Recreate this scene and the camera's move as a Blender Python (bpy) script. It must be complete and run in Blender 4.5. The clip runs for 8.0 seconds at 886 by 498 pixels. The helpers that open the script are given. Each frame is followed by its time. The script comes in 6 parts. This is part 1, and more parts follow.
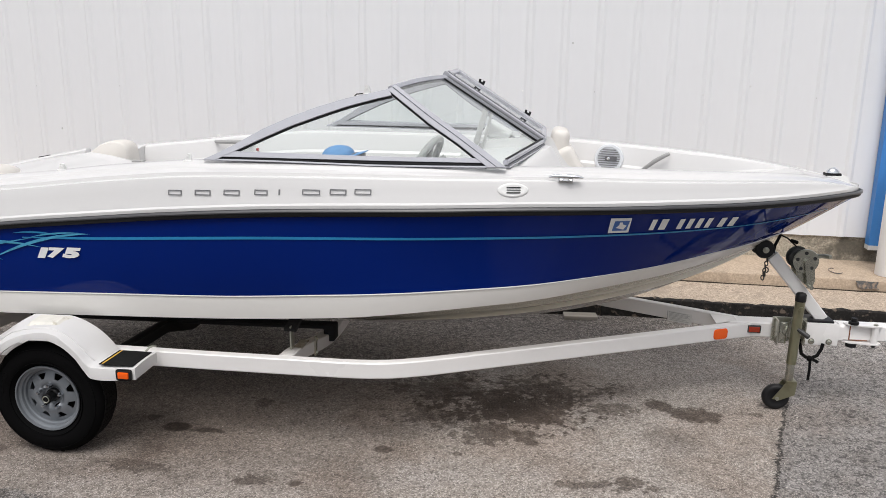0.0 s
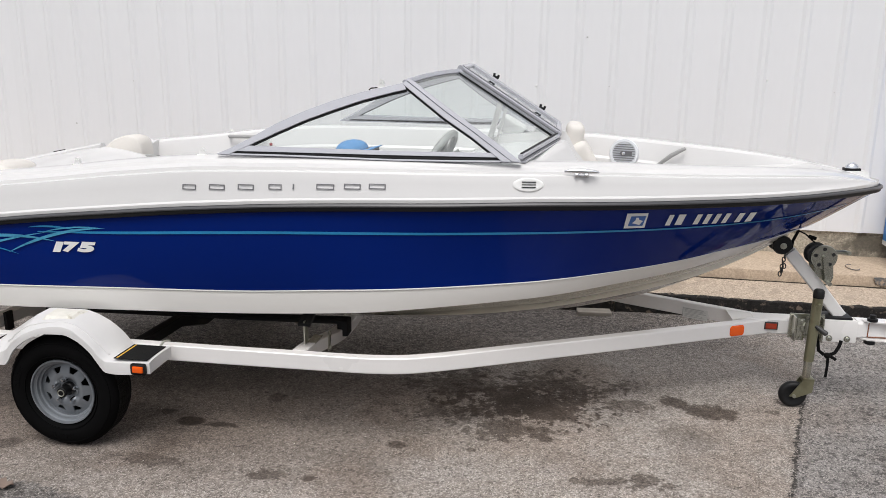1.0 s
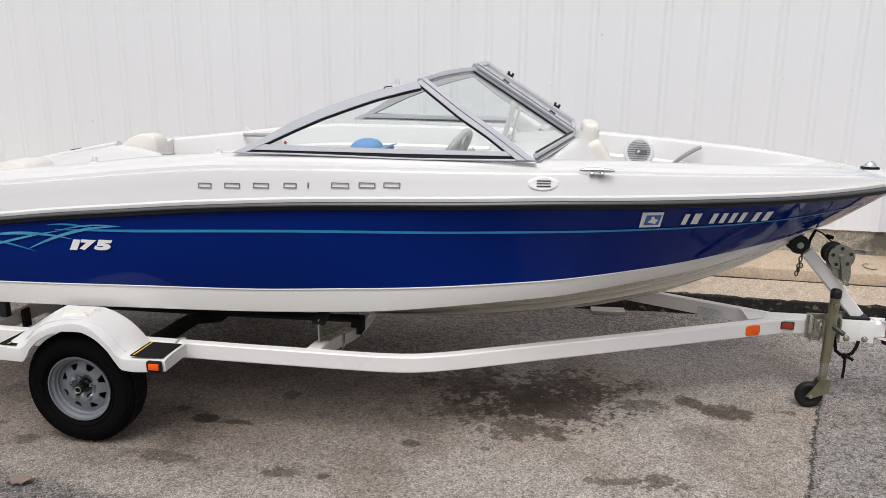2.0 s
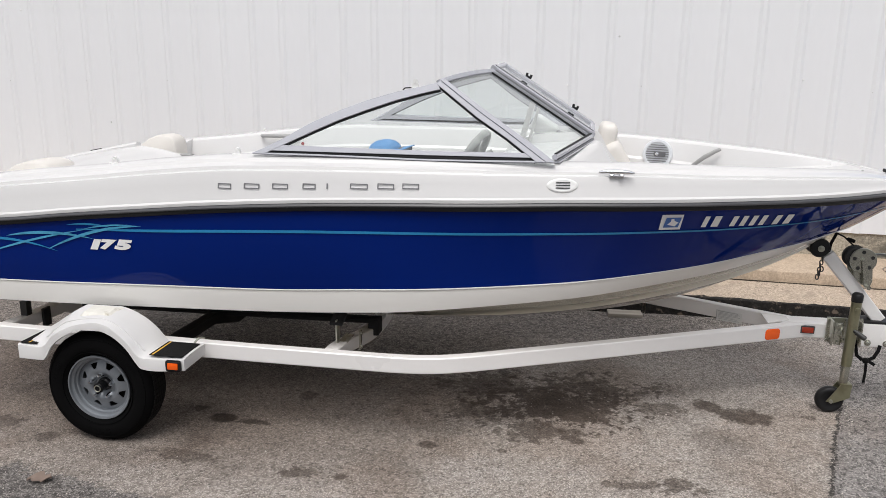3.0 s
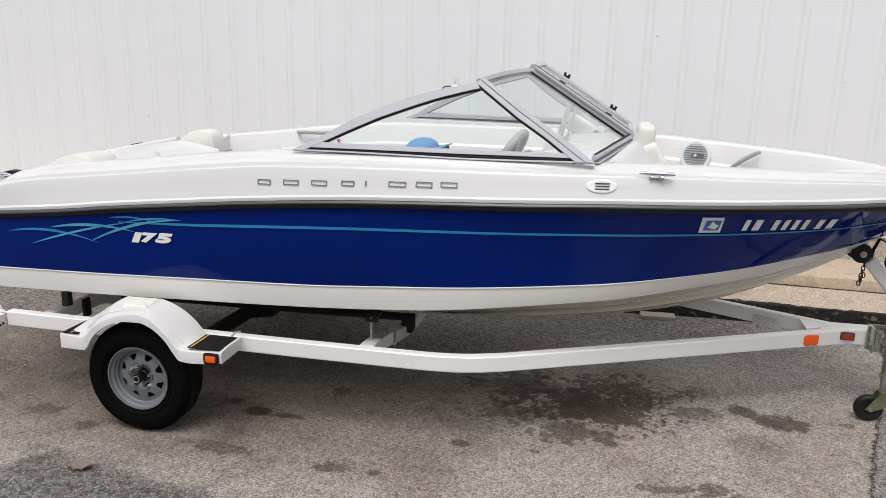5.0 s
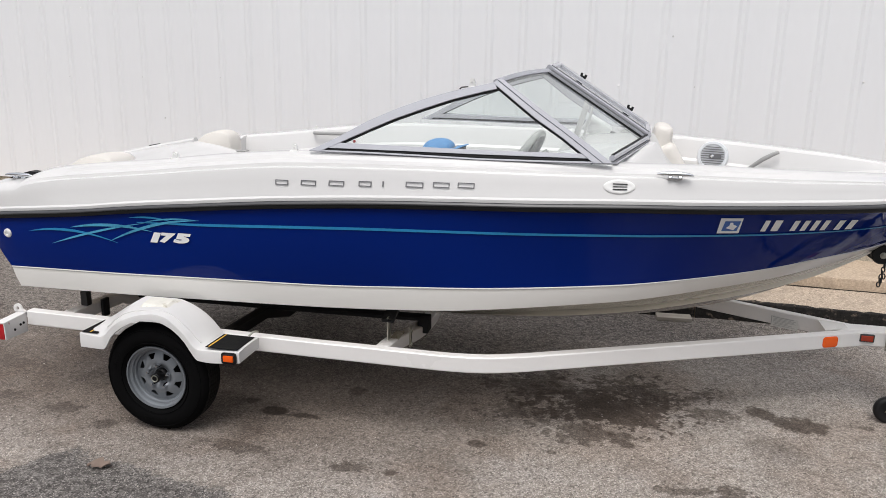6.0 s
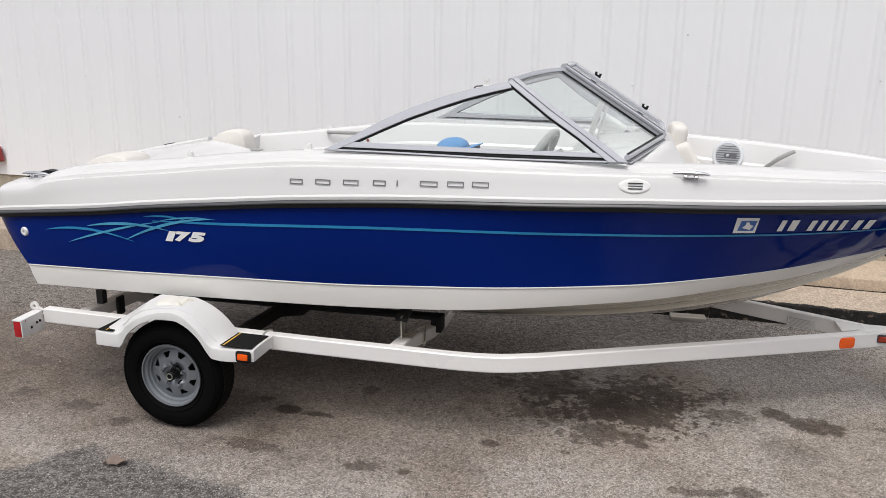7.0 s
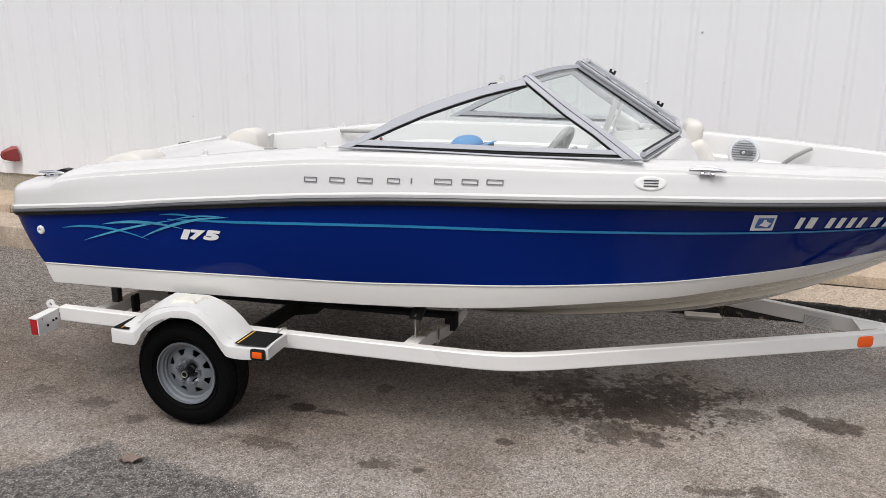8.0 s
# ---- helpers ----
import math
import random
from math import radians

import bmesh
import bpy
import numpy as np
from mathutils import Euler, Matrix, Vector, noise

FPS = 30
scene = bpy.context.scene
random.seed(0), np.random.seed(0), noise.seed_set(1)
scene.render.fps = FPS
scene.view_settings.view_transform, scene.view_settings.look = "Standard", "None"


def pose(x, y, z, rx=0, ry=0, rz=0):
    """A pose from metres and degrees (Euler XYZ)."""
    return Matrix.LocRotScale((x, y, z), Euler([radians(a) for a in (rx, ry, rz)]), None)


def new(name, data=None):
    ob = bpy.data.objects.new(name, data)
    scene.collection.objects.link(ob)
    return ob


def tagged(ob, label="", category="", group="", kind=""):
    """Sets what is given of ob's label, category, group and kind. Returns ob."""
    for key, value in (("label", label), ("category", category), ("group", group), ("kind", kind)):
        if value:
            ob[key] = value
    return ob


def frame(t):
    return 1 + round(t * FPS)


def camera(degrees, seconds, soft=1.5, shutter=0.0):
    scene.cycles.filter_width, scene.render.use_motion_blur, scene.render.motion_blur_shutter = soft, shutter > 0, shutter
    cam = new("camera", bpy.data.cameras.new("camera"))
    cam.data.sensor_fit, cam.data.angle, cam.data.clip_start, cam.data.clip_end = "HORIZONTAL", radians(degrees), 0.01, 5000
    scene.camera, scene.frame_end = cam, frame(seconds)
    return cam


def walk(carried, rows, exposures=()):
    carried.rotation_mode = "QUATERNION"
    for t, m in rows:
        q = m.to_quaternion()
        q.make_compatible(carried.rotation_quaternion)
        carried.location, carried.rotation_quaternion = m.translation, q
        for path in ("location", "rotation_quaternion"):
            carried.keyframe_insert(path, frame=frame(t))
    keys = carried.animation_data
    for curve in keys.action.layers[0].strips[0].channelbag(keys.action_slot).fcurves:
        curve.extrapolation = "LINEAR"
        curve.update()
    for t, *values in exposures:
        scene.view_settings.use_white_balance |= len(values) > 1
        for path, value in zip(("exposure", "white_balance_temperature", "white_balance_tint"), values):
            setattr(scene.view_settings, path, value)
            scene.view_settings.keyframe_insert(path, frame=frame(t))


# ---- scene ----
cam = camera(60.0, 8.0, soft=0.8)
PATH = [
    (0, pose(0.9493, -4.2570, 1.9223, 76.603, -0.691, 7.368)),
    (0.5, pose(0.9475, -4.2502, 1.9174, 76.460, -0.717, 7.912)),
    (1, pose(0.9336, -4.2412, 1.9154, 76.264, -0.622, 8.224)),
    (1.5, pose(0.9282, -4.2392, 1.9193, 76.059, -0.524, 8.634)),
    (3, pose(0.9003, -4.2406, 1.9167, 76.207, -0.577, 10.166)),
    (3.5, pose(0.8849, -4.2438, 1.9155, 76.227, -0.550, 10.610)),
    (4, pose(0.8767, -4.2420, 1.9187, 76.102, -0.712, 11.150)),
    (4.5, pose(0.8649, -4.2453, 1.9226, 76.001, -0.986, 11.756)),
    (6, pose(0.8351, -4.2586, 1.9182, 76.076, -0.945, 13.232)),
    (6.5, pose(0.8268, -4.2574, 1.9180, 76.050, -0.869, 13.647)),
    (7, pose(0.8233, -4.2581, 1.9180, 75.995, -0.859, 14.096)),
    (7.5, pose(0.8121, -4.2570, 1.9160, 75.904, -0.710, 14.460)),
    (8, pose(0.8096, -4.2540, 1.9088, 75.941, -0.614, 14.926)),
]
walk(cam, PATH)
scene.view_settings.exposure = 0.04

# ---- sky and light: bright, thinly overcast ----
world = bpy.data.worlds.new("world")
scene.world = world
world.use_nodes = True
wn, wl = world.node_tree.nodes, world.node_tree.links
wn.clear()
sky = wn.new("ShaderNodeTexSky")
sky.sky_type = "NISHITA"
sky.sun_disc = False
SUN_UP, SUN_ROUND = radians(63), radians(184)
sky.sun_elevation, sky.sun_rotation = SUN_UP, SUN_ROUND
sky.air_density, sky.dust_density, sky.ozone_density = 1.0, 4.0, 1.0
veil = wn.new("ShaderNodeHueSaturation")
veil.inputs["Saturation"].default_value = 0.30
back = wn.new("ShaderNodeBackground")
back.inputs["Strength"].default_value = 0.138
out = wn.new("ShaderNodeOutputWorld")
wl.new(sky.outputs[0], veil.inputs["Color"])
wl.new(veil.outputs[0], back.inputs["Color"])
wl.new(back.outputs[0], out.inputs["Surface"])

sun_data = bpy.data.lights.new("sun", "SUN")
sun_data.energy, sun_data.angle, sun_data.color = 1.7, radians(34), (1.0, 0.98, 0.955)
sun = new("sun", sun_data)
# sky's sun_rotation runs clockwise from +y
sd = Vector((math.sin(SUN_ROUND) * math.cos(SUN_UP), math.cos(SUN_ROUND) * math.cos(SUN_UP), math.sin(SUN_UP)))
sun.matrix_world = Matrix.Translation(sd * 30) @ (-sd).to_track_quat("-Z", "Y").to_matrix().to_4x4()

# ---- materials ----
def nodes_of(m):
    return m.node_tree.nodes, m.node_tree.links


def tex_coord(n, l, scale):
    """World-sized object coordinates."""
    tc = n.new("ShaderNodeTexCoord")
    mp = n.new("ShaderNodeMapping")
    mp.inputs["Scale"].default_value = (scale, scale, scale) if isinstance(scale, (int, float)) else scale
    l.new(tc.outputs["Object"], mp.inputs["Vector"])
    return mp.outputs["Vector"]


def material(name, colour, rough=0.5, metal=0.0, coat=0.0, fine=60.0, broad=2.0, vary=0.06, dirt=None, dirt_at=0.62,
             bump=0.0, bump_scale=80.0, stretch=(1, 1, 1), rough_vary=0.08, spec=0.5, piece=0.0):
    """A painted, cast or moulded surface: broad and fine variation of tone, patches of dirt, slight relief."""
    m = bpy.data.materials.new(name)
    m.use_nodes = True
    n, l = nodes_of(m)
    p = n["Principled BSDF"]
    p.inputs["Roughness"].default_value = rough
    p.inputs["Metallic"].default_value = metal
    p.inputs["Coat Weight"].default_value = coat
    p.inputs["Coat Roughness"].default_value = 0.06
    p.inputs["Specular IOR Level"].default_value = spec
    v = tex_coord(n, l, stretch)
    a = n.new("ShaderNodeTexNoise")
    a.inputs["Scale"].default_value, a.inputs["Detail"].default_value = broad, 6.0
    b = n.new("ShaderNodeTexNoise")
    b.inputs["Scale"].default_value, b.inputs["Detail"].default_value = fine, 3.0
    l.new(v, a.inputs["Vector"])
    l.new(v, b.inputs["Vector"])
    ad = n.new("ShaderNodeMath")
    ad.operation = "MULTIPLY_ADD"
    ad.inputs[1].default_value = 0.4
    l.new(b.outputs["Fac"], ad.inputs[0])
    l.new(a.outputs["Fac"], ad.inputs[2])
    mr = n.new("ShaderNodeMapRange")
    mr.inputs["From Min"].default_value, mr.inputs["From Max"].default_value = 0.35, 1.05
    mr.inputs["To Min"].default_value, mr.inputs["To Max"].default_value = 1 - vary, 1 + vary
    l.new(ad.outputs[0], mr.inputs["Value"])
    tone = mr.outputs["Result"]
    if piece:
        oi = n.new("ShaderNodeObjectInfo")
        pr = n.new("ShaderNodeMapRange")
        pr.inputs["To Min"].default_value, pr.inputs["To Max"].default_value = 1 - piece, 1 + piece
        l.new(oi.outputs["Random"], pr.inputs["Value"])
        mu = n.new("ShaderNodeMath")
        mu.operation = "MULTIPLY"
        l.new(tone, mu.inputs[0])
        l.new(pr.outputs["Result"], mu.inputs[1])
        tone = mu.outputs[0]
    mx = n.new("ShaderNodeMix")
    mx.data_type, mx.blend_type = "RGBA", "MULTIPLY"
    mx.inputs["Factor"].default_value = 1.0
    mx.inputs["A"].default_value = (*colour, 1)
    l.new(tone, mx.inputs["B"])
    col = mx.outputs["Result"]
    if dirt:
        d = n.new("ShaderNodeTexNoise")
        d.inputs["Scale"].default_value, d.inputs["Detail"].default_value, d.inputs["Roughness"].default_value = broad * 1.7, 9.0, 0.65
        l.new(v, d.inputs["Vector"])
        dm = n.new("ShaderNodeMapRange")
        dm.inputs["From Min"].default_value, dm.inputs["From Max"].default_value = dirt_at, dirt_at + 0.18
        l.new(d.outputs["Fac"], dm.inputs["Value"])
        dx = n.new("ShaderNodeMix")
        dx.data_type = "RGBA"
        dx.inputs["B"].default_value = (*dirt, 1)
        l.new(dm.outputs["Result"], dx.inputs["Factor"])
        l.new(col, dx.inputs["A"])
        col = dx.outputs["Result"]
    l.new(col, p.inputs["Base Color"])
    rr = n.new("ShaderNodeMapRange")
    rr.inputs["To Min"].default_value, rr.inputs["To Max"].default_value = max(0.02, rough - rough_vary), min(1, rough + rough_vary)
    l.new(a.outputs["Fac"], rr.inputs["Value"])
    l.new(rr.outputs["Result"], p.inputs["Roughness"])
    if bump:
        bn = n.new("ShaderNodeTexNoise")
        bn.inputs["Scale"].default_value, bn.inputs["Detail"].default_value = bump_scale, 4.0
        l.new(v, bn.inputs["Vector"])
        bp = n.new("ShaderNodeBump")
        bp.inputs["Strength"].default_value, bp.inputs["Distance"].default_value = bump, 0.004
        l.new(bn.outputs["Fac"], bp.inputs["Height"])
        l.new(bp.outputs["Normal"], p.inputs["Normal"])
    return m


M = {}
M["siding"] = material("white siding paint", (0.825, 0.83, 0.85), 0.42, fine=25, broad=0.7, vary=0.025, dirt=(0.66, 0.65, 0.63), dirt_at=0.66, bump=0.05, bump_scale=9, stretch=(1, 1, 0.25), piece=0.012)
M["screw_head"] = material("weathered screw head", (0.74, 0.74, 0.74), 0.5, metal=0.2, vary=0.1, piece=0.25)
M["gel_white"] = material("white gelcoat", (0.665, 0.657, 0.655), 0.2, coat=0.3, broad=1.2, vary=0.02, rough_vary=0.05, bump=0.01, bump_scale=5)
M["gel_band"] = material("off-white hull gelcoat", (0.775, 0.76, 0.73), 0.25, coat=0.4, broad=1.5, vary=0.03, dirt=(0.6, 0.56, 0.49), dirt_at=0.68, stretch=(0.4, 1, 1))
M["gel_bottom"] = material("beige hull gelcoat", (0.82, 0.775, 0.69), 0.14, coat=0.6, rough_vary=0.04, broad=1.5, vary=0.05, dirt=(0.60, 0.53, 0.43), dirt_at=0.64, stretch=(0.4, 1, 1))
M["gel_blue"] = material("deep blue gelcoat", (0.0003, 0.0140, 0.150), 0.03, coat=0.0, spec=0.14, broad=1.0, vary=0.05, rough_vary=0.02, bump=0.006, bump_scale=3)
M["rub_black"] = material("black rubber", (0.012, 0.012, 0.013), 0.5, vary=0.1, bump=0.03, spec=0.25)
M["rub_strake"] = material("dark grey vinyl", (0.065, 0.065, 0.07), 0.35, vary=0.1)
M["teal"] = material("teal vinyl film", (0.02, 0.23, 0.48), 0.3, broad=3, vary=0.2)
M["teal_pale"] = material("pale turquoise vinyl film", (0.075, 0.36, 0.58), 0.3, broad=5, vary=0.45)
M["letter"] = material("white vinyl letters", (0.84, 0.84, 0.84), 0.4, vary=0.05)
M["grey_letter"] = material("grey chromed letters", (0.16, 0.16, 0.17), 0.35, metal=0.4, vary=0.1)
M["alu"] = material("satin anodised aluminium", (0.50, 0.505, 0.545), 0.24, metal=0.3, vary=0.05, stretch=(1, 1, 6))
# darker aluminium: the shade of the frame seams is put into this colour
M["groove"] = material("shadowed aluminium seam", (0.20, 0.20, 0.215), 0.5, metal=0.3, vary=0.1)
M["gasket"] = material("black gasket", (0.010, 0.010, 0.011), 0.55, vary=0.1, spec=0.2)
M["chrome"] = material("chrome", (0.82, 0.83, 0.85), 0.08, metal=1.0, vary=0.03, rough_vary=0.03)
M["zinc"] = material("zinc plated steel", (0.48, 0.48, 0.42), 0.28, metal=0.92, vary=0.15, dirt=(0.25, 0.2, 0.15), dirt_at=0.6)
M["olive_zinc"] = material("yellowed zinc plated steel", (0.30, 0.295, 0.20), 0.3, metal=0.8, vary=0.15, dirt=(0.16, 0.14, 0.08), dirt_at=0.58)
M["trailer"] = material("white trailer paint", (0.79, 0.775, 0.765), 0.3, coat=0.2, broad=2.5, vary=0.03, dirt=(0.52, 0.46, 0.38), dirt_at=0.69, bump=0.02, bump_scale=30)
M["fender_pad"] = material("scuffed pale plastic", (0.72, 0.70, 0.64), 0.7, broad=14, vary=0.12, dirt=(0.42, 0.38, 0.29), dirt_at=0.56, bump=0.2, bump_scale=120)
M["fender"] = material("white fender plastic", (0.67, 0.66, 0.655), 0.34, broad=5, vary=0.03, dirt=(0.6, 0.53, 0.42), dirt_at=0.66)
M["tread"] = material("black grip mat", (0.011, 0.011, 0.011), 0.9, vary=0.25, bump=0.5, bump_scale=400, spec=0.12)
M["yellow"] = material("yellow tape", (0.62, 0.36, 0.05), 0.6, vary=0.15)
M["tyre"] = material("tyre rubber", (0.0042, 0.0042, 0.0045), 0.75, vary=0.15, spec=0.04, dirt=(0.013, 0.012, 0.011), dirt_at=0.68, bump=0.08, bump_scale=120)
M["tyre_tread"] = material("lighter tread rubber", (0.0075, 0.0072, 0.007), 0.65, vary=0.3, spec=0.12, fine=60)
M["rim"] = material("galvanised wheel paint", (0.19, 0.205, 0.225), 0.4, metal=0.35, vary=0.08, bump=0.03)
M["hub"] = material("greasy dark hub", (0.006, 0.006, 0.0065), 0.35, spec=0.18, vary=0.2)
M["carpet"] = material("black bunk carpet", (0.012, 0.012, 0.013), 0.95, vary=0.3, bump=0.6, bump_scale=300)
M["wood_grey"] = material("weathered grey wood", (0.36, 0.325, 0.28), 0.85, fine=30, broad=4, vary=0.25, bump=0.4, bump_scale=60, stretch=(1, 12, 12))
M["steel_dark"] = material("dark steel", (0.05, 0.05, 0.05), 0.5, metal=0.5, vary=0.2, dirt=(0.1, 0.06, 0.04), dirt_at=0.6)
M["axle_black"] = material("black axle paint", (0.010, 0.010, 0.010), 0.6, vary=0.2, spec=0.2, dirt=(0.03, 0.024, 0.02), dirt_at=0.62)
M["strap"] = material("black webbing", (0.007, 0.007, 0.007), 0.9, vary=0.2, spec=0.1)
M["vinyl"] = material("cream seat vinyl", (0.68, 0.65, 0.612), 0.48, broad=4, vary=0.03, bump=0.08, bump_scale=220)
M["grey_plastic"] = material("mid grey plastic", (0.33, 0.33, 0.325), 0.5, vary=0.05)
M["white_plastic"] = material("white plastic", (0.78, 0.78, 0.77), 0.4, vary=0.03)
M["cap_blue"] = material("sky blue cloth", (0.11, 0.27, 0.52), 0.85, vary=0.12, bump=0.3, bump_scale=300)
M["cap_grey"] = material("grey cloth strap", (0.13, 0.13, 0.135), 0.85, vary=0.12)
M["slot_grey"] = material("grey slot", (0.17, 0.17, 0.18), 0.5, vary=0.05)
M["ring_grey"] = material("pale blue-grey plastic", (0.66, 0.68, 0.71), 0.35, vary=0.03)
M["dark_slot"] = material("dark slot", (0.02, 0.02, 0.02), 0.7)
M["blue_paint"] = material("blue painted steel", (0.05, 0.22, 0.56), 0.45, broad=3, vary=0.08, dirt=(0.2, 0.3, 0.45), dirt_at=0.68)
M["bollard"] = material("chalky white paint", (0.76, 0.74, 0.72), 0.6, broad=4, vary=0.05, dirt=(0.5, 0.44, 0.36), dirt_at=0.64)
M["red_rubber"] = material("faded red plastic", (0.25, 0.035, 0.035), 0.55, broad=8, vary=0.15)
M["rust"] = material("rusty seam", (0.22, 0.085, 0.040), 0.9, fine=90, vary=0.4)
M["leaf"] = material("dry leaf", (0.22, 0.165, 0.135), 0.8, vary=0.2)
M["strut_grey"] = material("pale brushed metal", (0.55, 0.55, 0.54), 0.4, metal=0.3, vary=0.05)
M["plate"] = material("printed plate", (0.68, 0.68, 0.66), 0.5, vary=0.08)
M["ink"] = material("print ink", (0.42, 0.42, 0.42), 0.6)
M["sticker_blue"] = material("blue print", (0.05, 0.14, 0.42), 0.45)
M["far_wall"] = material("brown sky-blocking wall", (0.10, 0.085, 0.075), 0.85, broad=0.6, fine=8, vary=0.2, dirt=(0.06, 0.05, 0.045), dirt_at=0.6)


def cast_concrete(name, base, stain, scale=95.0, chips=0.5, pits=0.7, stain_at=0.58, bump=0.5, grain=(0.72, 1.15), blotch=None, mould=None):
    """Old cast concrete: exposed pebbles, pits, broad stains; blotch: a colour in ragged patches; mould: centre and half sizes of one dark patch."""
    m = bpy.data.materials.new(name)
    m.use_nodes = True
    n, l = nodes_of(m)
    p = n["Principled BSDF"]
    p.inputs["Roughness"].default_value, p.inputs["Specular IOR Level"].default_value = 0.88, 0.3
    v = tex_coord(n, l, 1.0)

    def tex(kind, size, detail=4.0):
        t = n.new(kind)
        t.inputs["Scale"].default_value, t.inputs["Detail"].default_value = size, detail
        l.new(v, t.inputs["Vector"])
        return t

    def span(src, lo, hi, a=0.0, b=1.0):
        t = n.new("ShaderNodeMapRange")
        t.interpolation_type = "SMOOTHSTEP"
        for key, val in (("From Min", lo), ("From Max", hi), ("To Min", a), ("To Max", b)):
            t.inputs[key].default_value = val
        l.new(src, t.inputs["Value"])
        return t.outputs["Result"]

    def blend(fac, a, b):
        t = n.new("ShaderNodeMix")
        t.data_type = "RGBA"
        l.new(fac, t.inputs["Factor"])
        for key, val in (("A", a), ("B", b)):
            if isinstance(val, tuple):
                t.inputs[key].default_value = (*val, 1)
            else:
                l.new(val, t.inputs[key])
        return t.outputs["Result"]

    vo = n.new("ShaderNodeTexVoronoi")
    vo.inputs["Scale"].default_value = scale
    l.new(v, vo.inputs["Vector"])
    sep = n.new("ShaderNodeSeparateColor")
    l.new(vo.outputs["Color"], sep.inputs["Color"])
    grit, mid, broad = tex("ShaderNodeTexNoise", 60, 5).outputs["Fac"], tex("ShaderNodeTexNoise", 9, 7).outputs["Fac"], tex("ShaderNodeTexNoise", 2.2, 7).outputs["Fac"]
    shade = lambda k: tuple(c * k for c in base)
    col = blend(span(grit, 0.32, 0.68), shade(grain[0]), shade(grain[1]))
    col = blend(span(sep.outputs[0], 0.72, 0.95, 0.0, chips), col, shade(1.75))
    col = blend(span(sep.outputs[1], 0.25, 0.04, 0.0, pits), col, shade(0.30))
    col = blend(span(mid, 0.52, 0.72, 0.0, 0.5), col, shade(0.62))
    col = blend(span(broad, stain_at, stain_at + 0.14, 0.0, 0.75), col, stain)
    if blotch:
        col = blend(span(tex("ShaderNodeTexNoise", 22, 12).outputs["Fac"], 0.57, 0.68, 0.0, 0.6), col, blotch)
    if mould:
        where = n.new("ShaderNodeNewGeometry")
        shift = n.new("ShaderNodeVectorMath")
        shift.operation = "SUBTRACT"
        l.new(where.outputs["Position"], shift.inputs[0])
        shift.inputs[1].default_value = mould[0]
        scaled = n.new("ShaderNodeVectorMath")
        scaled.operation = "DIVIDE"
        l.new(shift.outputs[0], scaled.inputs[0])
        scaled.inputs[1].default_value = mould[1]
        far = n.new("ShaderNodeVectorMath")
        far.operation = "LENGTH"
        l.new(scaled.outputs[0], far.inputs[0])
        rag = n.new("ShaderNodeMath")
        rag.operation = "MULTIPLY_ADD"
        l.new(mid, rag.inputs[0])
        rag.inputs[1].default_value = -2.6
        l.new(far.outputs["Value"], rag.inputs[2])
        col = blend(span(rag.outputs[0], 0.05, -0.85, 0.0, 0.85), col, shade(0.22))
    l.new(col, p.inputs["Base Color"])
    bp = n.new("ShaderNodeBump")
    bp.inputs["Strength"].default_value, bp.inputs["Distance"].default_value = bump, 0.005
    ad = n.new("ShaderNodeMath")
    ad.operation = "ADD"
    l.new(grit, ad.inputs[0])
    l.new(sep.outputs[0], ad.inputs[1])
    l.new(ad.outputs[0], bp.inputs["Height"])
    l.new(bp.outputs["Normal"], p.inputs["Normal"])
    return m


M["concrete"] = cast_concrete("warm concrete", (0.46, 0.363, 0.272), (0.33, 0.26, 0.195), 130, 0.14, 0.18, grain=(0.84, 1.10))
M["concrete_low"] = cast_concrete("pebbled concrete", (0.43, 0.35, 0.275), (0.30, 0.245, 0.195), 115, 0.45, 0.5, grain=(0.80, 1.12))
M["footing"] = cast_concrete("stained footing concrete", (0.43, 0.385, 0.31), (0.22, 0.19, 0.15), 100, 0.25, 0.4, 0.62, mould=((3.62, 2.42, 0.46), (0.30, 0.5, 0.13)))
M["kerb_tar"] = cast_concrete("tar stained kerb", (0.013, 0.0115, 0.0105), (0.030, 0.026, 0.022), 60, 0.95, 0.6, 0.57, 0.9, blotch=(0.20, 0.155, 0.12))
M["joint_dirt"] = material("dark joint shade", (0.035, 0.028, 0.022), 0.95, fine=90, broad=12, vary=0.4, bump=0.5, bump_scale=150, spec=0.1)
M["old_paint"] = material("dark faded paint", (0.10, 0.105, 0.11), 0.8, fine=40, broad=20, vary=0.3, dirt=(0.40, 0.30, 0.22), dirt_at=0.46)


def lens_plastic(name, colour):
    m = material(name, colour, 0.25, coat=0.3, vary=0.08, fine=150)
    n, _ = nodes_of(m)
    n["Principled BSDF"].inputs["Transmission Weight"].default_value = 0.04
    return m


M["amber"] = lens_plastic("amber lens", (0.90, 0.115, 0.005))
M["red_lens"] = lens_plastic("red lens", (0.42, 0.010, 0.015))
M["red_dark"] = lens_plastic("dull red lens", (0.36, 0.035, 0.012))


def glass_material(name, tint, rough=0.0):
    m = bpy.data.materials.new(name)
    m.use_nodes = True
    n, l = nodes_of(m)
    p = n["Principled BSDF"]
    p.inputs["Base Color"].default_value = (*tint, 1)
    p.inputs["Transmission Weight"].default_value = 1.0
    p.inputs["Roughness"].default_value = rough
    p.inputs["IOR"].default_value = 1.45
    p.inputs["Specular IOR Level"].default_value = 0.2
    return m


M["glass"] = glass_material("windscreen glass", (0.93, 0.97, 0.96))


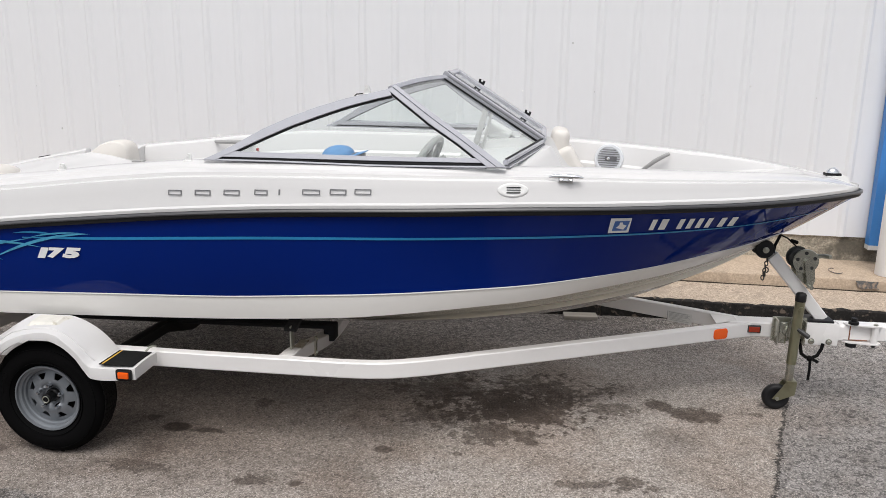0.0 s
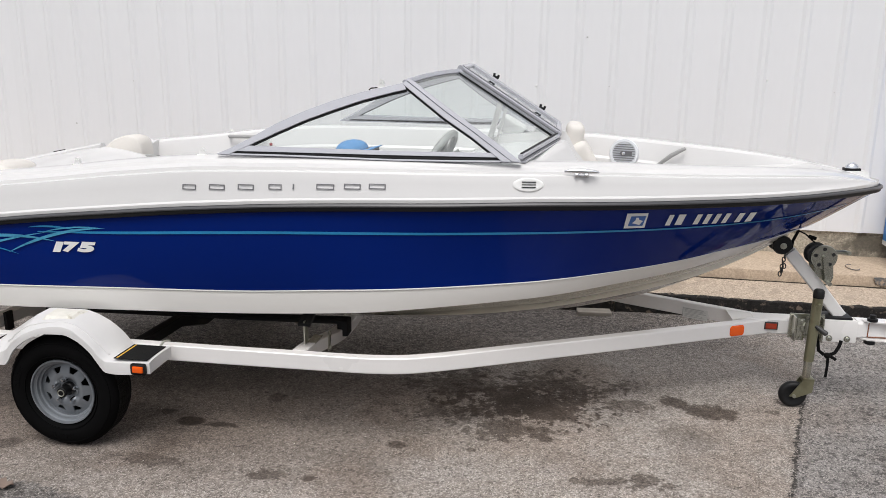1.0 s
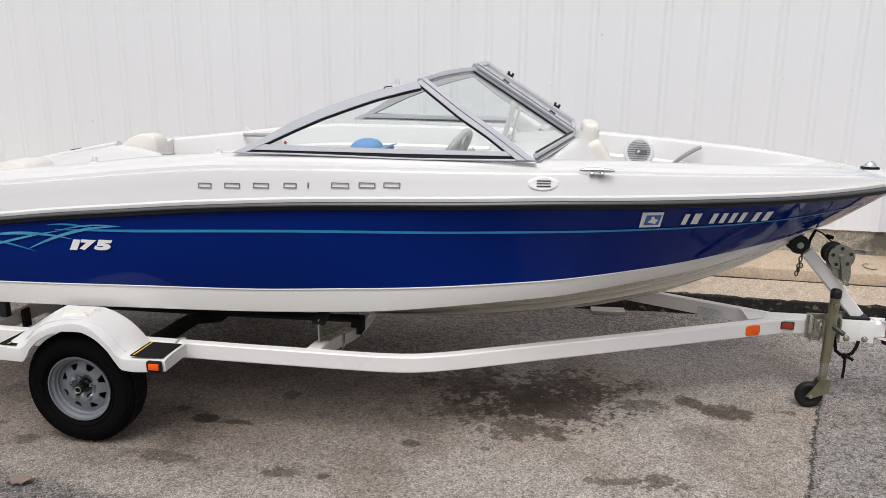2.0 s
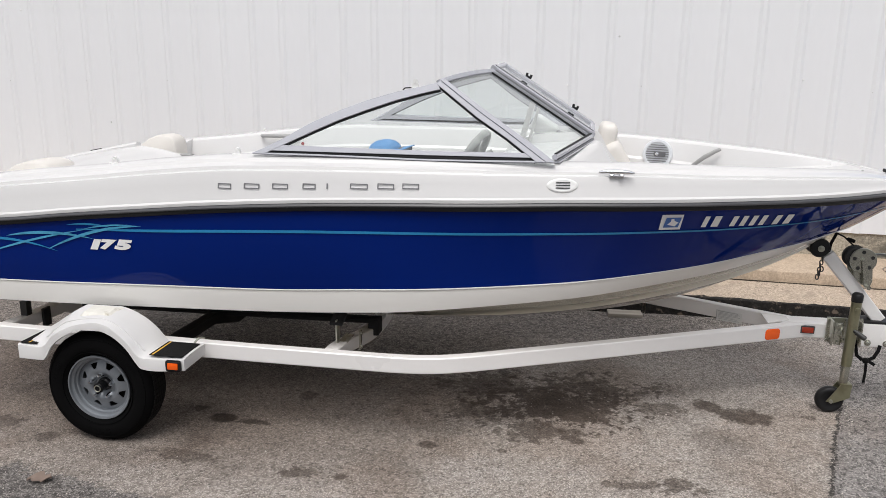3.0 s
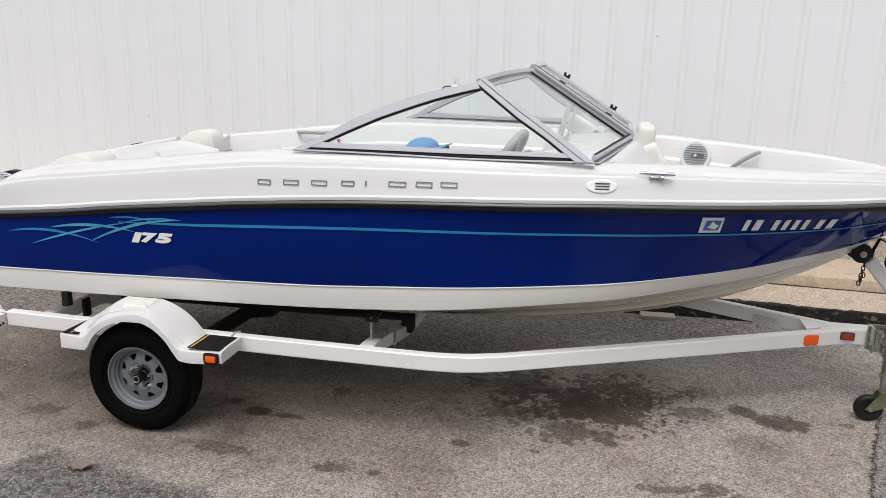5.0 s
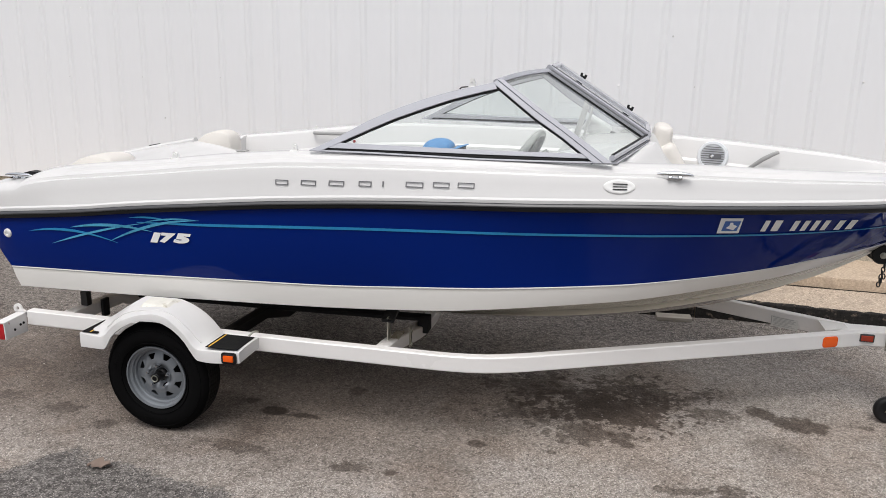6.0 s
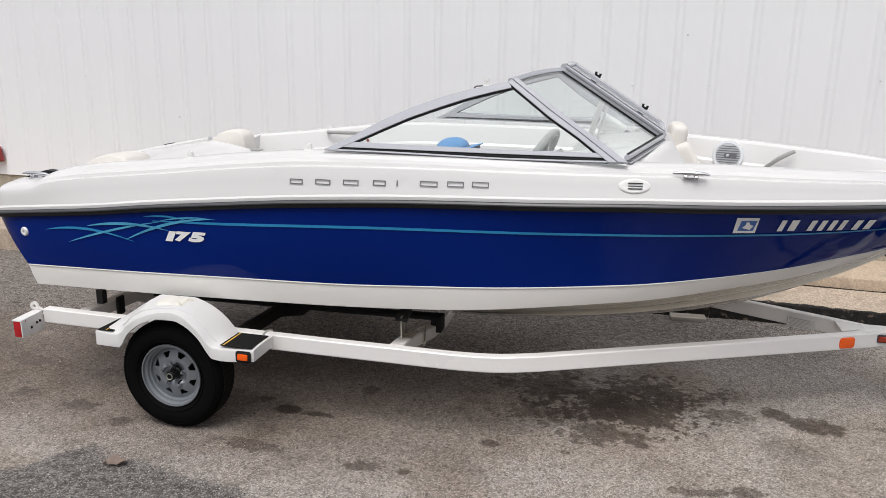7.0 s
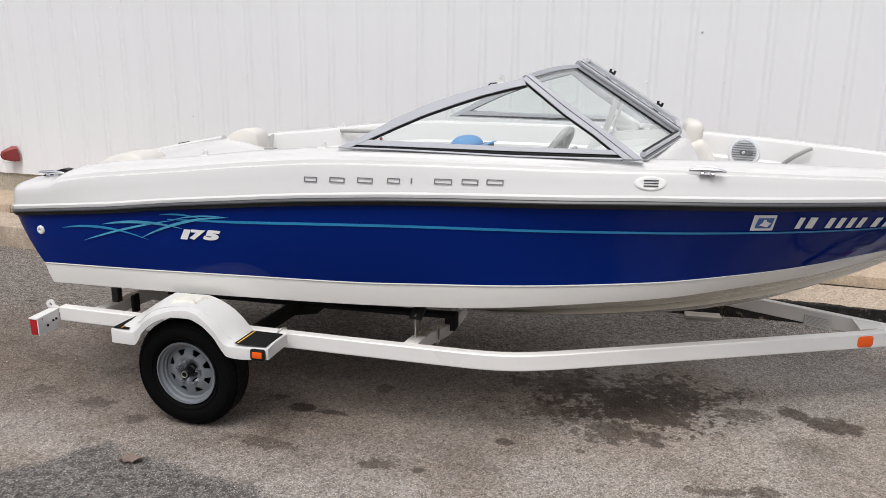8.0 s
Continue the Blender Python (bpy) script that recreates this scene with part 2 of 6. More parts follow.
def ground_material():
    """Old asphalt: pale worn aggregate, a darker later patch, oil stains, a crack at the joint."""
    m = bpy.data.materials.new("worn asphalt")
    m.use_nodes = True
    n, l = nodes_of(m)
    p = n["Principled BSDF"]
    p.inputs["Specular IOR Level"].default_value = 0.35
    tc = n.new("ShaderNodeTexCoord")
    co = tc.outputs["Object"]

    def noise_tex(scale, detail=4.0, rough=0.55):
        t = n.new("ShaderNodeTexNoise")
        t.inputs["Scale"].default_value, t.inputs["Detail"].default_value, t.inputs["Roughness"].default_value = scale, detail, rough
        l.new(co, t.inputs["Vector"])
        return t.outputs["Fac"]

    def math_node(op, a, b=None, c=None, clamp=False):
        t = n.new("ShaderNodeMath")
        t.operation, t.use_clamp = op, clamp
        for i, v in enumerate((a, b, c)):
            if v is None:
                continue
            if isinstance(v, (int, float)):
                t.inputs[i].default_value = v
            else:
                l.new(v, t.inputs[i])
        return t.outputs[0]

    def ramp(v, lo, hi, a=0.0, b=1.0):
        t = n.new("ShaderNodeMapRange")
        t.interpolation_type = "SMOOTHSTEP"
        t.inputs["From Min"].default_value, t.inputs["From Max"].default_value = lo, hi
        t.inputs["To Min"].default_value, t.inputs["To Max"].default_value = a, b
        l.new(v, t.inputs["Value"])
        return t.outputs["Result"]

    def mix(f, a, b):
        t = n.new("ShaderNodeMix")
        t.data_type = "RGBA"
        for key, v in (("Factor", f), ("A", a), ("B", b)):
            if isinstance(v, (int, float)):
                t.inputs[key].default_value = v
            elif isinstance(v, tuple):
                t.inputs[key].default_value = (*v, 1)
            else:
                l.new(v, t.inputs[key])
        return t.outputs["Result"]

    # aggregate: fine chips, and coarser stones set apart in the binder
    def cells(scale, rnd=1.0):
        t = n.new("ShaderNodeTexVoronoi")
        t.inputs["Scale"].default_value, t.inputs["Randomness"].default_value = scale, rnd
        l.new(co, t.inputs["Vector"])
        c = n.new("ShaderNodeSeparateColor")
        l.new(t.outputs["Color"], c.inputs["Color"])
        return c.outputs[0], c.outputs[1], t.outputs["Distance"]

    chip, chip2, chip_d = cells(190.0)
    rock, rock2, rock_d = cells(78.0)
    broad, mid, fine = noise_tex(0.55, 5), noise_tex(3.2, 6, 0.6), noise_tex(70, 3)
    grit, grain, clump = noise_tex(240, 2, 0.7), noise_tex(45, 5, 0.7), noise_tex(27, 4, 0.75)
    speck = math_node("MULTIPLY", ramp(chip, 0.76, 0.84), ramp(chip_d, 0.62, 0.45))
    stone = math_node("MULTIPLY", ramp(rock, 0.58, 0.64), ramp(rock_d, 0.56, 0.44))
    pit = math_node("MAXIMUM", math_node("MULTIPLY", ramp(chip, 0.26, 0.18), ramp(chip_d, 0.75, 0.5)), ramp(grit, 0.36, 0.28))
    hole = math_node("MULTIPLY", ramp(rock2, 0.16, 0.10), ramp(rock_d, 0.6, 0.4))

    def paving(low, high, chips, stones, pits, k_chip, k_pit):
        c = mix(ramp(grain, 0.32, 0.68), low, high)
        c = mix(ramp(chip2, 0.35, 0.95, 0.0, 0.55), c, high)
        c = mix(math_node("MULTIPLY", speck, k_chip), c, chips)
        c = mix(math_node("MULTIPLY", stone, ramp(chip2, 0.0, 1.0, 0.35, 0.9)), c, stones)
        c = mix(math_node("MULTIPLY", pit, k_pit), c, pits)
        return mix(math_node("MULTIPLY", hole, k_pit), c, pits)

    pale = paving((0.228, 0.204, 0.183), (0.425, 0.384, 0.350), (0.80, 0.75, 0.71), (0.57, 0.52, 0.48), (0.070, 0.060, 0.052), 0.8, 0.58)
    pale = mix(ramp(clump, 0.46, 0.38, 0.0, 0.18), pale, (0.120, 0.108, 0.100))
    pale = mix(ramp(clump, 0.57, 0.68, 0.0, 0.15), pale, (0.56, 0.52, 0.49))
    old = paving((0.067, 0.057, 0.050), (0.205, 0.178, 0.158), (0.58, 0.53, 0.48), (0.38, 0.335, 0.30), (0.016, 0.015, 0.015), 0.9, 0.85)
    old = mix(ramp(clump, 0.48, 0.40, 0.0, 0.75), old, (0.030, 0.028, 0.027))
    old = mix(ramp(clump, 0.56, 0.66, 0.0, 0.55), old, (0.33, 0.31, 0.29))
    dark = paving((0.160, 0.150, 0.147), (0.34, 0.323, 0.313), (0.60, 0.565, 0.54), (0.46, 0.44, 0.425), (0.045, 0.043, 0.041), 0.85, 0.7)
    dark = mix(ramp(clump, 0.47, 0.38, 0.0, 0.75), dark, (0.060, 0.057, 0.056))
    dark = mix(ramp(clump, 0.56, 0.68, 0.0, 0.45), dark, (0.40, 0.385, 0.375))
    tar = paving((0.055, 0.050, 0.047), (0.165, 0.153, 0.146), (0.42, 0.39, 0.375), (0.30, 0.28, 0.265), (0.018, 0.017, 0.016), 0.75, 0.85)
    tar = mix(ramp(clump, 0.50, 0.41, 0.0, 0.75), tar, (0.026, 0.024, 0.023))
    tar = mix(ramp(clump, 0.57, 0.68, 0.0, 0.4), tar, (0.22, 0.207, 0.198))
    sp = n.new("ShaderNodeSeparateXYZ")
    l.new(co, sp.inputs[0])
    X, Y = sp.outputs[0], sp.outputs[1]
    wob = math_node("MULTIPLY_ADD", mid, 0.14, -0.07)
    # distance east of the paving joint, which runs from (2.01, -1.11) to (2.57, 0.56)
    joint = math_node("ADD", math_node("MULTIPLY_ADD", Y, -0.334, math_node("SUBTRACT", X, 2.383)), math_node("MULTIPLY", wob, 0.6))
    east = ramp(joint, -0.01, 0.015)
    # darker overlay toward the road, in front of the rear wheel
    over = math_node("MULTIPLY_ADD", X, -0.17, math_node("MULTIPLY_ADD", Y, -1.0, -1.69))
    over = math_node("SUBTRACT", over, ramp(X, -1.56, -1.86, 0.0, 0.34))
    over = math_node("ADD", over, math_node("MULTIPLY", wob, 1.6))
    west = ramp(math_node("MULTIPLY_ADD", clump, 0.30, math_node("MULTIPLY_ADD", grain, 0.10, over)), 0.225, 0.262)
    def tint(f, c, rel):
        t = n.new("ShaderNodeMix")
        t.data_type, t.blend_type = "RGBA", "MULTIPLY"
        l.new(f, t.inputs["Factor"])
        l.new(c, t.inputs["A"])
        t.inputs["B"].default_value = (*rel, 1)
        return t.outputs["Result"]

    mottle = noise_tex(8.0, 8, 0.65)
    col = mix(east, pale, dark)
    col = tint(ramp(broad, 0.42, 0.66, 0.0, 0.45), col, (0.66, 0.63, 0.60))
    col = tint(ramp(mid, 0.48, 0.70, 0.0, 0.45), col, (0.56, 0.53, 0.51))
    col = tint(ramp(noise_tex(1.4, 6, 0.6), 0.46, 0.62, 0.0, 0.6), col, (0.80, 0.73, 0.68))
    col = tint(ramp(noise_tex(2.3, 7, 0.65), 0.52, 0.66, 0.0, 0.6), col, (1.22, 1.25, 1.30))
    col = tint(ramp(mottle, 0.50, 0.72, 0.0, 0.5), col, (0.52, 0.50, 0.48))
    col = tint(ramp(mottle, 0.47, 0.30, 0.0, 0.5), col, (1.30, 1.27, 1.25))
    # browner dirt toward the wheel, deepened under the hull with painted shade
    dirt_shade = ramp(math_node("MULTIPLY_ADD", wob, 5.0, X), 1.1, -0.9, 0.0, 1.0)
    dirt_shade = math_node("MULTIPLY", dirt_shade, ramp(math_node("MULTIPLY_ADD", wob, 3.0, Y), -1.75, -0.95, 0.25, 1.0))
    col = tint(dirt_shade, col, (0.46, 0.42, 0.395))
    col = mix(math_node("MULTIPLY", west, 0.88), col, tar)
    # older, darker paving toward the kerb, carried under the boat's stern half as painted shade
    paving_shade_reach = math_node("ADD", Y, math_node("SUBTRACT", ramp(X, 0.9, -0.2, 0.0, 0.5), ramp(X, 1.3, 2.2, 0.0, 0.35)))
    back = ramp(math_node("MULTIPLY_ADD", wob, 4.0, paving_shade_reach), 0.1, 1.0, 0.0, 0.85)
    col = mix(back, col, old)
    # stains: centre, half sizes, strength, raggedness
    stains = [(-0.85, -0.83, 0.079, 0.052, 1.0, 0.2), (-0.69, -0.85, 0.088, 0.03, 0.85, 0.8), (-1.02, -0.74, 0.042, 0.033, 0.6, 1.2), (-0.52, -0.48, 0.057, 0.058, 0.6, 1.2), (0.84, -0.33, 0.39, 0.27, 0.9, 1.8),
              (0.50, -0.17, 0.26, 0.20, 0.62, 1.9), (0.40, -0.52, 0.16, 0.11, 0.62, 1.9), (0.72, -0.65, 0.259, 0.113, 0.7, 1.9), (0.98, -0.1, 0.356, 0.19, 0.75, 1.8), (1.38, -0.3, 0.122, 0.086, 0.65, 1.4),
              (1.66, -0.21, 0.070, 0.080, 0.85, 0.9), (1.83, -0.31, 0.135, 0.100, 0.85, 0.8), (1.66, -0.62, 0.15, 0.14, 0.40, 0.3), (1.4, -1.07, 0.112, 0.066, 0.72, 1.8), (1.19, -1.11, 0.087, 0.034, 0.65, 1.8),
              (-0.83, -1.24, 0.146, 0.059, 0.6, 1.0), (-0.3, -1.28, 0.153, 0.038, 0.7, 1.4), (-0.08, -1.28, 0.035, 0.028, 0.8, 0.6), (0.24, -0.91, 0.044, 0.034, 0.8, 0.8), (0.61, -0.91, 0.033, 0.022, 0.65, 1),
              (2.15, -0.26, 0.036, 0.028, 0.6, 0.8), (-1.93, -1.08, 0.086, 0.07, 0.55, 1.4), (-1.61, -1.18, 0.068, 0.054, 0.55, 1.4), (-2.32, -1.02, 0.074, 0.049, 0.5, 1.5), (-2.62, -0.62, 0.229, 0.091, 0.35, 1.8),
              (-3.58, 0.28, 0.044, 0.033, 0.75, 0.5)]
    def edge_noise(scale, detail):
        t = n.new("ShaderNodeTexNoise")
        t.inputs["Scale"].default_value, t.inputs["Detail"].default_value, t.inputs["Roughness"].default_value = scale, detail, 0.62
        l.new(co, t.inputs["Vector"])
        return t.outputs["Fac"]
    en = math_node("ADD", math_node("MULTIPLY", edge_noise(6.0, 5.0), 0.60), math_node("MULTIPLY", edge_noise(21.0, 6.0), 0.70))
    en = math_node("SUBTRACT", en, 0.65)
    total = None
    for x, y, rx, ry, k, rag in stains:
        dx = math_node("DIVIDE", math_node("SUBTRACT", X, x), rx)
        dy = math_node("DIVIDE", math_node("SUBTRACT", Y, y), ry)
        d = math_node("SQRT", math_node("ADD", math_node("MULTIPLY", dx, dx), math_node("MULTIPLY", dy, dy)))
        d = math_node("MULTIPLY_ADD", en, -3.0 * rag, d)
        st = ramp(d, 1.15, 0.75, 0.0, k)
        total = st if total is None else math_node("MAXIMUM", total, st)
    # scattered drips
    drip = ramp(edge_noise(9.0, 6.0), 0.66, 0.72, 0.0, 0.45)
    total = math_node("MAXIMUM", total, drip)
    total = math_node("MULTIPLY", total, ramp(mottle, 0.28, 0.52, 0.78, 1.0))
    col = tint(total, col, (0.19, 0.155, 0.130))
    # crack along the joint
    crack = ramp(math_node("ABSOLUTE", math_node("ADD", joint, math_node("MULTIPLY_ADD", fine, 0.06, -0.030))), 0.014, 0.005)
    crack = math_node("MULTIPLY", crack, ramp(clump, 0.36, 0.50))
    col = mix(math_node("MULTIPLY", crack, 0.92), col, (0.020, 0.018, 0.017))
    l.new(col, p.inputs["Base Color"])
    l.new(math_node("MULTIPLY_ADD", total, -0.12, 0.88), p.inputs["Roughness"])
    bp = n.new("ShaderNodeBump")
    bp.inputs["Strength"].default_value, bp.inputs["Distance"].default_value = 0.45, 0.005
    h = math_node("ADD", math_node("MULTIPLY_ADD", grit, 0.9, math_node("MULTIPLY", chip, 0.25)), math_node("MULTIPLY", mid, 0.8))
    h = math_node("SUBTRACT", h, math_node("MULTIPLY", crack, 2.0))
    l.new(h, bp.inputs["Height"])
    l.new(bp.outputs["Normal"], p.inputs["Normal"])
    return m


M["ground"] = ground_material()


def grit_material():
    """Small stones, each of its own tone."""
    m = bpy.data.materials.new("loose stones")
    m.use_nodes = True
    n, l = nodes_of(m)
    p = n["Principled BSDF"]
    p.inputs["Roughness"].default_value = 0.85
    geo, tones = n.new("ShaderNodeNewGeometry"), n.new("ShaderNodeValToRGB")
    tones.color_ramp.elements[0].color = (0.10, 0.09, 0.082, 1)
    tones.color_ramp.elements[1].color = (0.62, 0.57, 0.52, 1)
    l.new(geo.outputs["Random Per Island"], tones.inputs["Fac"])
    l.new(tones.outputs["Color"], p.inputs["Base Color"])
    return m


M["grit_stone"] = grit_material()

# ---- mesh helpers ----
ORIGIN = {}
PLACE = [Matrix.Identity(4)]  # the pose in which part() sets what it builds


def smooth(bm, angle=40):
    for f in bm.faces:
        f.smooth = True
    lim = radians(angle)
    for e in bm.edges:
        if len(e.link_faces) == 2 and e.calc_face_angle(0) > lim:
            e.smooth = False


def thing(name, at, label, category, group="", kind=""):
    """An empty at a thing's base."""
    ob = new(name)
    ob.location = at
    ob.empty_display_size = 0.1
    ORIGIN[ob.name] = Vector(at)
    return tagged(ob, label, category, group, kind)


def part(name, bm, mat, parent=None, label="", angle=40, category="", group="", kind="", at=None):
    """One mesh object, built in world coordinates, under a thing or part, or alone with its origin at 'at'."""
    org = ORIGIN[parent.name] if parent else Vector(at or (0, 0, 0))
    bmesh.ops.recalc_face_normals(bm, faces=bm.faces)
    bm.transform(Matrix.Translation(-org) @ PLACE[0])
    smooth(bm, angle)
    me = bpy.data.meshes.new(name)
    bm.to_mesh(me)
    bm.free()
    for m in (mat if isinstance(mat, (list, tuple)) else [mat]):
        me.materials.append(M[m] if isinstance(m, str) else m)
    ob = new(name, me)
    if parent:
        ob.parent = parent
    else:
        ob.location = org
    ORIGIN[ob.name] = org
    return tagged(ob, label, category, group, kind)


def piece(name, me, parent, at, turn=None):
    """A repeat of a shared mesh, placed in world coordinates under its parent."""
    ob = new(name, me)
    ob.parent = parent
    ob.location = Vector(at) - ORIGIN[parent.name]
    if turn is not None:
        ob.rotation_euler = turn
    return ob


def mesh_of(name, bm, mat, angle=40):
    bmesh.ops.recalc_face_normals(bm, faces=bm.faces)
    smooth(bm, angle)
    me = bpy.data.meshes.new(name)
    bm.to_mesh(me)
    bm.free()
    me.materials.append(M[mat])
    return me


def box(bm, lo, hi, bevel=0.0, seg=2, turn=None):
    """A box between two corners, edges rounded; turn: a matrix about its centre."""
    lo, hi = Vector(lo), Vector(hi)
    r = bmesh.ops.create_cube(bm, size=1.0)
    vs = r["verts"]
    bmesh.ops.scale(bm, vec=hi - lo, verts=vs)
    if bevel:
        es = list({e for v in vs for e in v.link_edges})
        r = bmesh.ops.bevel(bm, geom=es, offset=bevel, segments=seg, profile=0.6, affect="EDGES")
        vs = list({v for f in r["faces"] for v in f.verts} | {v for v in vs if v.is_valid})
    if turn is not None:
        bmesh.ops.transform(bm, matrix=turn, verts=vs)
    bmesh.ops.translate(bm, vec=(lo + hi) / 2, verts=vs)
    return vs


def loft(bm, rings, closed=True, caps=True, skip=None):
    """Faces between successive rings of points."""
    rows = [[bm.verts.new(p) for p in r] for r in rings]
    k = len(rows[0])
    for a, b in zip(rows, rows[1:]):
        for i in range(k if closed else k - 1):
            j = (i + 1) % k
            try:
                bm.faces.new((a[i], a[j], b[j], b[i]))
            except ValueError:
                pass
    if caps and closed:
        for r in (rows[0], rows[-1]):
            try:
                bm.faces.new(r)
            except ValueError:
                pass
    return rows


def ring(centre, axis, radius, seg=16, up=None):
    axis = Vector(axis).normalized()
    up = Vector(up) if up else (Vector((0, 0, 1)) if abs(axis.z) < 0.9 else Vector((1, 0, 0)))
    u = axis.cross(up).normalized()
    v = u.cross(axis)
    return [Vector(centre) + (u * math.cos(a) + v * math.sin(a)) * radius for a in (2 * math.pi * i / seg for i in range(seg))]


def rod(bm, a, b, r0, r1=None, seg=14):
    a, b = Vector(a), Vector(b)
    r1 = r0 if r1 is None else r1
    loft(bm, [ring(a, b - a, r0, seg), ring(b, b - a, r1, seg)])


def tube(bm, pts, r, seg=10):
    """A round bar along a line of points; r: one radius or one for each point."""
    pts = [Vector(p) for p in pts]
    rs = r if isinstance(r, (list, tuple)) else [r] * len(pts)
    rings, up = [], None
    for i, p in enumerate(pts):
        d = pts[min(i + 1, len(pts) - 1)] - pts[max(i - 1, 0)]
        if up is None:
            up = Vector((0, 0, 1)) if abs(d.normalized().z) < 0.9 else Vector((1, 0, 0))
        rings.append(ring(p, d, rs[i], seg, up))
    loft(bm, rings)


def bar(bm, pts, w, h, up=(0, 0, 1), bevel=0.0):
    """A rectangular bar, w across and h along 'up', mitred along a line of points."""
    pts = [Vector(p) for p in pts]
    up = Vector(up).normalized()
    c = bevel
    sec = [(-w / 2 + c, -h / 2), (w / 2 - c, -h / 2), (w / 2, -h / 2 + c), (w / 2, h / 2 - c), (w / 2 - c, h / 2), (-w / 2 + c, h / 2), (-w / 2, h / 2 - c), (-w / 2, -h / 2 + c)]
    if not bevel:
        sec = [(-w / 2, -h / 2), (w / 2, -h / 2), (w / 2, h / 2), (-w / 2, h / 2)]
    rings = []
    for i, p in enumerate(pts):
        d0 = (pts[i] - pts[i - 1]).normalized() if i else None
        d1 = (pts[i + 1] - pts[i]).normalized() if i < len(pts) - 1 else None
        d = ((d0 or d1) + (d1 or d0)).normalized()
        stretch = 1 / max(0.5, d.dot(d1 or d0))
        side = d.cross(up).normalized()
        u = side.cross(d).normalized()
        rings.append([p + side * a * stretch + u * b for a, b in sec])
    loft(bm, rings)


def lathe(bm, centre, axis, profile, seg=32, up=None, hollow=False):
    """Turns (distance along axis, radius) pairs about an axis; hollow: the section closes on itself."""
    axis = Vector(axis).normalized()
    rings = [ring(Vector(centre) + axis * d, axis, max(r, 1e-4), seg, up) for d, r in profile]
    loft(bm, rings + ([rings[0]] if hollow else []), caps=not hollow)
    if hollow:
        bmesh.ops.remove_doubles(bm, verts=bm.verts, dist=1e-6)


def prism(bm, outline, push):
    """A flat outline pushed into a solid."""
    push = Vector(push)
    a = [bm.verts.new(p) for p in outline]
    b = [bm.verts.new(Vector(p) + push) for p in outline]
    bm.faces.new(a)
    bm.faces.new(list(reversed(b)))
    k = len(a)
    for i in range(k):
        bm.faces.new((a[i], b[i], b[(i + 1) % k], a[(i + 1) % k]))


def curve(pairs):
    """A smooth function through (x, value) pairs."""
    xs, ys = np.array(pairs, float).T
    d = np.diff(ys) / np.diff(xs)
    m = np.zeros(len(xs))
    for i in range(1, len(xs) - 1):
        m[i] = 0 if d[i - 1] * d[i] <= 0 else 2 * d[i - 1] * d[i] / (d[i - 1] + d[i])
    m[0], m[-1] = d[0], d[-1]

    def f(x):
        x = min(max(x, xs[0]), xs[-1])
        i = min(max(int(np.searchsorted(xs, x)) - 1, 0), len(xs) - 2)
        h = xs[i + 1] - xs[i]
        t = (x - xs[i]) / h
        return float((2 * t ** 3 - 3 * t ** 2 + 1) * ys[i] + (t ** 3 - 2 * t ** 2 + t) * h * m[i] + (-2 * t ** 3 + 3 * t ** 2) * ys[i + 1] + (t ** 3 - t ** 2) * h * m[i + 1])
    return f

# ---- the yard: ground, kerb, walk, wall ----
WALL_AT, WALL_TURN = Vector((-4.047, 2.807, 0)), radians(-2.83)
ALONG = Vector((math.cos(WALL_TURN), math.sin(WALL_TURN), 0))
TOWARD = Vector((math.sin(WALL_TURN), -math.cos(WALL_TURN), 0))


def at_wall(u, off, z):
    """u metres along the wall, off metres out from it, z up."""
    return WALL_AT + ALONG * u + TOWARD * off + Vector((0, 0, z))


def step_up(a, b, x):
    t = min(max((x - a) / (b - a), 0), 1)
    return t * t * (3 - 2 * t)


def ground_z(x, y):
    """The yard is all but level under the trailer, and falls a little to the kerb."""
    front = 0.100 + 0.005 * min(max(x + 1.3, 0), 6.0)
    r = min(max(x + 1.46, 0), 6.0)
    kerb_side = 0.0376 * (r - 0.2 if r > 0.4 else r * r / 0.8) - 0.02 + 0.06 * step_up(0.5, 1.9, y) * step_up(-0.5, -4.5, x)
    return front + (kerb_side - front) * step_up(0.1, 1.6, y)


def axis_steps(lo, hi, step, far):
    inner = list(np.arange(lo, hi + 1e-6, step))
    return [-f for f in reversed(far)] + inner + list(far)


bm = bmesh.new()
gx = axis_steps(-10, 10, 0.25, [14, 22, 45, 120, 400])
gy = axis_steps(-8, 4, 0.25, [14, 22, 45, 120, 400])
rows = [[bm.verts.new((x, y, ground_z(x, y))) for x in gx] for y in gy]
for a, b in zip(rows, rows[1:]):
    for i in range(len(gx) - 1):
        bm.faces.new((a[i], a[i + 1], b[i + 1], b[i]))
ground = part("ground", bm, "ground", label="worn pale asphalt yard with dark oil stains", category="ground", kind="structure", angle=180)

# the wall behind: solid core, footing, ribbed sheets
bm = bmesh.new()
prism(bm, [at_wall(-16, -0.02, -0.3), at_wall(18, -0.02, -0.3), at_wall(18, -0.32, -0.3), at_wall(-16, -0.32, -0.3)], (0, 0, 7.7))
wall = part("wall_north", bm, "siding", label="white ribbed metal siding wall on a concrete footing", category="wall", kind="structure")
random.seed(4)
bm = bmesh.new()
cols = np.arange(-16, 18.01, 0.25)
prof = []
for u in cols:
    w = noise.noise(Vector((u * 1.3, 0, 0))) * 0.008
    top = 0.578 + noise.noise(Vector((u * 2.1, 5, 0))) * 0.006
    prof.append([at_wall(u, -0.018, top), at_wall(u, 0.004 + w, top - 0.004), at_wall(u, 0.012 + w, 0.46), at_wall(u, 0.02 + w, 0.30), at_wall(u, -0.018, 0.30)])
loft(bm, prof)
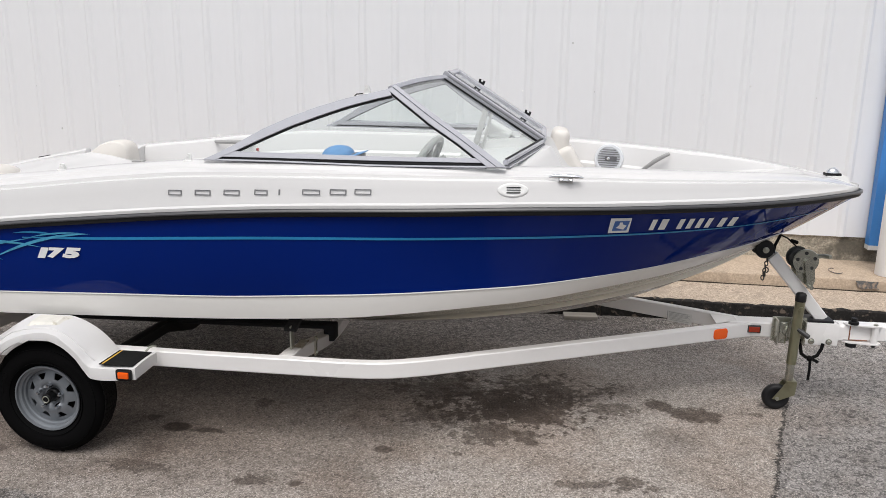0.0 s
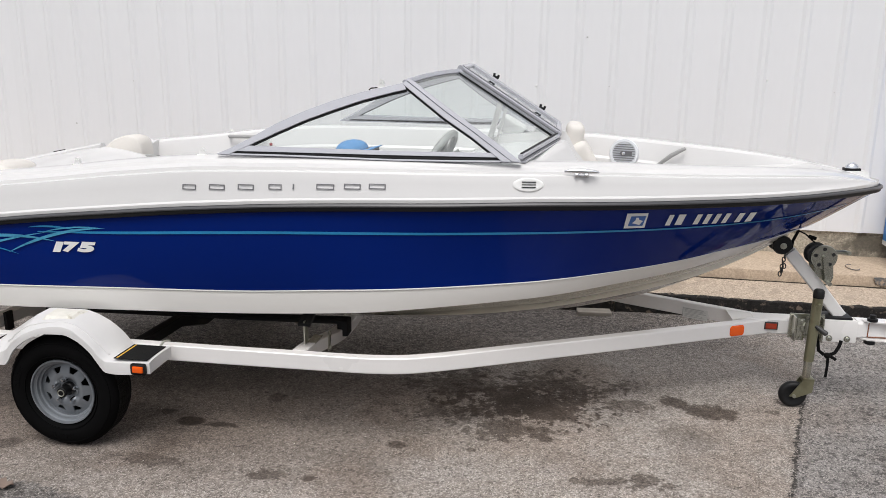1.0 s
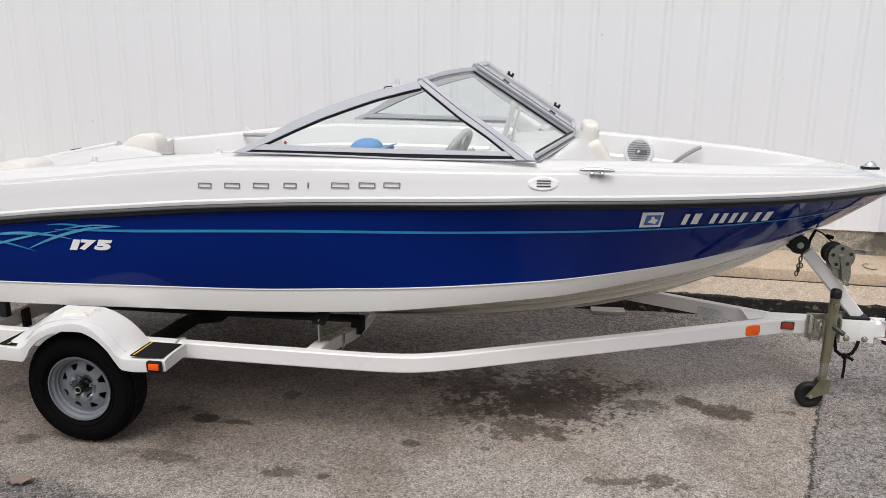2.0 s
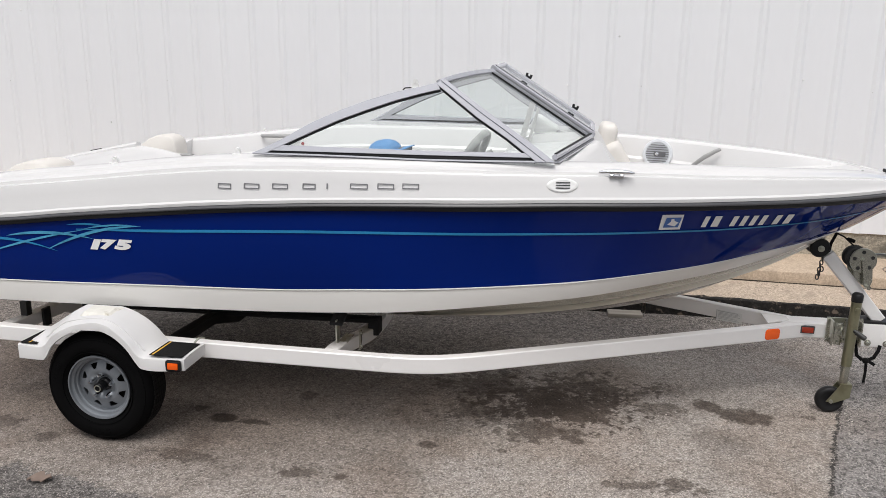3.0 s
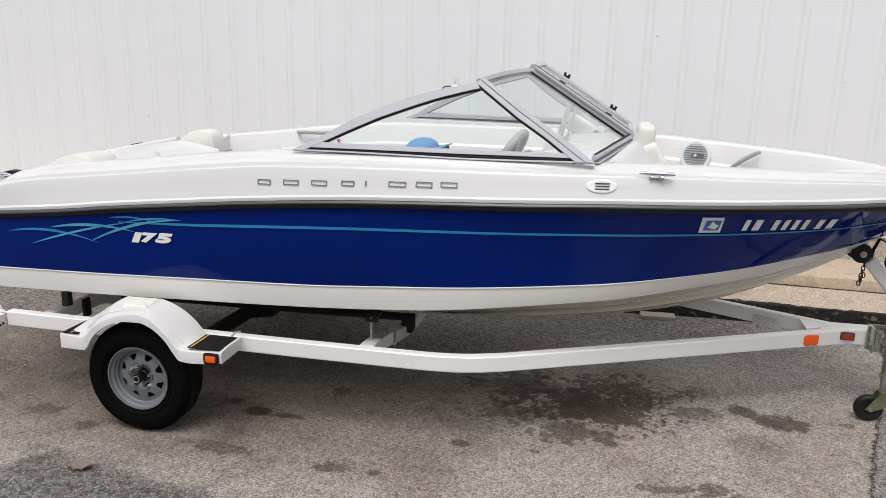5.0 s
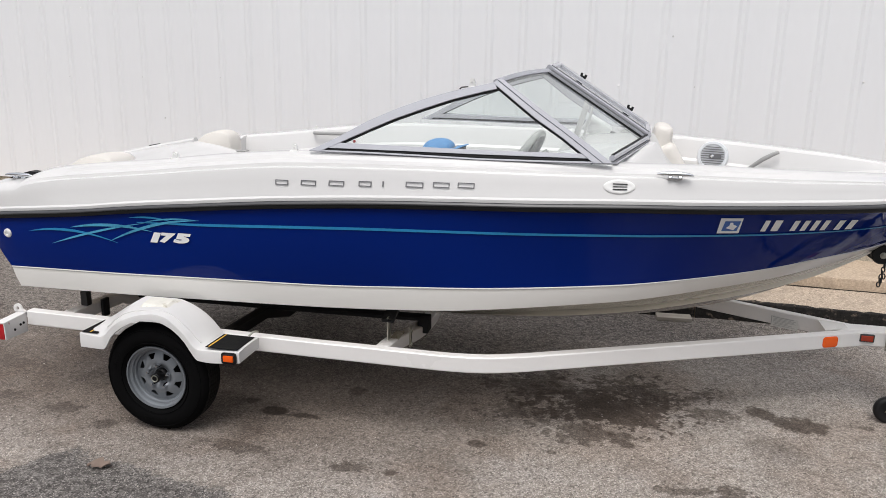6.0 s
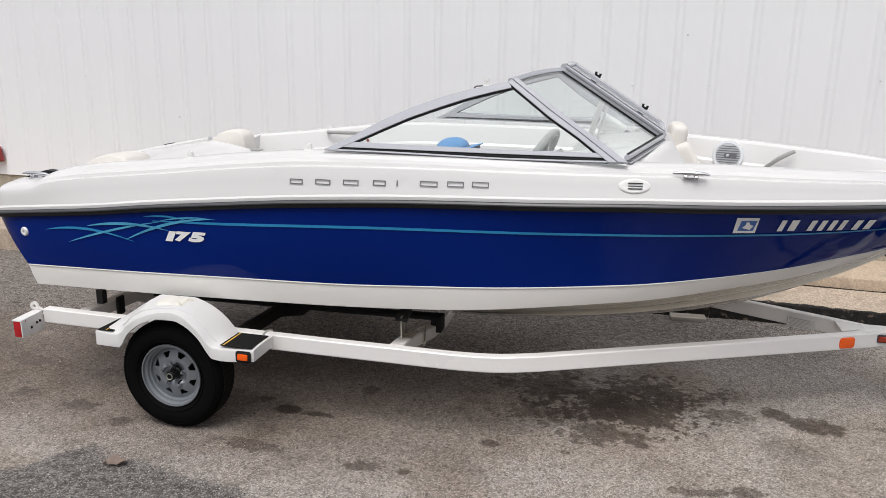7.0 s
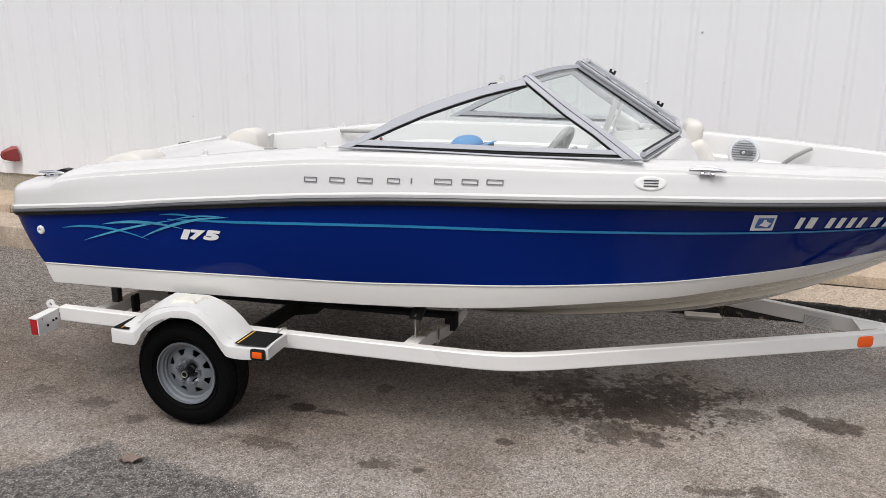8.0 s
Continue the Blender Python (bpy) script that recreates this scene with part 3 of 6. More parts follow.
part("footing", bm, "footing", wall, "stained rough concrete footing")

PITCH, FIRST_RIB = 0.2949, -1.1568
bm = bmesh.new()
line = []
for k in range(3):
    u0 = k * PITCH
    line += [(u0, 0.0), (u0 + 0.095, 0.0), (u0 + 0.118, 0.012), (u0 + 0.148, 0.012), (u0 + 0.171, 0.0)]
line += [(3 * PITCH + 0.012, 0.0)]
TOPZ = 7.2
front = [[bm.verts.new((u, -d - 0.002, z)) for u, d in line] for z in (0, 1.2, 2.4, 4.2, TOPZ - 0.57)]
for a, b in zip(front, front[1:]):
    for i in range(len(line) - 1):
        bm.faces.new((a[i], a[i + 1], b[i + 1], b[i]))
# folded lower edge gives the sheet its thickness
low = [bm.verts.new((u, -d + 0.012, 0)) for u, d in line]
for i in range(len(line) - 1):
    bm.faces.new((front[0][i + 1], front[0][i], low[i], low[i + 1]))
sheet = mesh_of("siding_panel", bm, "siding", 20)
for k in range(-17, 21):
    ob = piece("siding_panel", sheet, wall, at_wall(k * 3 * PITCH + FIRST_RIB - 0.006, 0.024 if k % 2 else 0.022, 0.572), (0, 0, WALL_TURN))
bm = bmesh.new()
lathe(bm, (0, 0, 0), (0, -1, 0), [(0, 0.0085), (0.002, 0.0085), (0.003, 0.0058), (0.007, 0.0055), (0.008, 0.003)], 10)
screw = mesh_of("screw", bm, "screw_head", 30)
spots = [(k * 3 * PITCH + 0.125 + 0.03 * (k in (2, 3)), 1.690 + 0.014 * k - 0.024 * max(0, k - 4)) for k in range(-5, 12) if k != 4] + [(0.352, 1.291), (2.205, 2.380), (5.230, 2.127), (4.82, 1.723), (6.685, 1.795), (-0.55, 2.36), (7.95, 2.2)]
for u, z in spots:
    piece("screw", screw, wall, at_wall(u, 0.026, z), (0, 0, WALL_TURN))

# raised walk along the wall, in cast bays, and the lower kerb step
walkway = thing("pavement", at_wall(0, 0.5, 0), "pale tan concrete walk raised along the wall", "pavement", kind="structure")
kerb = thing("kerb", at_wall(0, 1.08, 0), "pebbled concrete kerb step with a tar-blackened face", "kerb", kind="structure")


def slab(name, u0, u1, off0, off1, z0, z1, bottom, mat, parent, edge_mat=None, rough=0.006):
    """A cast bay: top falling outward, worn irregular front edge."""
    b = bmesh.new()
    k = max(2, int((u1 - u0) / (0.05 if edge_mat else 0.12)))
    rings = []
    for i in range(k + 1):
        u = u0 + (u1 - u0) * i / k
        w = noise.noise(Vector((u * 3.1, off1 * 7, 1))) * rough + noise.noise(Vector((u * 11, off1 * 3, 4))) * rough * 0.7
        h = noise.noise(Vector((u * 4.0, off1, 9))) * rough * 0.5
        c = 0.014
        lip = 0.022 + 0.06 * max(0.0, noise.noise(Vector((u * 1.7, 3, 7))) + 0.2) + 0.05 * noise.noise(Vector((u * 13, 1, 2))) + 0.03 * noise.noise(Vector((u * 31, 1, 5)))
        lip = max(lip, c * 1.2)
        rings.append([at_wall(u, off0, bottom), at_wall(u, off0, z0), at_wall(u, off1 - lip + w, z1 + h + 0.001), at_wall(u, off1 - c + w, z1 + h), at_wall(u, off1 - c * 0.3 + w, z1 - c * 0.35 + h),
                      at_wall(u, off1 + w, z1 - c + h), at_wall(u, off1 + 0.004 + w * 1.8, (z1 - c) * 0.5 + bottom * 0.5), at_wall(u, off1 + 0.012 + w * 0.5, bottom)])
    loft(b, rings)
    ob = part(name, b, [mat, edge_mat] if edge_mat else mat, parent, angle=35)
    if edge_mat:
        # tar from the ragged lip down
        for f in ob.data.polygons:
            far = min((ob.data.vertices[i].co + ORIGIN[ob.name] - WALL_AT).dot(TOWARD) for i in f.vertices)
            if far > off1 - 0.2:
                f.material_index = 1
    return ob


random.seed(8)
for i in range(-8, 8):
    u0 = 7.55 + (i - 2) * 1.52
    slab("paving_slab", u0 + 0.002, u0 + 1.52 - 0.002, -0.018, 0.605 + random.uniform(-0.01, 0.01), 0.37, 0.352 + random.uniform(-0.004, 0.004), 0.18, "concrete", walkway)
for i in range(-4, 5):
    u0 = 8.6 + (i - 1) * 3.05
    slab("kerb_stone", u0 + 0.004, u0 + 3.05 - 0.004, 0.55, 1.085 + random.uniform(-0.008, 0.008), 0.268, 0.242, -0.05, "concrete_low", kerb, "kerb_tar" if u0 > -1.0 else "concrete_low", 0.014)

# dark strip between the walk and the kerb step, painting the shade of their joint
bm = bmesh.new()
rings = []
for i in range(-60, 320):
    u = i * 0.04
    w = 0.007 + 0.010 * max(-0.5, noise.noise(Vector((u * 5.0, 2, 8)))) + 0.006 * noise.noise(Vector((u * 19.0, 2, 1)))
    o = 0.612 + 0.006 * noise.noise(Vector((u * 3.0, 4, 4)))
    rings.append([at_wall(u, o - 0.02, 0.262), at_wall(u, o - 0.02, 0.2695), at_wall(u, o + max(w, 0.001), 0.2690), at_wall(u, o + max(w, 0.001) + 0.002, 0.262)])
loft(bm, rings)
part("joint_dirt", bm, "joint_dirt", kerb, "dark strip painted as the joint's shade")

# unseen plain wall added across the yard; it blocks low sky behind the camera
bm = bmesh.new()
prism(bm, [Vector((-45, -13.0, -0.1)), Vector((45, -13.0, -0.1)), Vector((45, -21.0, -0.1)), Vector((-45, -21.0, -0.1))], (0, 0, 3.2))
part("wall_south", bm, "far_wall", label="plain brown wall added unseen to block low sky", category="wall", kind="structure")

# old paint daubs on the front and top of the walk
b = bmesh.new()
pts = [(7.49, 0.345), (7.53, 0.349), (7.60, 0.344), (7.655, 0.348), (7.64, 0.31), (7.665, 0.285), (7.60, 0.292), (7.56, 0.282), (7.51, 0.296), (7.50, 0.32)]
prism(b, [at_wall(u, 0.612, z) for u, z in pts], TOWARD * 0.006)
part("paint_daub", b, "old_paint", walkway, "dark faded paint daub")
b = bmesh.new()
tube(b, [at_wall(7.40 + 0.045 * math.cos(a), 0.40 + 0.085 * math.sin(a), 0.3655) for a in [0.6 + 4.4 * i / 18 for i in range(19)]], 0.004, 6)
part("paint_mark", b, "old_paint", walkway, "faded round paint mark")

# ---- the boat ----
from mathutils.bvhtree import BVHTree

half = curve([(-2.52, 0.86), (-2.45, 0.93), (-2.2, 0.975), (-1.5, 1.03), (-0.5, 1.055), (0.3, 1.04), (0.9, 0.975), (1.4, 0.85), (1.8, 0.68), (2.1, 0.505), (2.35, 0.318), (2.48, 0.20), (2.555, 0.118), (2.592, 0.062), (2.605, 0.030), (2.610, 0.0)])
rub_z = curve([(-2.52, 1.075), (-2.3, 1.10), (-1.77, 1.153), (-1.5, 1.186), (-1.11, 1.225), (-0.7, 1.262), (-0.17, 1.294), (0.5, 1.315), (1.0, 1.326), (1.5, 1.326), (1.85, 1.322), (2.13, 1.32), (2.41, 1.319), (2.610, 1.315)])
band_y = curve([(-2.4, 0.93), (-1.5, 0.98), (0.0, 0.985), (0.8, 0.87), (1.3, 0.67), (1.7, 0.44), (2.0, 0.26), (2.2, 0.10), (2.32, 0.0)])
band_z = curve([(-2.29, 0.805), (-1.84, 0.822), (-1.6, 0.83), (-1.1, 0.845), (-0.5, 0.862), (0.0, 0.892), (0.5, 0.918), (1.0, 0.948), (1.35, 0.972), (1.6, 0.993), (1.8, 1.02), (2.0, 1.046), (2.15, 1.068), (2.32, 1.095)])
chine_y = curve([(-2.4, 0.92), (-1.5, 0.97), (0.0, 0.97), (0.8, 0.84), (1.3, 0.62), (1.7, 0.38), (2.0, 0.18), (2.2, 0.0)])
chine_z = curve([(-2.27, 0.70), (-1.86, 0.715), (-1.18, 0.732), (-0.55, 0.75), (0.0, 0.781), (0.5, 0.824), (0.75, 0.846), (1.0, 0.868), (1.25, 0.893), (1.45, 0.913), (1.6, 0.928), (1.8, 0.960), (2.0, 0.998), (2.2, 1.038)])
keel_z = curve([(-2.3, 0.425), (-0.5, 0.43), (0.1, 0.442), (0.42, 0.472), (0.8, 0.515), (1.1, 0.565), (1.43, 0.65), (1.73, 0.77), (2.02, 0.918), (2.2, 1.038)])
top_z = curve([(-2.52, 1.190), (-2.505, 1.212), (-2.47, 1.230), (-2.40, 1.243), (-2.29, 1.262), (-2.19, 1.278), (-2.15, 1.301), (-2.08, 1.322), (-1.86, 1.356), (-1.4, 1.405), (-1.02, 1.451), (-0.57, 1.485), (0.0, 1.489), (0.43, 1.487), (0.76, 1.484), (1.13, 1.481), (1.39, 1.469), (1.7, 1.453), (2.0, 1.435), (2.3, 1.405), (2.45, 1.375), (2.55, 1.35), (2.610, 1.33)])

boat = thing("motorboat", (0, 0, 0.43), "white and deep blue bowrider motorboat resting on its trailer", "boat")
STEPS = [1 - (1 - i / 72) ** 1.25 for i in range(73)]


def mirror(pts):
    """Near half, keel out, to a full section from near to far."""
    far = [Vector((p.x, -p.y, p.z)) for p in pts]
    return list(reversed(pts)) + far[1:]


def line_at(s, x0, x1):
    return x0 + (x1 - x0) * s


bottom, band, side = [], [], []
for s in STEPS:
    xk, xc, xb, xr = line_at(s, -2.22, 2.2), line_at(s, -2.25, 2.2), line_at(s, -2.285, 2.32), line_at(s, -2.515, 2.600)
    keel = Vector((xk, 0, keel_z(xk)))
    chine = Vector((xc, -chine_y(xc), chine_z(xc)))
    fl = 0.06 * min(1, chine_y(xc) / 0.3)
    inner = chine + Vector((0, fl, -0.012))
    drop = fl / 0.06 * step_up(-0.1, 0.7, xk)
    sa, sb = keel.lerp(inner, 0.570), keel.lerp(inner, 0.632)
    bottom.append(mirror([keel, keel.lerp(inner, 0.3), sb + Vector((0, 0, -0.034 * drop)), sa + Vector((0, 0, -0.002 * drop)), inner, chine]))
    bt = Vector((xb, -band_y(xb), band_z(xb)))
    band.append([chine, chine.lerp(bt, 0.5) + Vector((0, -0.004 * min(1, band_y(xb) / 0.3), 0)), bt])
    rb = Vector((xr, -half(xr) + 0.012 * min(1, half(xr) / 0.2), rub_z(xr) - 0.022))
    hollow = 0.05 * math.sin(math.pi * min(1, max(0, (s - 0.45) / 0.55)))
    pts = []
    for k in range(9):
        t = k / 8
        p = bt.lerp(rb, t)
        p.y += (hollow * 1.0 - 0.022 * min(1, half(xr) / 0.6)) * 4 * t * (1 - t) * 0.55
        p.y = min(p.y, 0)
        pts.append(p)
    pts[0].z += 0.002
    side.append(pts)


def both(strips):
    b = bmesh.new()
    loft(b, strips, closed=False)
    loft(b, [[Vector((p.x, -p.y, p.z)) for p in r] for r in strips], closed=False)
    bmesh.ops.remove_doubles(b, verts=b.verts, dist=0.0008)
    return b


b = bmesh.new()
loft(b, bottom, closed=False)
bmesh.ops.remove_doubles(b, verts=b.verts, dist=0.0008)
hull_bottom = part("hull_bottom", b, "gel_bottom", boat, "off-white vee bottom with strakes", angle=25)
part("boot_stripe", both(band), "gel_band", boat, "off-white band above the chine")
bs = both(side)
SIDE_TREE = BVHTree.FromBMesh(bs)
hull_side = part("hull_side", bs, "gel_blue", boat, "glossy deep blue hull side", angle=60)

# thin pale bead drawn between the blue side and the white band
for sg in (1, -1):
    b = bmesh.new()
    tube(b, [Vector((r[0].x, r[0].y * sg - 0.001 * sg, r[0].z + 0.001)) for r in side[:-2]], 0.0038, 8)
    part("hull_bead", b, "gel_white", boat, "thin pale bead")

# transom, raked forward below
b = bmesh.new()
near = [Vector(bottom[0][5]), Vector(bottom[0][0]), Vector(band[0][2])] + [Vector(p) for p in side[0][2::2]]
far = [Vector((p.x, -p.y, p.z)) for p in near]
for i in range(len(near) - 1):
    vs = [near[i], near[i + 1], far[i + 1], far[i]]
    if i == 0:
        vs = [near[0], near[1], far[1]]
    f = b.faces.new([b.verts.new(p) for p in vs])
    f.material_index = 0 if i < 2 else 1
part("transom", b, ["gel_band", "gel_blue"], boat, angle=60)

# rubbing strake: black section with a grey insert
b = bmesh.new()
xs = [line_at(s, -2.52, 2.610) for s in STEPS]


def strake_line(k, dz):
    near_side = []
    for x in xs:
        h = half(x)
        near_side.append(Vector((x + (0.014 * k if x > 2.55 else 0) * max(0, 1 - h / 0.3), -(h + 0.011 * k), rub_z(x) + dz)))
    return near_side


sec = [(-0.9, -0.026), (0.0, -0.027), (0.6, -0.024), (1.1, -0.016), (1.15, -0.006), (0.9, 0.004), (0.2, 0.009), (-0.9, 0.009)]
lines = [strake_line(k, dz) for k, dz in sec]
full = [ln + [Vector((p.x, -p.y, p.z)) for p in reversed(ln[:-1])] for ln in lines]
full = [[Vector((f[0].x, 0.0, f[0].z)) - Vector((0.011, 0, 0))] + f + [Vector((f[0].x - 0.011, 0, f[0].z))] for f in full]
loft(b, list(map(list, zip(*full))), closed=True)
strake = part("rub_rail", b, "rub_black", boat, "black rubber rubbing strake", angle=50)
b = bmesh.new()
ins = [(1.05, -0.007), (1.5, -0.006), (1.65, -0.001), (1.4, 0.005), (0.9, 0.009), (0.6, 0.000)]
lines = [strake_line(k, dz) for k, dz in ins]
full = [ln + [Vector((p.x, -p.y, p.z)) for p in reversed(ln[:-1])] for ln in lines]
loft(b, list(map(list, zip(*full))), closed=True)
part("rail_insert", b, "rub_strake", strake, "dark grey vinyl insert")

# deck and coamings
well_z = curve([(-1.8, 0.88), (1.1, 0.90), (1.6, 1.05), (2.0, 1.20), (2.32, 1.30)])
BOW_END, AFT_END = 2.30, -1.78


def deck_half(x, inner=True):
    h, zr, zt = half(x), rub_z(x), top_z(x)
    k = min(1.0, h / 0.42)
    y = lambda d: -max(0.0, h - d * k)
    up = zt - zr
    g = step_up(-2.3, -1.85, x)

    def at(d0, f0, d1, f1):
        """A point of the deck's side: full and round at the stern, creased further forward."""
        d, f = d0 + (d1 - d0) * g, f0 + (f1 - f0) * g
        return Vector((x, y(d), zr + 0.03 + (up - 0.03) * f))
    pts = [Vector((x, y(0.010), zr + 0.004)), Vector((x, y(-0.004), zr + 0.010)), Vector((x, y(-0.005), zr + 0.024)), Vector((x, y(0.008), zr + 0.032)),
           at(0.010, 0.18, 0.016, 0.22), at(0.013, 0.42, 0.024, 0.40), at(0.018, 0.60, 0.031, 0.66), at(0.021, 0.66, 0.034, 0.695), at(0.030, 0.74, 0.056, 0.715), at(0.040, 0.80, 0.060, 0.80),
           at(0.062, 0.89, 0.100, 0.870), at(0.098, 0.955, 0.112, 0.95), Vector((x, y(0.145), zt)), Vector((x, y(0.19), zt + 0.006)), Vector((x, y(0.222), zt))]
    if inner:
        e = max(0.01, min(1.0, (BOW_END - x) / 0.45))
        wz = zt - (zt - well_z(x)) * e
        pts += [Vector((x, y(0.238), zt - 0.014 * e)), Vector((x, y(0.246), zt - 0.04 * e)), Vector((x, y(0.262), zt - 0.12 * e)), Vector((x, y(0.275), zt - 0.135 * e)), Vector((x, y(0.285), max(zt - 0.30 * e, wz + 0.03 * e))), Vector((x, y(0.30), wz))]
    return pts


b = bmesh.new()
mid = [AFT_END + (BOW_END - AFT_END) * i / 56 for i in range(57)]
rings = [deck_half(x) for x in mid]
for r in (rings, [[Vector((p.x, -p.y, p.z)) for p in q] for q in rings]):
    loft(b, r, closed=False)
# foredeck, crowned, and the after deck
for lo, hi, k in ((BOW_END, 2.610, 14), (-2.52, AFT_END, 18)):
    rr = []
    for i in range(k + 1):
        x = lo + (hi - lo) * i / k
        p = deck_half(x, False)
        e = p[-1]
        crown = 0.012 * min(1, half(x) / 0.3) * step_up(BOW_END, BOW_END + 0.15, x) if lo > 0 else -0.07 * step_up(-2.45, -2.2, x)
        p += [Vector((x, e.y * (1 - t), e.z + crown * (1 - (1 - t) ** 2))) for t in (0.25, 0.5, 0.75, 1.0)]
        rr.append(p)
    full = [q + [Vector((p.x, -p.y, p.z)) for p in reversed(q[:-1])] for q in rr]
    loft(b, full, closed=False)
# bulkhead under the after end of the open well
for x in (AFT_END,):
    p = deck_half(x)
    ys = [q for q in p[14:]]
    e, crown = p[14], -0.07
    arch = [Vector((x, -e.y * t, e.z + crown * (1 - t * t))) for t in (0.75, 0.5, 0.25, 0.0, -0.25, -0.5, -0.75)]
    poly = ys + [Vector((q.x, -q.y, q.z)) for q in reversed(ys)] + arch
    b.faces.new([b.verts.new(q) for q in poly])
# stern face above the strake
p = deck_half(-2.52, False)
poly = p + [Vector((q.x, -q.y, q.z)) for q in reversed(p)]
b.faces.new([b.verts.new(q) for q in poly])
bmesh.ops.remove_doubles(b, verts=b.verts, dist=0.0006)
DECK_TREE = BVHTree.FromBMesh(b)
deck = part("deck", b, "gel_white", boat, "glossy white deck and coamings", angle=27)

b = bmesh.new()
sole = [deck_half(x)[-1] for x in mid]
loft(b, [[p + Vector((0, -0.004, 0.002)), Vector((p.x, 0, p.z + 0.003)), Vector((p.x, 0.004 - p.y, p.z + 0.002))] for p in sole], closed=False)
part("cockpit_sole", b, "gel_white", boat)


def on_side(x, z, out=0.003, tree=None):
    """The point of the near hull side or deck at x and z, lifted a little."""
    hit, nrm, _, _ = (tree or SIDE_TREE).ray_cast(Vector((x, -3, z)), Vector((0, 1, 0)))
    if hit is None:
        return Vector((x, -half(x), z))
    if nrm.y > 0:
        nrm = -nrm
    return hit + nrm * out


def on_deck(x, y, out=0.0):
    hit, nrm, _, _ = DECK_TREE.ray_cast(Vector((x, y, 3)), Vector((0, 0, -1)))
    return hit + Vector((0, 0, out))


def film_patch(name, outline, mat, parent, label="", tree=None, out=0.003, sub=0.03):
    """A thin film laid on the near side: an outline in (x, z), subdivided so that it follows the curve."""
    b = bmesh.new()
    f = b.faces.new([b.verts.new((x, 0, z)) for x, z in outline])
    bmesh.ops.triangulate(b, faces=[f])
    for _ in range(4):
        long = [e for e in b.edges if e.calc_length() > sub]
        if not long:
            break
        bmesh.ops.subdivide_edges(b, edges=long, cuts=1)
        bmesh.ops.triangulate(b, faces=b.faces)
    for v in b.verts:
        v.co = on_side(v.co.x, v.co.z, out, tree)
    r = bmesh.ops.extrude_face_region(b, geom=b.faces[:])
    for g in r["geom"]:
        if isinstance(g, bmesh.types.BMVert):
            g.co.y -= 0.0012
    return part(name, b, mat, parent, label)


def text_outline(body, size, shear=0.0, bold=0.0):
    """Built-in letters as a flat mesh in x and y."""
    cu = bpy.data.curves.new("letters", "FONT")
    cu.body, cu.size, cu.shear, cu.offset, cu.resolution_u = body, size, shear, bold, 3
    ob = new("letters", cu)
    dg = bpy.context.evaluated_depsgraph_get()
    me = bpy.data.meshes.new_from_object(ob.evaluated_get(dg))
    bpy.data.objects.remove(ob)
    bpy.data.curves.remove(cu)
    b = bmesh.new()
    b.from_mesh(me)
    bpy.data.meshes.remove(me)
    return b


def letters(name, body, x0, x1, z0, z1, mat, parent, label="", shear=0.0, bold=0.0, out=0.004):
    b = text_outline(body, 1.0, shear, bold)
    lo = Vector((min(v.co.x for v in b.verts), min(v.co.y for v in b.verts)))
    hi = Vector((max(v.co.x for v in b.verts), max(v.co.y for v in b.verts)))
    for v in b.verts:
        fx, fz = (v.co.x - lo.x) / (hi.x - lo.x), (v.co.y - lo.y) / (hi.y - lo.y)
        v.co = on_side(x0 + (x1 - x0) * fx, z0(fx) + (z1(fx) - z0(fx)) * fz, out)
    r = bmesh.ops.extrude_face_region(b, geom=b.faces[:])
    for g in r["geom"]:
        if isinstance(g, bmesh.types.BMVert):
            g.co.y -= 0.0015
    return part(name, b, mat, parent, label, angle=20)


# pinstripe along the blue side
strip = curve([(-1.45, 1.118), (-1.12, 1.128), (-0.6, 1.152), (-0.19, 1.168), (0.5, 1.182), (1.07, 1.19), (1.6, 1.193), (1.9, 1.197), (2.25, 1.218), (2.42, 1.235)])
wide = curve([(-1.45, 0.004), (-1.0, 0.013), (0.5, 0.011), (1.6, 0.008), (2.42, 0.004)])
b = bmesh.new()
rr = []
for i in range(121):
    x = -1.45 + 3.87 * i / 120
    a, c = on_side(x, strip(x) + wide(x) / 2, 0.003), on_side(x, strip(x) - wide(x) / 2, 0.003)
    rr.append([a, a + Vector((0, -0.001, 0)), c + Vector((0, -0.001, 0)), c])
loft(b, rr)
part("pinstripe", b, "teal", boat, "thin teal pinstripe")

# brush strokes near the stern, sharp at both ends
def stroke(x0, z0, x1, z1, bow, width, mat):
    up, down = [], []
    for i in range(17):
        t = i / 16
        x, z = x0 + (x1 - x0) * t, z0 + (z1 - z0) * t + bow * 4 * t * (1 - t)
        w = 0.50 * width * (math.sin(math.pi * t) ** 0.8) * (1.0 - 0.35 * t)
        up.append((x, z + w / 2))
        down.append((x, z - w / 2))
    film_patch("brush_stroke", up + list(reversed(down[1:-1])), mat, boat, "turquoise vinyl brush stroke", out=0.004 + 0.0012 * (mat == "teal_pale"))


stroke(-2.12, 1.020, -1.57, 1.003, 0.035, 0.030, "teal")
stroke(-1.98, 0.966, -1.40, 1.118, 0.012, 0.026, "teal_pale")
stroke(-1.85, 1.062, -1.36, 1.075, 0.024, 0.034, "teal_pale")
stroke(-1.62, 1.008, -1.10, 1.150, 0.030, 0.034, "teal_pale")
stroke(-1.50, 1.136, -1.24, 1.132, 0.012, 0.020, "teal")
stroke(-1.42, 1.118, -1.12, 1.150, 0.012, 0.016, "teal_pale")
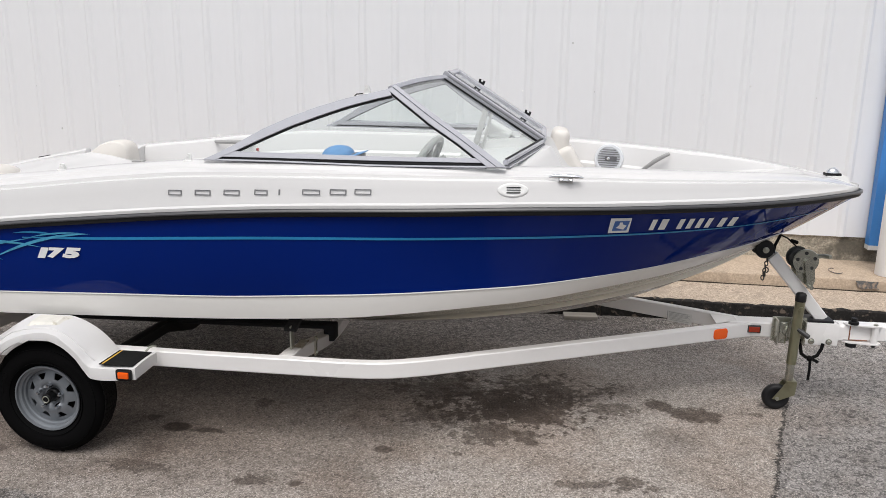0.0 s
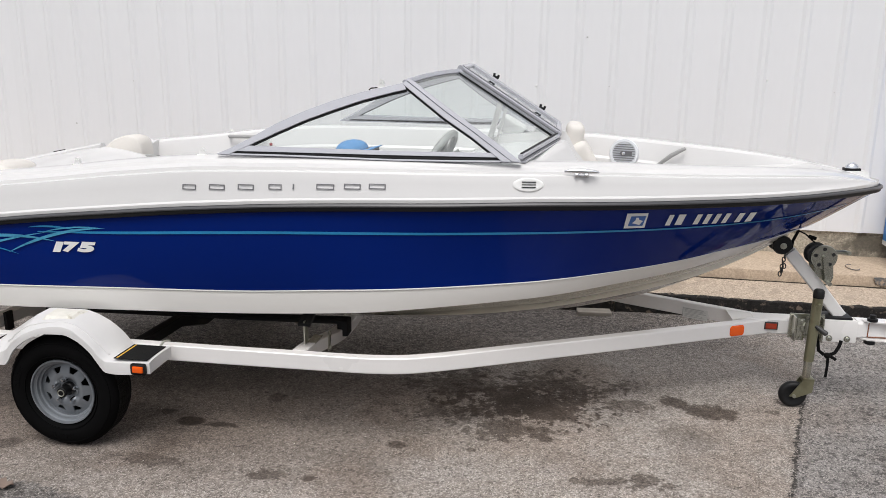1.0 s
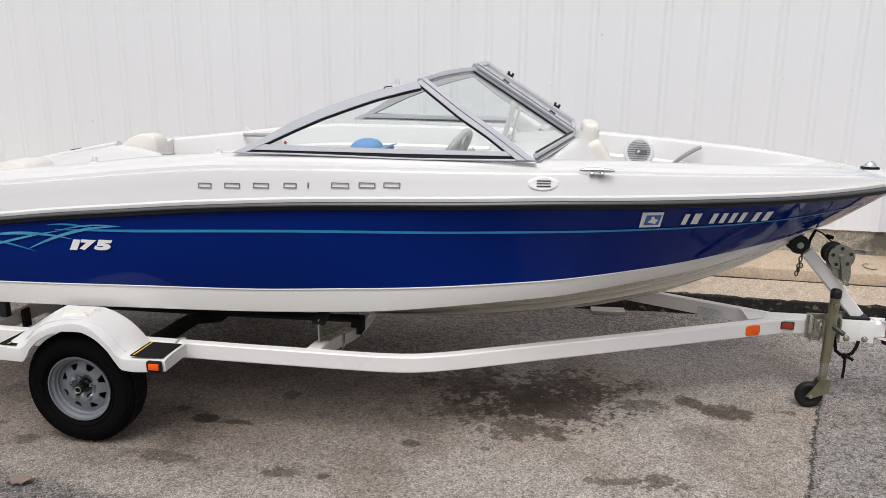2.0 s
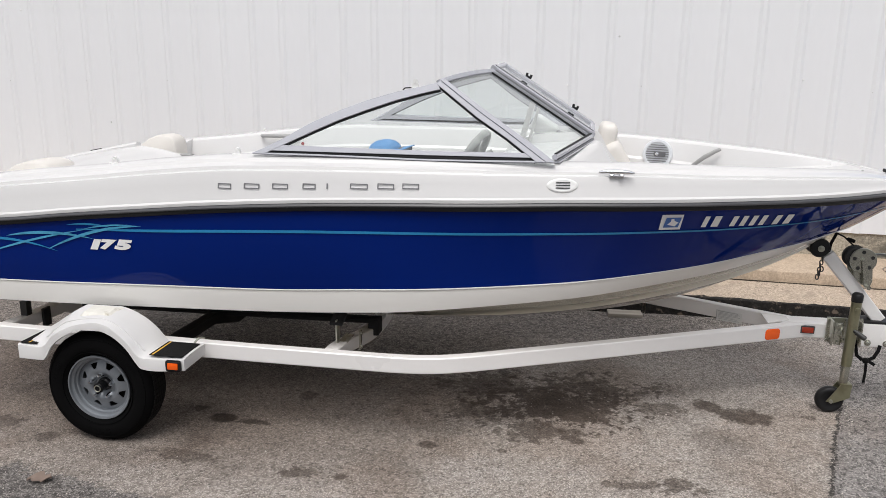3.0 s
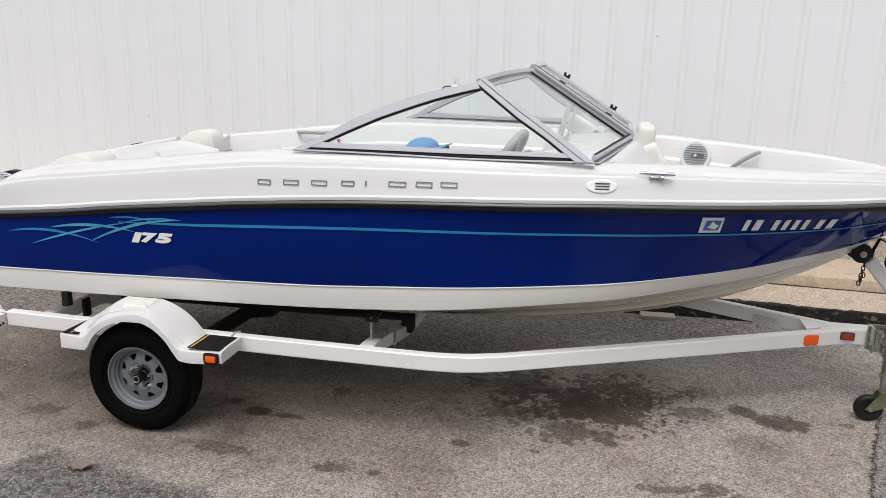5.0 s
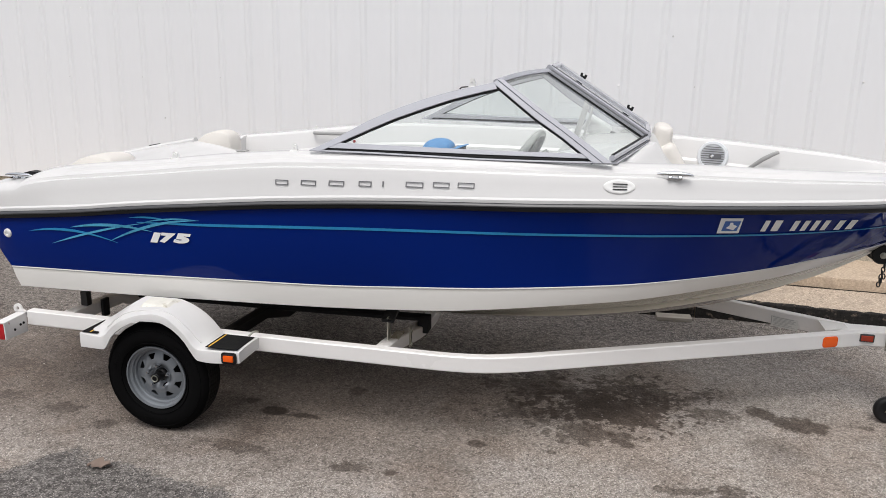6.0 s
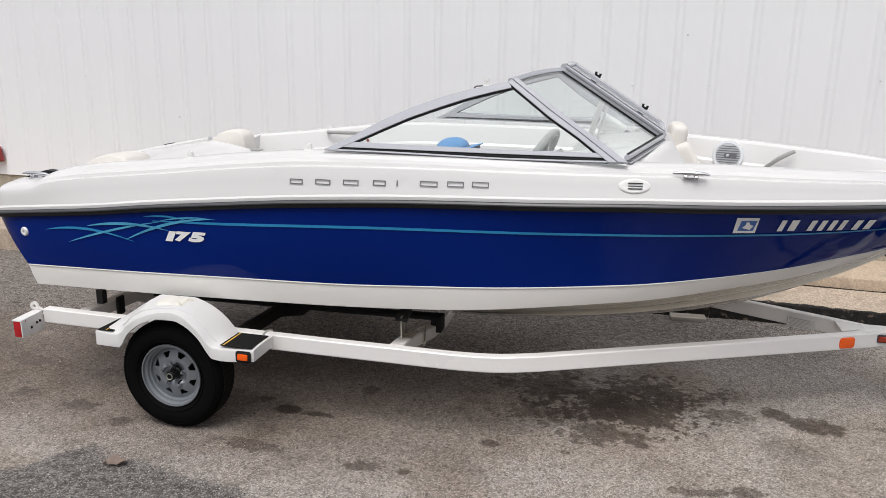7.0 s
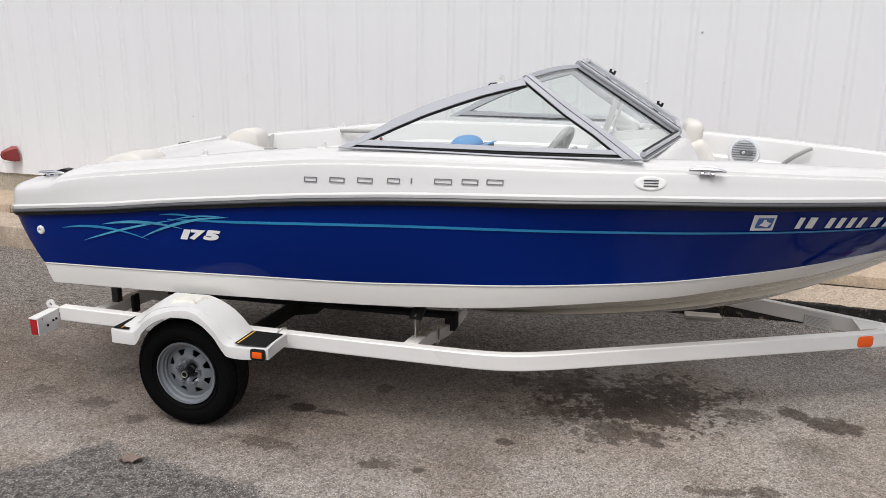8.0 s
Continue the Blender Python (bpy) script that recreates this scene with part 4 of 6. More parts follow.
for ch, x0, x1 in (("1", -1.386, -1.320), ("7", -1.334, -1.238), ("5", -1.258, -1.156)):
    k = (x0 + 1.386) * 0.045
    letters("digit", ch, x0, x1, lambda f: 1.022 + k, lambda f: 1.074 + k, "letter", boat, "bold white slanted digit", shear=0.22, bold=0.075)

# registration marks on the bow: plain bars
for x0, x1, z, h in ((1.444, 1.480, 1.240, 0.028), (1.488, 1.534, 1.240, 0.028), (1.574, 1.612, 1.237, 0.027), (1.620, 1.658, 1.236, 0.027), (1.666, 1.704, 1.235, 0.027), (1.712, 1.750, 1.234, 0.027), (1.778, 1.820, 1.232, 0.026), (1.832, 1.878, 1.231, 0.026)):
    film_patch("registration_bar", [(x0, z - h), (x1 - 0.014, z - h - 0.001), (x1, z + h - 0.001), (x0 + 0.014, z + h)], "letter", boat, "white vinyl registration bar")
sticker = film_patch("sticker", [(1.258, 1.204), (1.352, 1.204), (1.360, 1.280), (1.266, 1.280)], "letter", boat, "square decal, white border round blue print", out=0.003)
film_patch("print", [(1.274, 1.217), (1.340, 1.217), (1.351, 1.267), (1.285, 1.267)], "sticker_blue", sticker, "blue print", out=0.0055)
film_patch("print", [(1.290, 1.234), (1.324, 1.224), (1.338, 1.244), (1.320, 1.252), (1.318, 1.262), (1.306, 1.262), (1.304, 1.246)], "letter", sticker, "white print", out=0.008)

# raised grey maker's marks along the deck side, as plain shapes
def deck_bar(pts, parent):
    return film_patch("letter_bar", pts, "grey_letter", parent, "", DECK_TREE, 0.004, 0.05)


for x, w in ((-0.703, 0.064), (-0.577, 0.074), (-0.442, 0.074), (-0.300, 0.060), (-0.190, 0.010), (-0.083, 0.080), (0.040, 0.074), (0.150, 0.074)):
    zc = 1.357 + (x + 0.70) * 0.034
    z0, z1, t = zc - 0.0115, zc + 0.0115, 0.0040
    if w < 0.02:
        deck_bar([(x, z0), (x + w * 0.6, z0), (x + w * 0.6, z1), (x, z1)], boat)
        continue
    deck_bar([(x, z1 - t), (x + w, z1 - t), (x + w, z1), (x, z1)], boat)
    deck_bar([(x, z0), (x + t, z0), (x + t, z1 - t), (x, z1 - t)], boat)
    if w > 0.02:
        deck_bar([(x + w - t, z0), (x + w, z0), (x + w, z1 - t), (x + w - t, z1 - t)], boat)
        deck_bar([(x + t, z0), (x + w - t, z0), (x + w - t, z0 + t), (x + t, z0 + t)], boat)

# oval louvred vent
b = bmesh.new()
c0 = on_side(0.834, 1.405, 0.0, DECK_TREE)
rings = []
for d, k in ((0.0, 1.0), (0.003, 0.985), (0.006, 0.90), (0.007, 0.75), (0.006, 0.60)):
    rings.append([on_side(0.834 + 0.066 * k * math.cos(a), 1.405 + 0.030 * k * math.sin(a), d, DECK_TREE) for a in (2 * math.pi * i / 40 for i in range(40))])
loft(b, rings)
vent = part("vent", b, "white_plastic", boat, "oval white louvred vent")
for dz in (-0.0115, 0.0, 0.0115):
    film_patch("slot", [(0.806, 1.405 + dz - 0.0022), (0.866, 1.405 + dz - 0.0022), (0.866, 1.405 + dz + 0.0022), (0.806, 1.405 + dz + 0.0022)], "dark_slot", vent, "", DECK_TREE, 0.0085)

# drain fitting near the stern
b = bmesh.new()
c0 = on_side(-2.268, 0.995, 0.0)
nrm = Vector((-0.1, -1, -0.1))
lathe(b, c0, nrm, [(-0.01, 0.024), (0.004, 0.024), (0.009, 0.020), (0.010, 0.011), (0.003, 0.010)], 24)
part("drain_fitting", b, "white_plastic", boat, "round white drain fitting")

# windscreen: near side s = 1, far side s = -1
CORNERS = {1: (Vector((-0.572, -0.925, 1.491)), Vector((0.780, -0.900, 1.490)), Vector((0.266, -0.800, 1.822)), Vector((0.441, -0.25, 1.866)), Vector((0.950, -0.25, 1.545)), Vector((-0.165, -0.855, 1.704))),
           -1: (Vector((-0.512, 0.905, 1.514)), Vector((0.790, 0.890, 1.518)), Vector((0.310, 0.800, 1.845)), Vector((0.441, 0.25, 1.866)), Vector((0.950, 0.25, 1.545)), Vector((-0.115, 0.850, 1.712)))}
P, Q, P2, Q2 = CORNERS[1][3], CORNERS[1][4], CORNERS[-1][3], CORNERS[-1][4]


def bent(a, m, c, k=10):
    """An arc from a through m to c."""
    out = []
    for i in range(k + 1):
        t = i / k
        out.append(a * (1 - t) * (1 - 2 * t) + m * 4 * t * (1 - t) + c * t * (2 * t - 1))
    return out


def pane(name, pts, nrm, parent):
    b = bmesh.new()
    prism(b, [p - nrm * 0.002 for p in pts], nrm * 0.004)
    ob = part(name, b, "glass", parent, "clear curved safety glass", angle=20)
    ob.visible_shadow = False
    return ob


def resample(pts, k):
    """k + 1 points at even lengths along a polyline."""
    d = [0.0]
    for a, b2 in zip(pts, pts[1:]):
        d.append(d[-1] + math.dist(a, b2))
    out = []
    for i in range(k + 1):
        w = d[-1] * i / k
        out.append((float(np.interp(w, d, [p[0] for p in pts])), float(np.interp(w, d, [p[1] for p in pts]))))
    return out


def screen_point(s, x, z, out=0.0):
    """A place in the plane of a side window; the far one is shifted up and forward to fit the camera's view."""
    a, f, c = CORNERS[s][:3]
    if s < 0:
        x, z = x + 0.06 - 0.037 * (x + 0.572), z + 0.0235
    n = (f - a).cross(c - a).normalized()
    n = n if n.y * s < 0 else -n
    y = a.y - (n.x * (x - a.x) + n.z * (z - a.z)) / n.y
    return Vector((x, y, z)) + n * out


def ribbon(b, low, high, s, out, back, k=24):
    """A flat extruded frame member between two edges, with eased outer corners."""
    rr = []
    for (x0, z0), (x1, z1) in zip(resample(low, k), resample(high, k)):
        e = lambda t, o: screen_point(s, x0 + (x1 - x0) * t, z0 + (z1 - z0) * t, o)
        rr.append([e(0, -back), e(0, out * 0.93), e(0.04, out), e(0.96, out), e(1, out * 0.93), e(1, -back)])
    loft(b, rr)


OUTER = [(-0.579, 1.493), (-0.513, 1.521), (-0.435, 1.561), (-0.307, 1.633), (-0.179, 1.690), (-0.052, 1.737), (0.075, 1.775), (0.202, 1.803), (0.262, 1.818)]
INNER = [(-0.518, 1.493), (-0.470, 1.515), (-0.426, 1.535), (-0.304, 1.592), (-0.177, 1.648), (-0.049, 1.695), (0.077, 1.738), (0.203, 1.772), (0.275, 1.789)]
SILL_TOP = [(-0.440, 1.533), (-0.169, 1.530), (0.092, 1.527), (0.344, 1.526), (0.668, 1.528)]
SILL_LOW = [(-0.490, 1.508), (-0.301, 1.508), (0.221, 1.507), (0.690, 1.509)]
FOOT = [(-0.524, 1.491), (-0.299, 1.491), (-0.034, 1.488), (0.223, 1.484), (0.470, 1.486), (0.714, 1.490)]
POST_A = [(0.258, 1.812), (0.454, 1.668), (0.582, 1.588), (0.716, 1.492)]
POST_M = [(0.275, 1.826), (0.454, 1.697), (0.582, 1.613), (0.756, 1.492)]
POST_B = [(0.296, 1.832), (0.450, 1.725), (0.578, 1.640), (0.703, 1.560), (0.798, 1.492)]


def moved(pts, dx, dz):
    return [(x + dx, z + dz) for x, z in pts]


for s in (1, -1):
    a, f, c, p, q, bend = CORNERS[s]
    fb = bmesh.new()
    ribbon(fb, INNER, OUTER, s, 0.014, 0.012, 30)
    side_screen = part("side_screen", fb, "alu", boat, "satin aluminium side window frame", angle=20)
    fb = bmesh.new()
    ribbon(fb, SILL_LOW, SILL_TOP, s, 0.012, 0.012)
    part("lower_frame", fb, "alu", side_screen, angle=20)
    fb = bmesh.new()
    ribbon(fb, moved(FOOT, 0.0, 0.007), SILL_LOW, s, 0.006, 0.012)
    part("gasket", fb, "gasket", side_screen, "black rubber gasket")
    fb = bmesh.new()
    ribbon(fb, FOOT, moved(FOOT, 0.0, 0.0068), s, 0.011, 0.012)
    part("foot_strip", fb, "alu", side_screen, "slim aluminium foot strip", angle=20)
    fb = bmesh.new()
    ribbon(fb, moved(INNER[1:], 0.003, -0.0065), INNER[1:], s, 0.006, 0.006)
    part("gasket", fb, "gasket", side_screen, "black rubber gasket")
    glass_edge = [screen_point(s, x, z) for x, z in resample([((x0 + x1) / 2, (z0 + z1) / 2) for (x0, z0), (x1, z1) in zip(OUTER, INNER)], 16)]
    n1 = (f - a).cross(c - a).normalized()
    pane("side_pane", glass_edge + [screen_point(s, 0.70, 1.515), screen_point(s, -0.47, 1.515)], n1, side_screen)
    # broad two-faced corner post
    fb = bmesh.new()
    ribbon(fb, POST_A, POST_M, s, 0.016, 0.016)
    ribbon(fb, moved(POST_M, 0.001, 0.001), POST_B, s, 0.020, 0.020)
    part("corner_post", fb, "alu", side_screen, "broad satin aluminium corner post", angle=20)
    fb = bmesh.new()
    ribbon(fb, moved(POST_A, -0.006, -0.005), POST_A, s, 0.006, 0.006)
    part("gasket", fb, "gasket", side_screen, "black rubber gasket")
    # raked front window
    n2 = (q - f).cross(c - f).normalized()
    n2 = n2 if n2.z > 0 else -n2
    top = bent(c, c.lerp(p, 0.5) + Vector((0, 0, 0.010)), p, 8)
    fb = bmesh.new()
    bar(fb, top, 0.022, 0.024, up=Vector((0.5, 0, -1)), bevel=0.004)
    fwin = part("front_window", fb, "alu", boat, "satin aluminium raked front window frame")
    fb = bmesh.new()
    bar(fb, [p, q], 0.022, 0.034, up=Vector((0.5, 0, 0.85)).cross(Vector((0, 1, 0))).cross(q - p), bevel=0.005)
    part("inner_post", fb, "alu", fwin)
    for off in (0.009, -0.008):
        fb = bmesh.new()
        bar(fb, [p.lerp(q, 0.02) + Vector((0.010, -0.010 * s, 0.012)) + Vector((0.0, off * s, 0.0)), p.lerp(q, 0.98) + Vector((0.010, -0.010 * s, 0.012)) + Vector((0.0, off * s, 0.0))], 0.003, 0.006)
        part("groove", fb, "groove", fwin, "dark strip for the shade of a seam")
    fb = bmesh.new()
    bar(fb, [p + Vector((-0.004, -0.026 * s, -0.006)), q + Vector((-0.004, -0.026 * s, -0.006))], 0.016, 0.014)
    part("gasket", fb, "gasket", fwin, "black rubber gasket")
    fb = bmesh.new()
    bar(fb, [f.lerp(q, 0.05) + Vector((0.006, 0, 0.020)), q + Vector((0.002, 0, 0.008))], 0.024, 0.020, bevel=0.004)
    part("sill", fb, "alu", fwin)
    fb = bmesh.new()
    bar(fb, [f.lerp(q, 0.06) + Vector((0.012, 0, 0.0055)), q + Vector((0.008, 0, -0.006))], 0.020, 0.006)
    part("groove", fb, "groove", fwin, "dark strip for the shade of a seam")
    fb = bmesh.new()
    bar(fb, [f.lerp(q, 0.06) + Vector((0.014, 0, -0.002)), q + Vector((0.010, 0, -0.014))], 0.026, 0.008, bevel=0.002)
    part("foot_strip", fb, "alu", fwin)
    fb = bmesh.new()
    bar(fb, [v + Vector((0.006, 0, -0.017)) for v in top[1:]], 0.012, 0.009)
    part("gasket", fb, "gasket", fwin, "black rubber gasket")
    fb = bmesh.new()
    bar(fb, [f.lerp(q, 0.08) + Vector((0.002, 0, 0.031)), q + Vector((0.0, 0, 0.021))], 0.010, 0.005)
    part("gasket", fb, "gasket", fwin, "black rubber gasket")
    fb = bmesh.new()
    k = len(top) - 1
    loft(fb, [[v + n2 * 0.002, f.lerp(q, i / k) + n2 * 0.002, f.lerp(q, i / k) - n2 * 0.002, v - n2 * 0.002] for i, v in enumerate(top)])
    part("front_pane", fb, "glass", fwin, "clear curved safety glass").visible_shadow = False

# hinged middle window, shut
fb = bmesh.new()
up = Vector((0.52, 0, 0.85))
lift = Vector((0.006, 0, 0.016))
for a, c in ((P + lift + Vector((0, 0.03, 0)), Q + lift + Vector((0, 0.03, 0))), (P2 + lift * 1.8, Q2 + lift * 1.8)):
    bar(fb, [a, c], 0.050, 0.030, up=up, bevel=0.006)
for t in (0.0, 1.0):
    bar(fb, [(P + lift).lerp(Q + lift, t), (P2 + lift * 1.8).lerp(Q2 + lift * 1.8, t)], 0.030, 0.026, up=up, bevel=0.005)
mwin = part("middle_window", fb, "alu", boat, "satin aluminium hinged middle window frame")
for dy in (-0.010, 0.012):
    fb = bmesh.new()
    bar(fb, [P + lift + Vector((0.009, 0.03 + dy, 0.0145)), Q + lift + Vector((0.009, 0.03 + dy, 0.0145))], 0.004, 0.004, up=up)
    part("groove", fb, "groove", mwin, "dark strip for the shade of a seam")
pane("middle_pane", [P + lift, P2 + lift * 1.8, Q2 + lift * 1.8, Q + lift], Vector((0.52, 0, 0.85)).normalized(), mwin)
for t in (0.27, 0.80):
    fb = bmesh.new()
    at = (P2 + lift * 1.8).lerp(Q2 + lift * 1.8, t) + Vector((0.006, 0.004, 0.026))
    box(fb, at - Vector((0.020, 0.006, 0.008)), at + Vector((0.014, 0.014, 0.003)), 0.004, 2, Euler((0, radians(32), 0)).to_matrix().to_4x4())
    rod(fb, at + Vector((-0.016, 0.003, 0.000)), at + Vector((-0.012, 0.003, 0.020)), 0.007)
    rod(fb, at + Vector((0.006, 0.003, -0.008)), at + Vector((0.012, 0.003, 0.009)), 0.007)
    part("latch", fb, "gasket", mwin, "black plastic latch")

# ---- inside the boat ----
for s in (-1, 1):
    b = bmesh.new()
    rr = []
    for i in range(13):
        t = i / 12
        y = s * (0.86 - 0.59 * t)
        bx, bz = 0.80 + 0.185 * t, 1.472 + 0.066 * t
        e = math.sin(math.pi * 0.5 * t)
        yl = y * 0.82
        rr.append([Vector((0.40, yl, 1.12)), Vector((0.44, y * 0.95, 1.36)), Vector((0.50, y, 1.425 + 0.03 * e)), Vector((0.64, y, 1.455 + 0.05 * e)), Vector((bx - 0.03, y, bz - 0.004)), Vector((bx + 0.015, y, bz - 0.006)),
                   Vector((bx + 0.035, y, bz - 0.03 * e - 0.004)), Vector((bx + 0.075, y, bz - 0.105 * e - 0.005)), Vector((bx + 0.120, y, bz - 0.160 * e - 0.006)), Vector((bx + 0.185, y * 0.97, bz - 0.205 * e - 0.01)), Vector((bx + 0.21, yl, 1.16))])
    loft(b, rr, closed=False)
    end = rr[-1]
    b.faces.new([b.verts.new(p) for p in end])
    part("console", b, "gel_white", boat, "moulded white dash console", angle=50)
    # bow lounge back cushions on the console fronts
    if s > 0:
        b = bmesh.new()
        box(b, (0.998, 0.30, 1.38), (1.105, 0.60, 1.572), 0.050, 5, Euler((0, radians(8), 0)).to_matrix().to_4x4())
        part("backrest", b, "vinyl", boat, "cream vinyl bow backrest")
        b = bmesh.new()
        box(b, (1.055, 0.27, 1.22), (1.185, 0.63, 1.475), 0.05, 5, Euler((0, radians(-30), 0)).to_matrix().to_4x4())
        part("backrest", b, "vinyl", boat, "cream vinyl bow backrest")

# loudspeaker let into the far bow side
c0 = Vector((1.366, 0.590, 1.378))
nrm = Vector((-0.30, -1.0, 0.10)).normalized()
b = bmesh.new()
lathe(b, c0, nrm, [(-0.03, 0.086), (0.006, 0.090), (0.012, 0.087), (0.013, 0.073), (0.008, 0.070), (0.006, 0.02)], 40)
speaker = part("loudspeaker", b, "ring_grey", boat, "round white loudspeaker with grey slots")
sx = nrm.cross(Vector((0, 0, 1))).normalized()
sz = sx.cross(nrm).normalized()
sz = sz if sz.z > 0 else -sz
for i in range(9):
    dz = -0.054 + 0.0135 * i
    w = math.sqrt(0.068 ** 2 - dz * dz)
    b = bmesh.new()
    q = c0 + nrm * 0.009 + sz * dz
    prism(b, [q - sx * w - sz * 0.0026, q + sx * w - sz * 0.0026, q + sx * w + sz * 0.0026, q - sx * w + sz * 0.0026], nrm * 0.003)
    part("slot", b, "slot_grey", speaker)
b = bmesh.new()
q = c0 + nrm * 0.0125
prism(b, [q + sx * a + sz * c for a, c in ((-0.05, -0.012), (0.01, -0.014), (0.02, -0.008), (0.022, 0.006), (0.01, 0.014), (-0.05, 0.012))], nrm * 0.003)
part("badge", b, "grey_letter", speaker, "grey badge plate")
b = bmesh.new()
lathe(b, q, nrm, [(0.002, 0.011), (0.008, 0.010), (0.010, 0.004)], 16)
part("dome", b, "chrome", speaker, "small chrome dome")

# grab handles
b = bmesh.new()
tube(b, [(1.553, 0.525, 1.310), (1.575, 0.490, 1.338), (1.625, 0.462, 1.385), (1.675, 0.440, 1.420), (1.704, 0.438, 1.434)], [0.010, 0.012, 0.013, 0.012, 0.010], 12)
part("grab_handle", b, "grey_plastic", boat, "grey bow grab handle")
b = bmesh.new()
tube(b, [(-1.262, 0.785, 1.402), (-1.245, 0.752, 1.404), (-1.10, 0.745, 1.406), (-1.06, 0.745, 1.407), (-1.02, 0.755, 1.408), (-1.005, 0.785, 1.408)], 0.0125, 12)
part("grab_handle", b, "grey_plastic", boat, "grey side grab handle")

# steering wheel and throttle
hub_at, axis = Vector((0.355, -0.45, 1.425)), Vector((-0.86, 0.12, 0.5)).normalized()
b = bmesh.new()
loop = ring(hub_at, axis, 0.170, 36)
rings = [ring(p, loop[(i + 1) % 36] - loop[i - 1], 0.018, 10, up=axis) for i, p in enumerate(loop)]
loft(b, rings + [rings[0]], caps=False)
sw = part("steering_wheel", b, "grey_plastic", boat, "grey padded steering wheel")
b = bmesh.new()
for i in (0, 12, 24):
    tube(b, [loop[i], hub_at + axis * -0.03], [0.014, 0.022])
lathe(b, hub_at, axis, [(-0.10, 0.035), (-0.02, 0.05), (0.0, 0.045), (0.01, 0.02)], 16)
part("wheel_spokes", b, "grey_plastic", sw)
b = bmesh.new()
tube(b, [(0.40, -0.66, 1.40), (0.455, -0.655, 1.475), (0.50, -0.65, 1.505)], [0.012, 0.016, 0.017], 12)
part("throttle", b, "grey_plastic", boat, "grey throttle lever")

# seats under and aft
def cushion(name, lo, hi, bev, label, turn=None):
    b = bmesh.new()
    box(b, lo, hi, bev, 4, turn)
    return part(name, b, "vinyl", boat, label)


cushion("helm_seat", (-0.28, -0.66, 0.905), (0.16, -0.24, 1.20), 0.05, "cream vinyl helm seat")
cushion("seat_back", (-0.17, -0.64, 1.10), (0.07, -0.26, 1.466), 0.05, "cream vinyl helm seat back")
for s, x0, ln, zt, y0, y1 in ((1, -1.985, 0.275, 1.425, 0.42, 0.58), (-1, -2.03, 0.315, 1.402, -0.58, -0.80)):
    b = bmesh.new()
    prof = [(0.0, -0.085), (0.12, -0.058), (0.30, -0.024), (0.52, -0.003), (0.70, 0.0), (0.84, -0.008), (0.93, -0.024), (0.975, -0.050), (1.0, -0.095), (1.0, -0.22), (0.0, -0.2)]
    cxm, czm = x0 + ln * 0.6, zt - 0.12
    rr = []
    for t, k in ((0, 0.90), (0.04, 0.965), (0.12, 0.99), (0.5, 1.0), (0.88, 0.99), (0.96, 0.965), (1, 0.90)):
        rr.append([Vector((cxm + (x0 + x * ln - cxm) * k, y0 + (y1 - y0) * t, czm + (zt + z - czm) * k)) for x, z in prof])
    loft(b, rr)
    part("quarter_seat", b, "vinyl", boat, "rounded cream vinyl quarter seat", angle=70)

# engine hatch: a sloped white moulding with a grey seam and a black catch
b = bmesh.new()
rr = []
for x, z in ((-2.36, 1.270), (-2.28, 1.300), (-2.10, 1.335), (-1.90, 1.372), (-1.78, 1.391), (-1.74, 1.398), (-1.69, 1.400), (-1.65, 1.395), (-1.56, 1.382), (-1.44, 1.358), (-1.42, 1.34), (-1.415, 1.20)):
    zd = top_z(x) - 0.015
    yf = max(0.02, 0.46 - 0.70 * (x + 2.36))
    rr.append([Vector((x, -0.74, min(zd, z))), Vector((x, -0.40, zd + (z - zd) * 0.45)), Vector((x, -0.12, z - 0.008)), Vector((x, -0.02, z)), Vector((x, yf - 0.03, z + 0.003)), Vector((x, yf, z - 0.02)), Vector((x, yf + 0.005, z - 0.14))])
loft(b, rr, closed=False)
hatch = part("engine_hatch", b, "gel_white", boat, "white moulded engine hatch", angle=50)
b = bmesh.new()
bar(b, [Vector((-2.235, 0.0, 1.302)), Vector((-1.97, 0.0, 1.358)), Vector((-1.716, 0.0, 1.409))], 0.050, 0.032, bevel=0.010)
part("hatch_rail", b, "gel_white", hatch, "pale padded rail along the hatch")
b = bmesh.new()
bar(b, [Vector((-2.170, -0.028, 1.299)), Vector((-1.97, -0.028, 1.342)), Vector((-1.716, -0.028, 1.393))], 0.008, 0.006)
part("hatch_seam", b, "grey_plastic", hatch, "grey seam strip")
b = bmesh.new()
box(b, (-2.035, -0.012, 1.361), (-1.967, 0.014, 1.373), 0.004, 2, Euler((0, radians(-11), 0)).to_matrix().to_4x4())
part("catch", b, "gasket", hatch, "black catch")
b = bmesh.new()
box(b, (-1.475, -0.02, 1.352), (-1.375, 0.03, 1.360), 0.003)
part("hinge_plate", b, "grey_plastic", hatch, "flat grey hinge plate")

# support strut behind the middle window
b = bmesh.new()
bar(b, [Vector((0.555, 0.25, 1.44)), Vector((0.640, 0.25, 1.755))], 0.022, 0.034, up=(1, 0, 0), bevel=0.006)
bar(b, [Vector((0.600, 0.262, 1.44)), Vector((0.672, 0.262, 1.735))], 0.010, 0.016, up=(1, 0, 0), bevel=0.003)
part("strut", b, "strut_grey", boat, "pale metal windscreen strut")
b = bmesh.new()
box(b, (0.60, 0.36, 1.485), (0.76, 0.62, 1.575), 0.02, 3, Euler((0, radians(30), 0)).to_matrix().to_4x4())
part("dash_pod", b, "white_plastic", boat, "white angular dash pod")
b = bmesh.new()
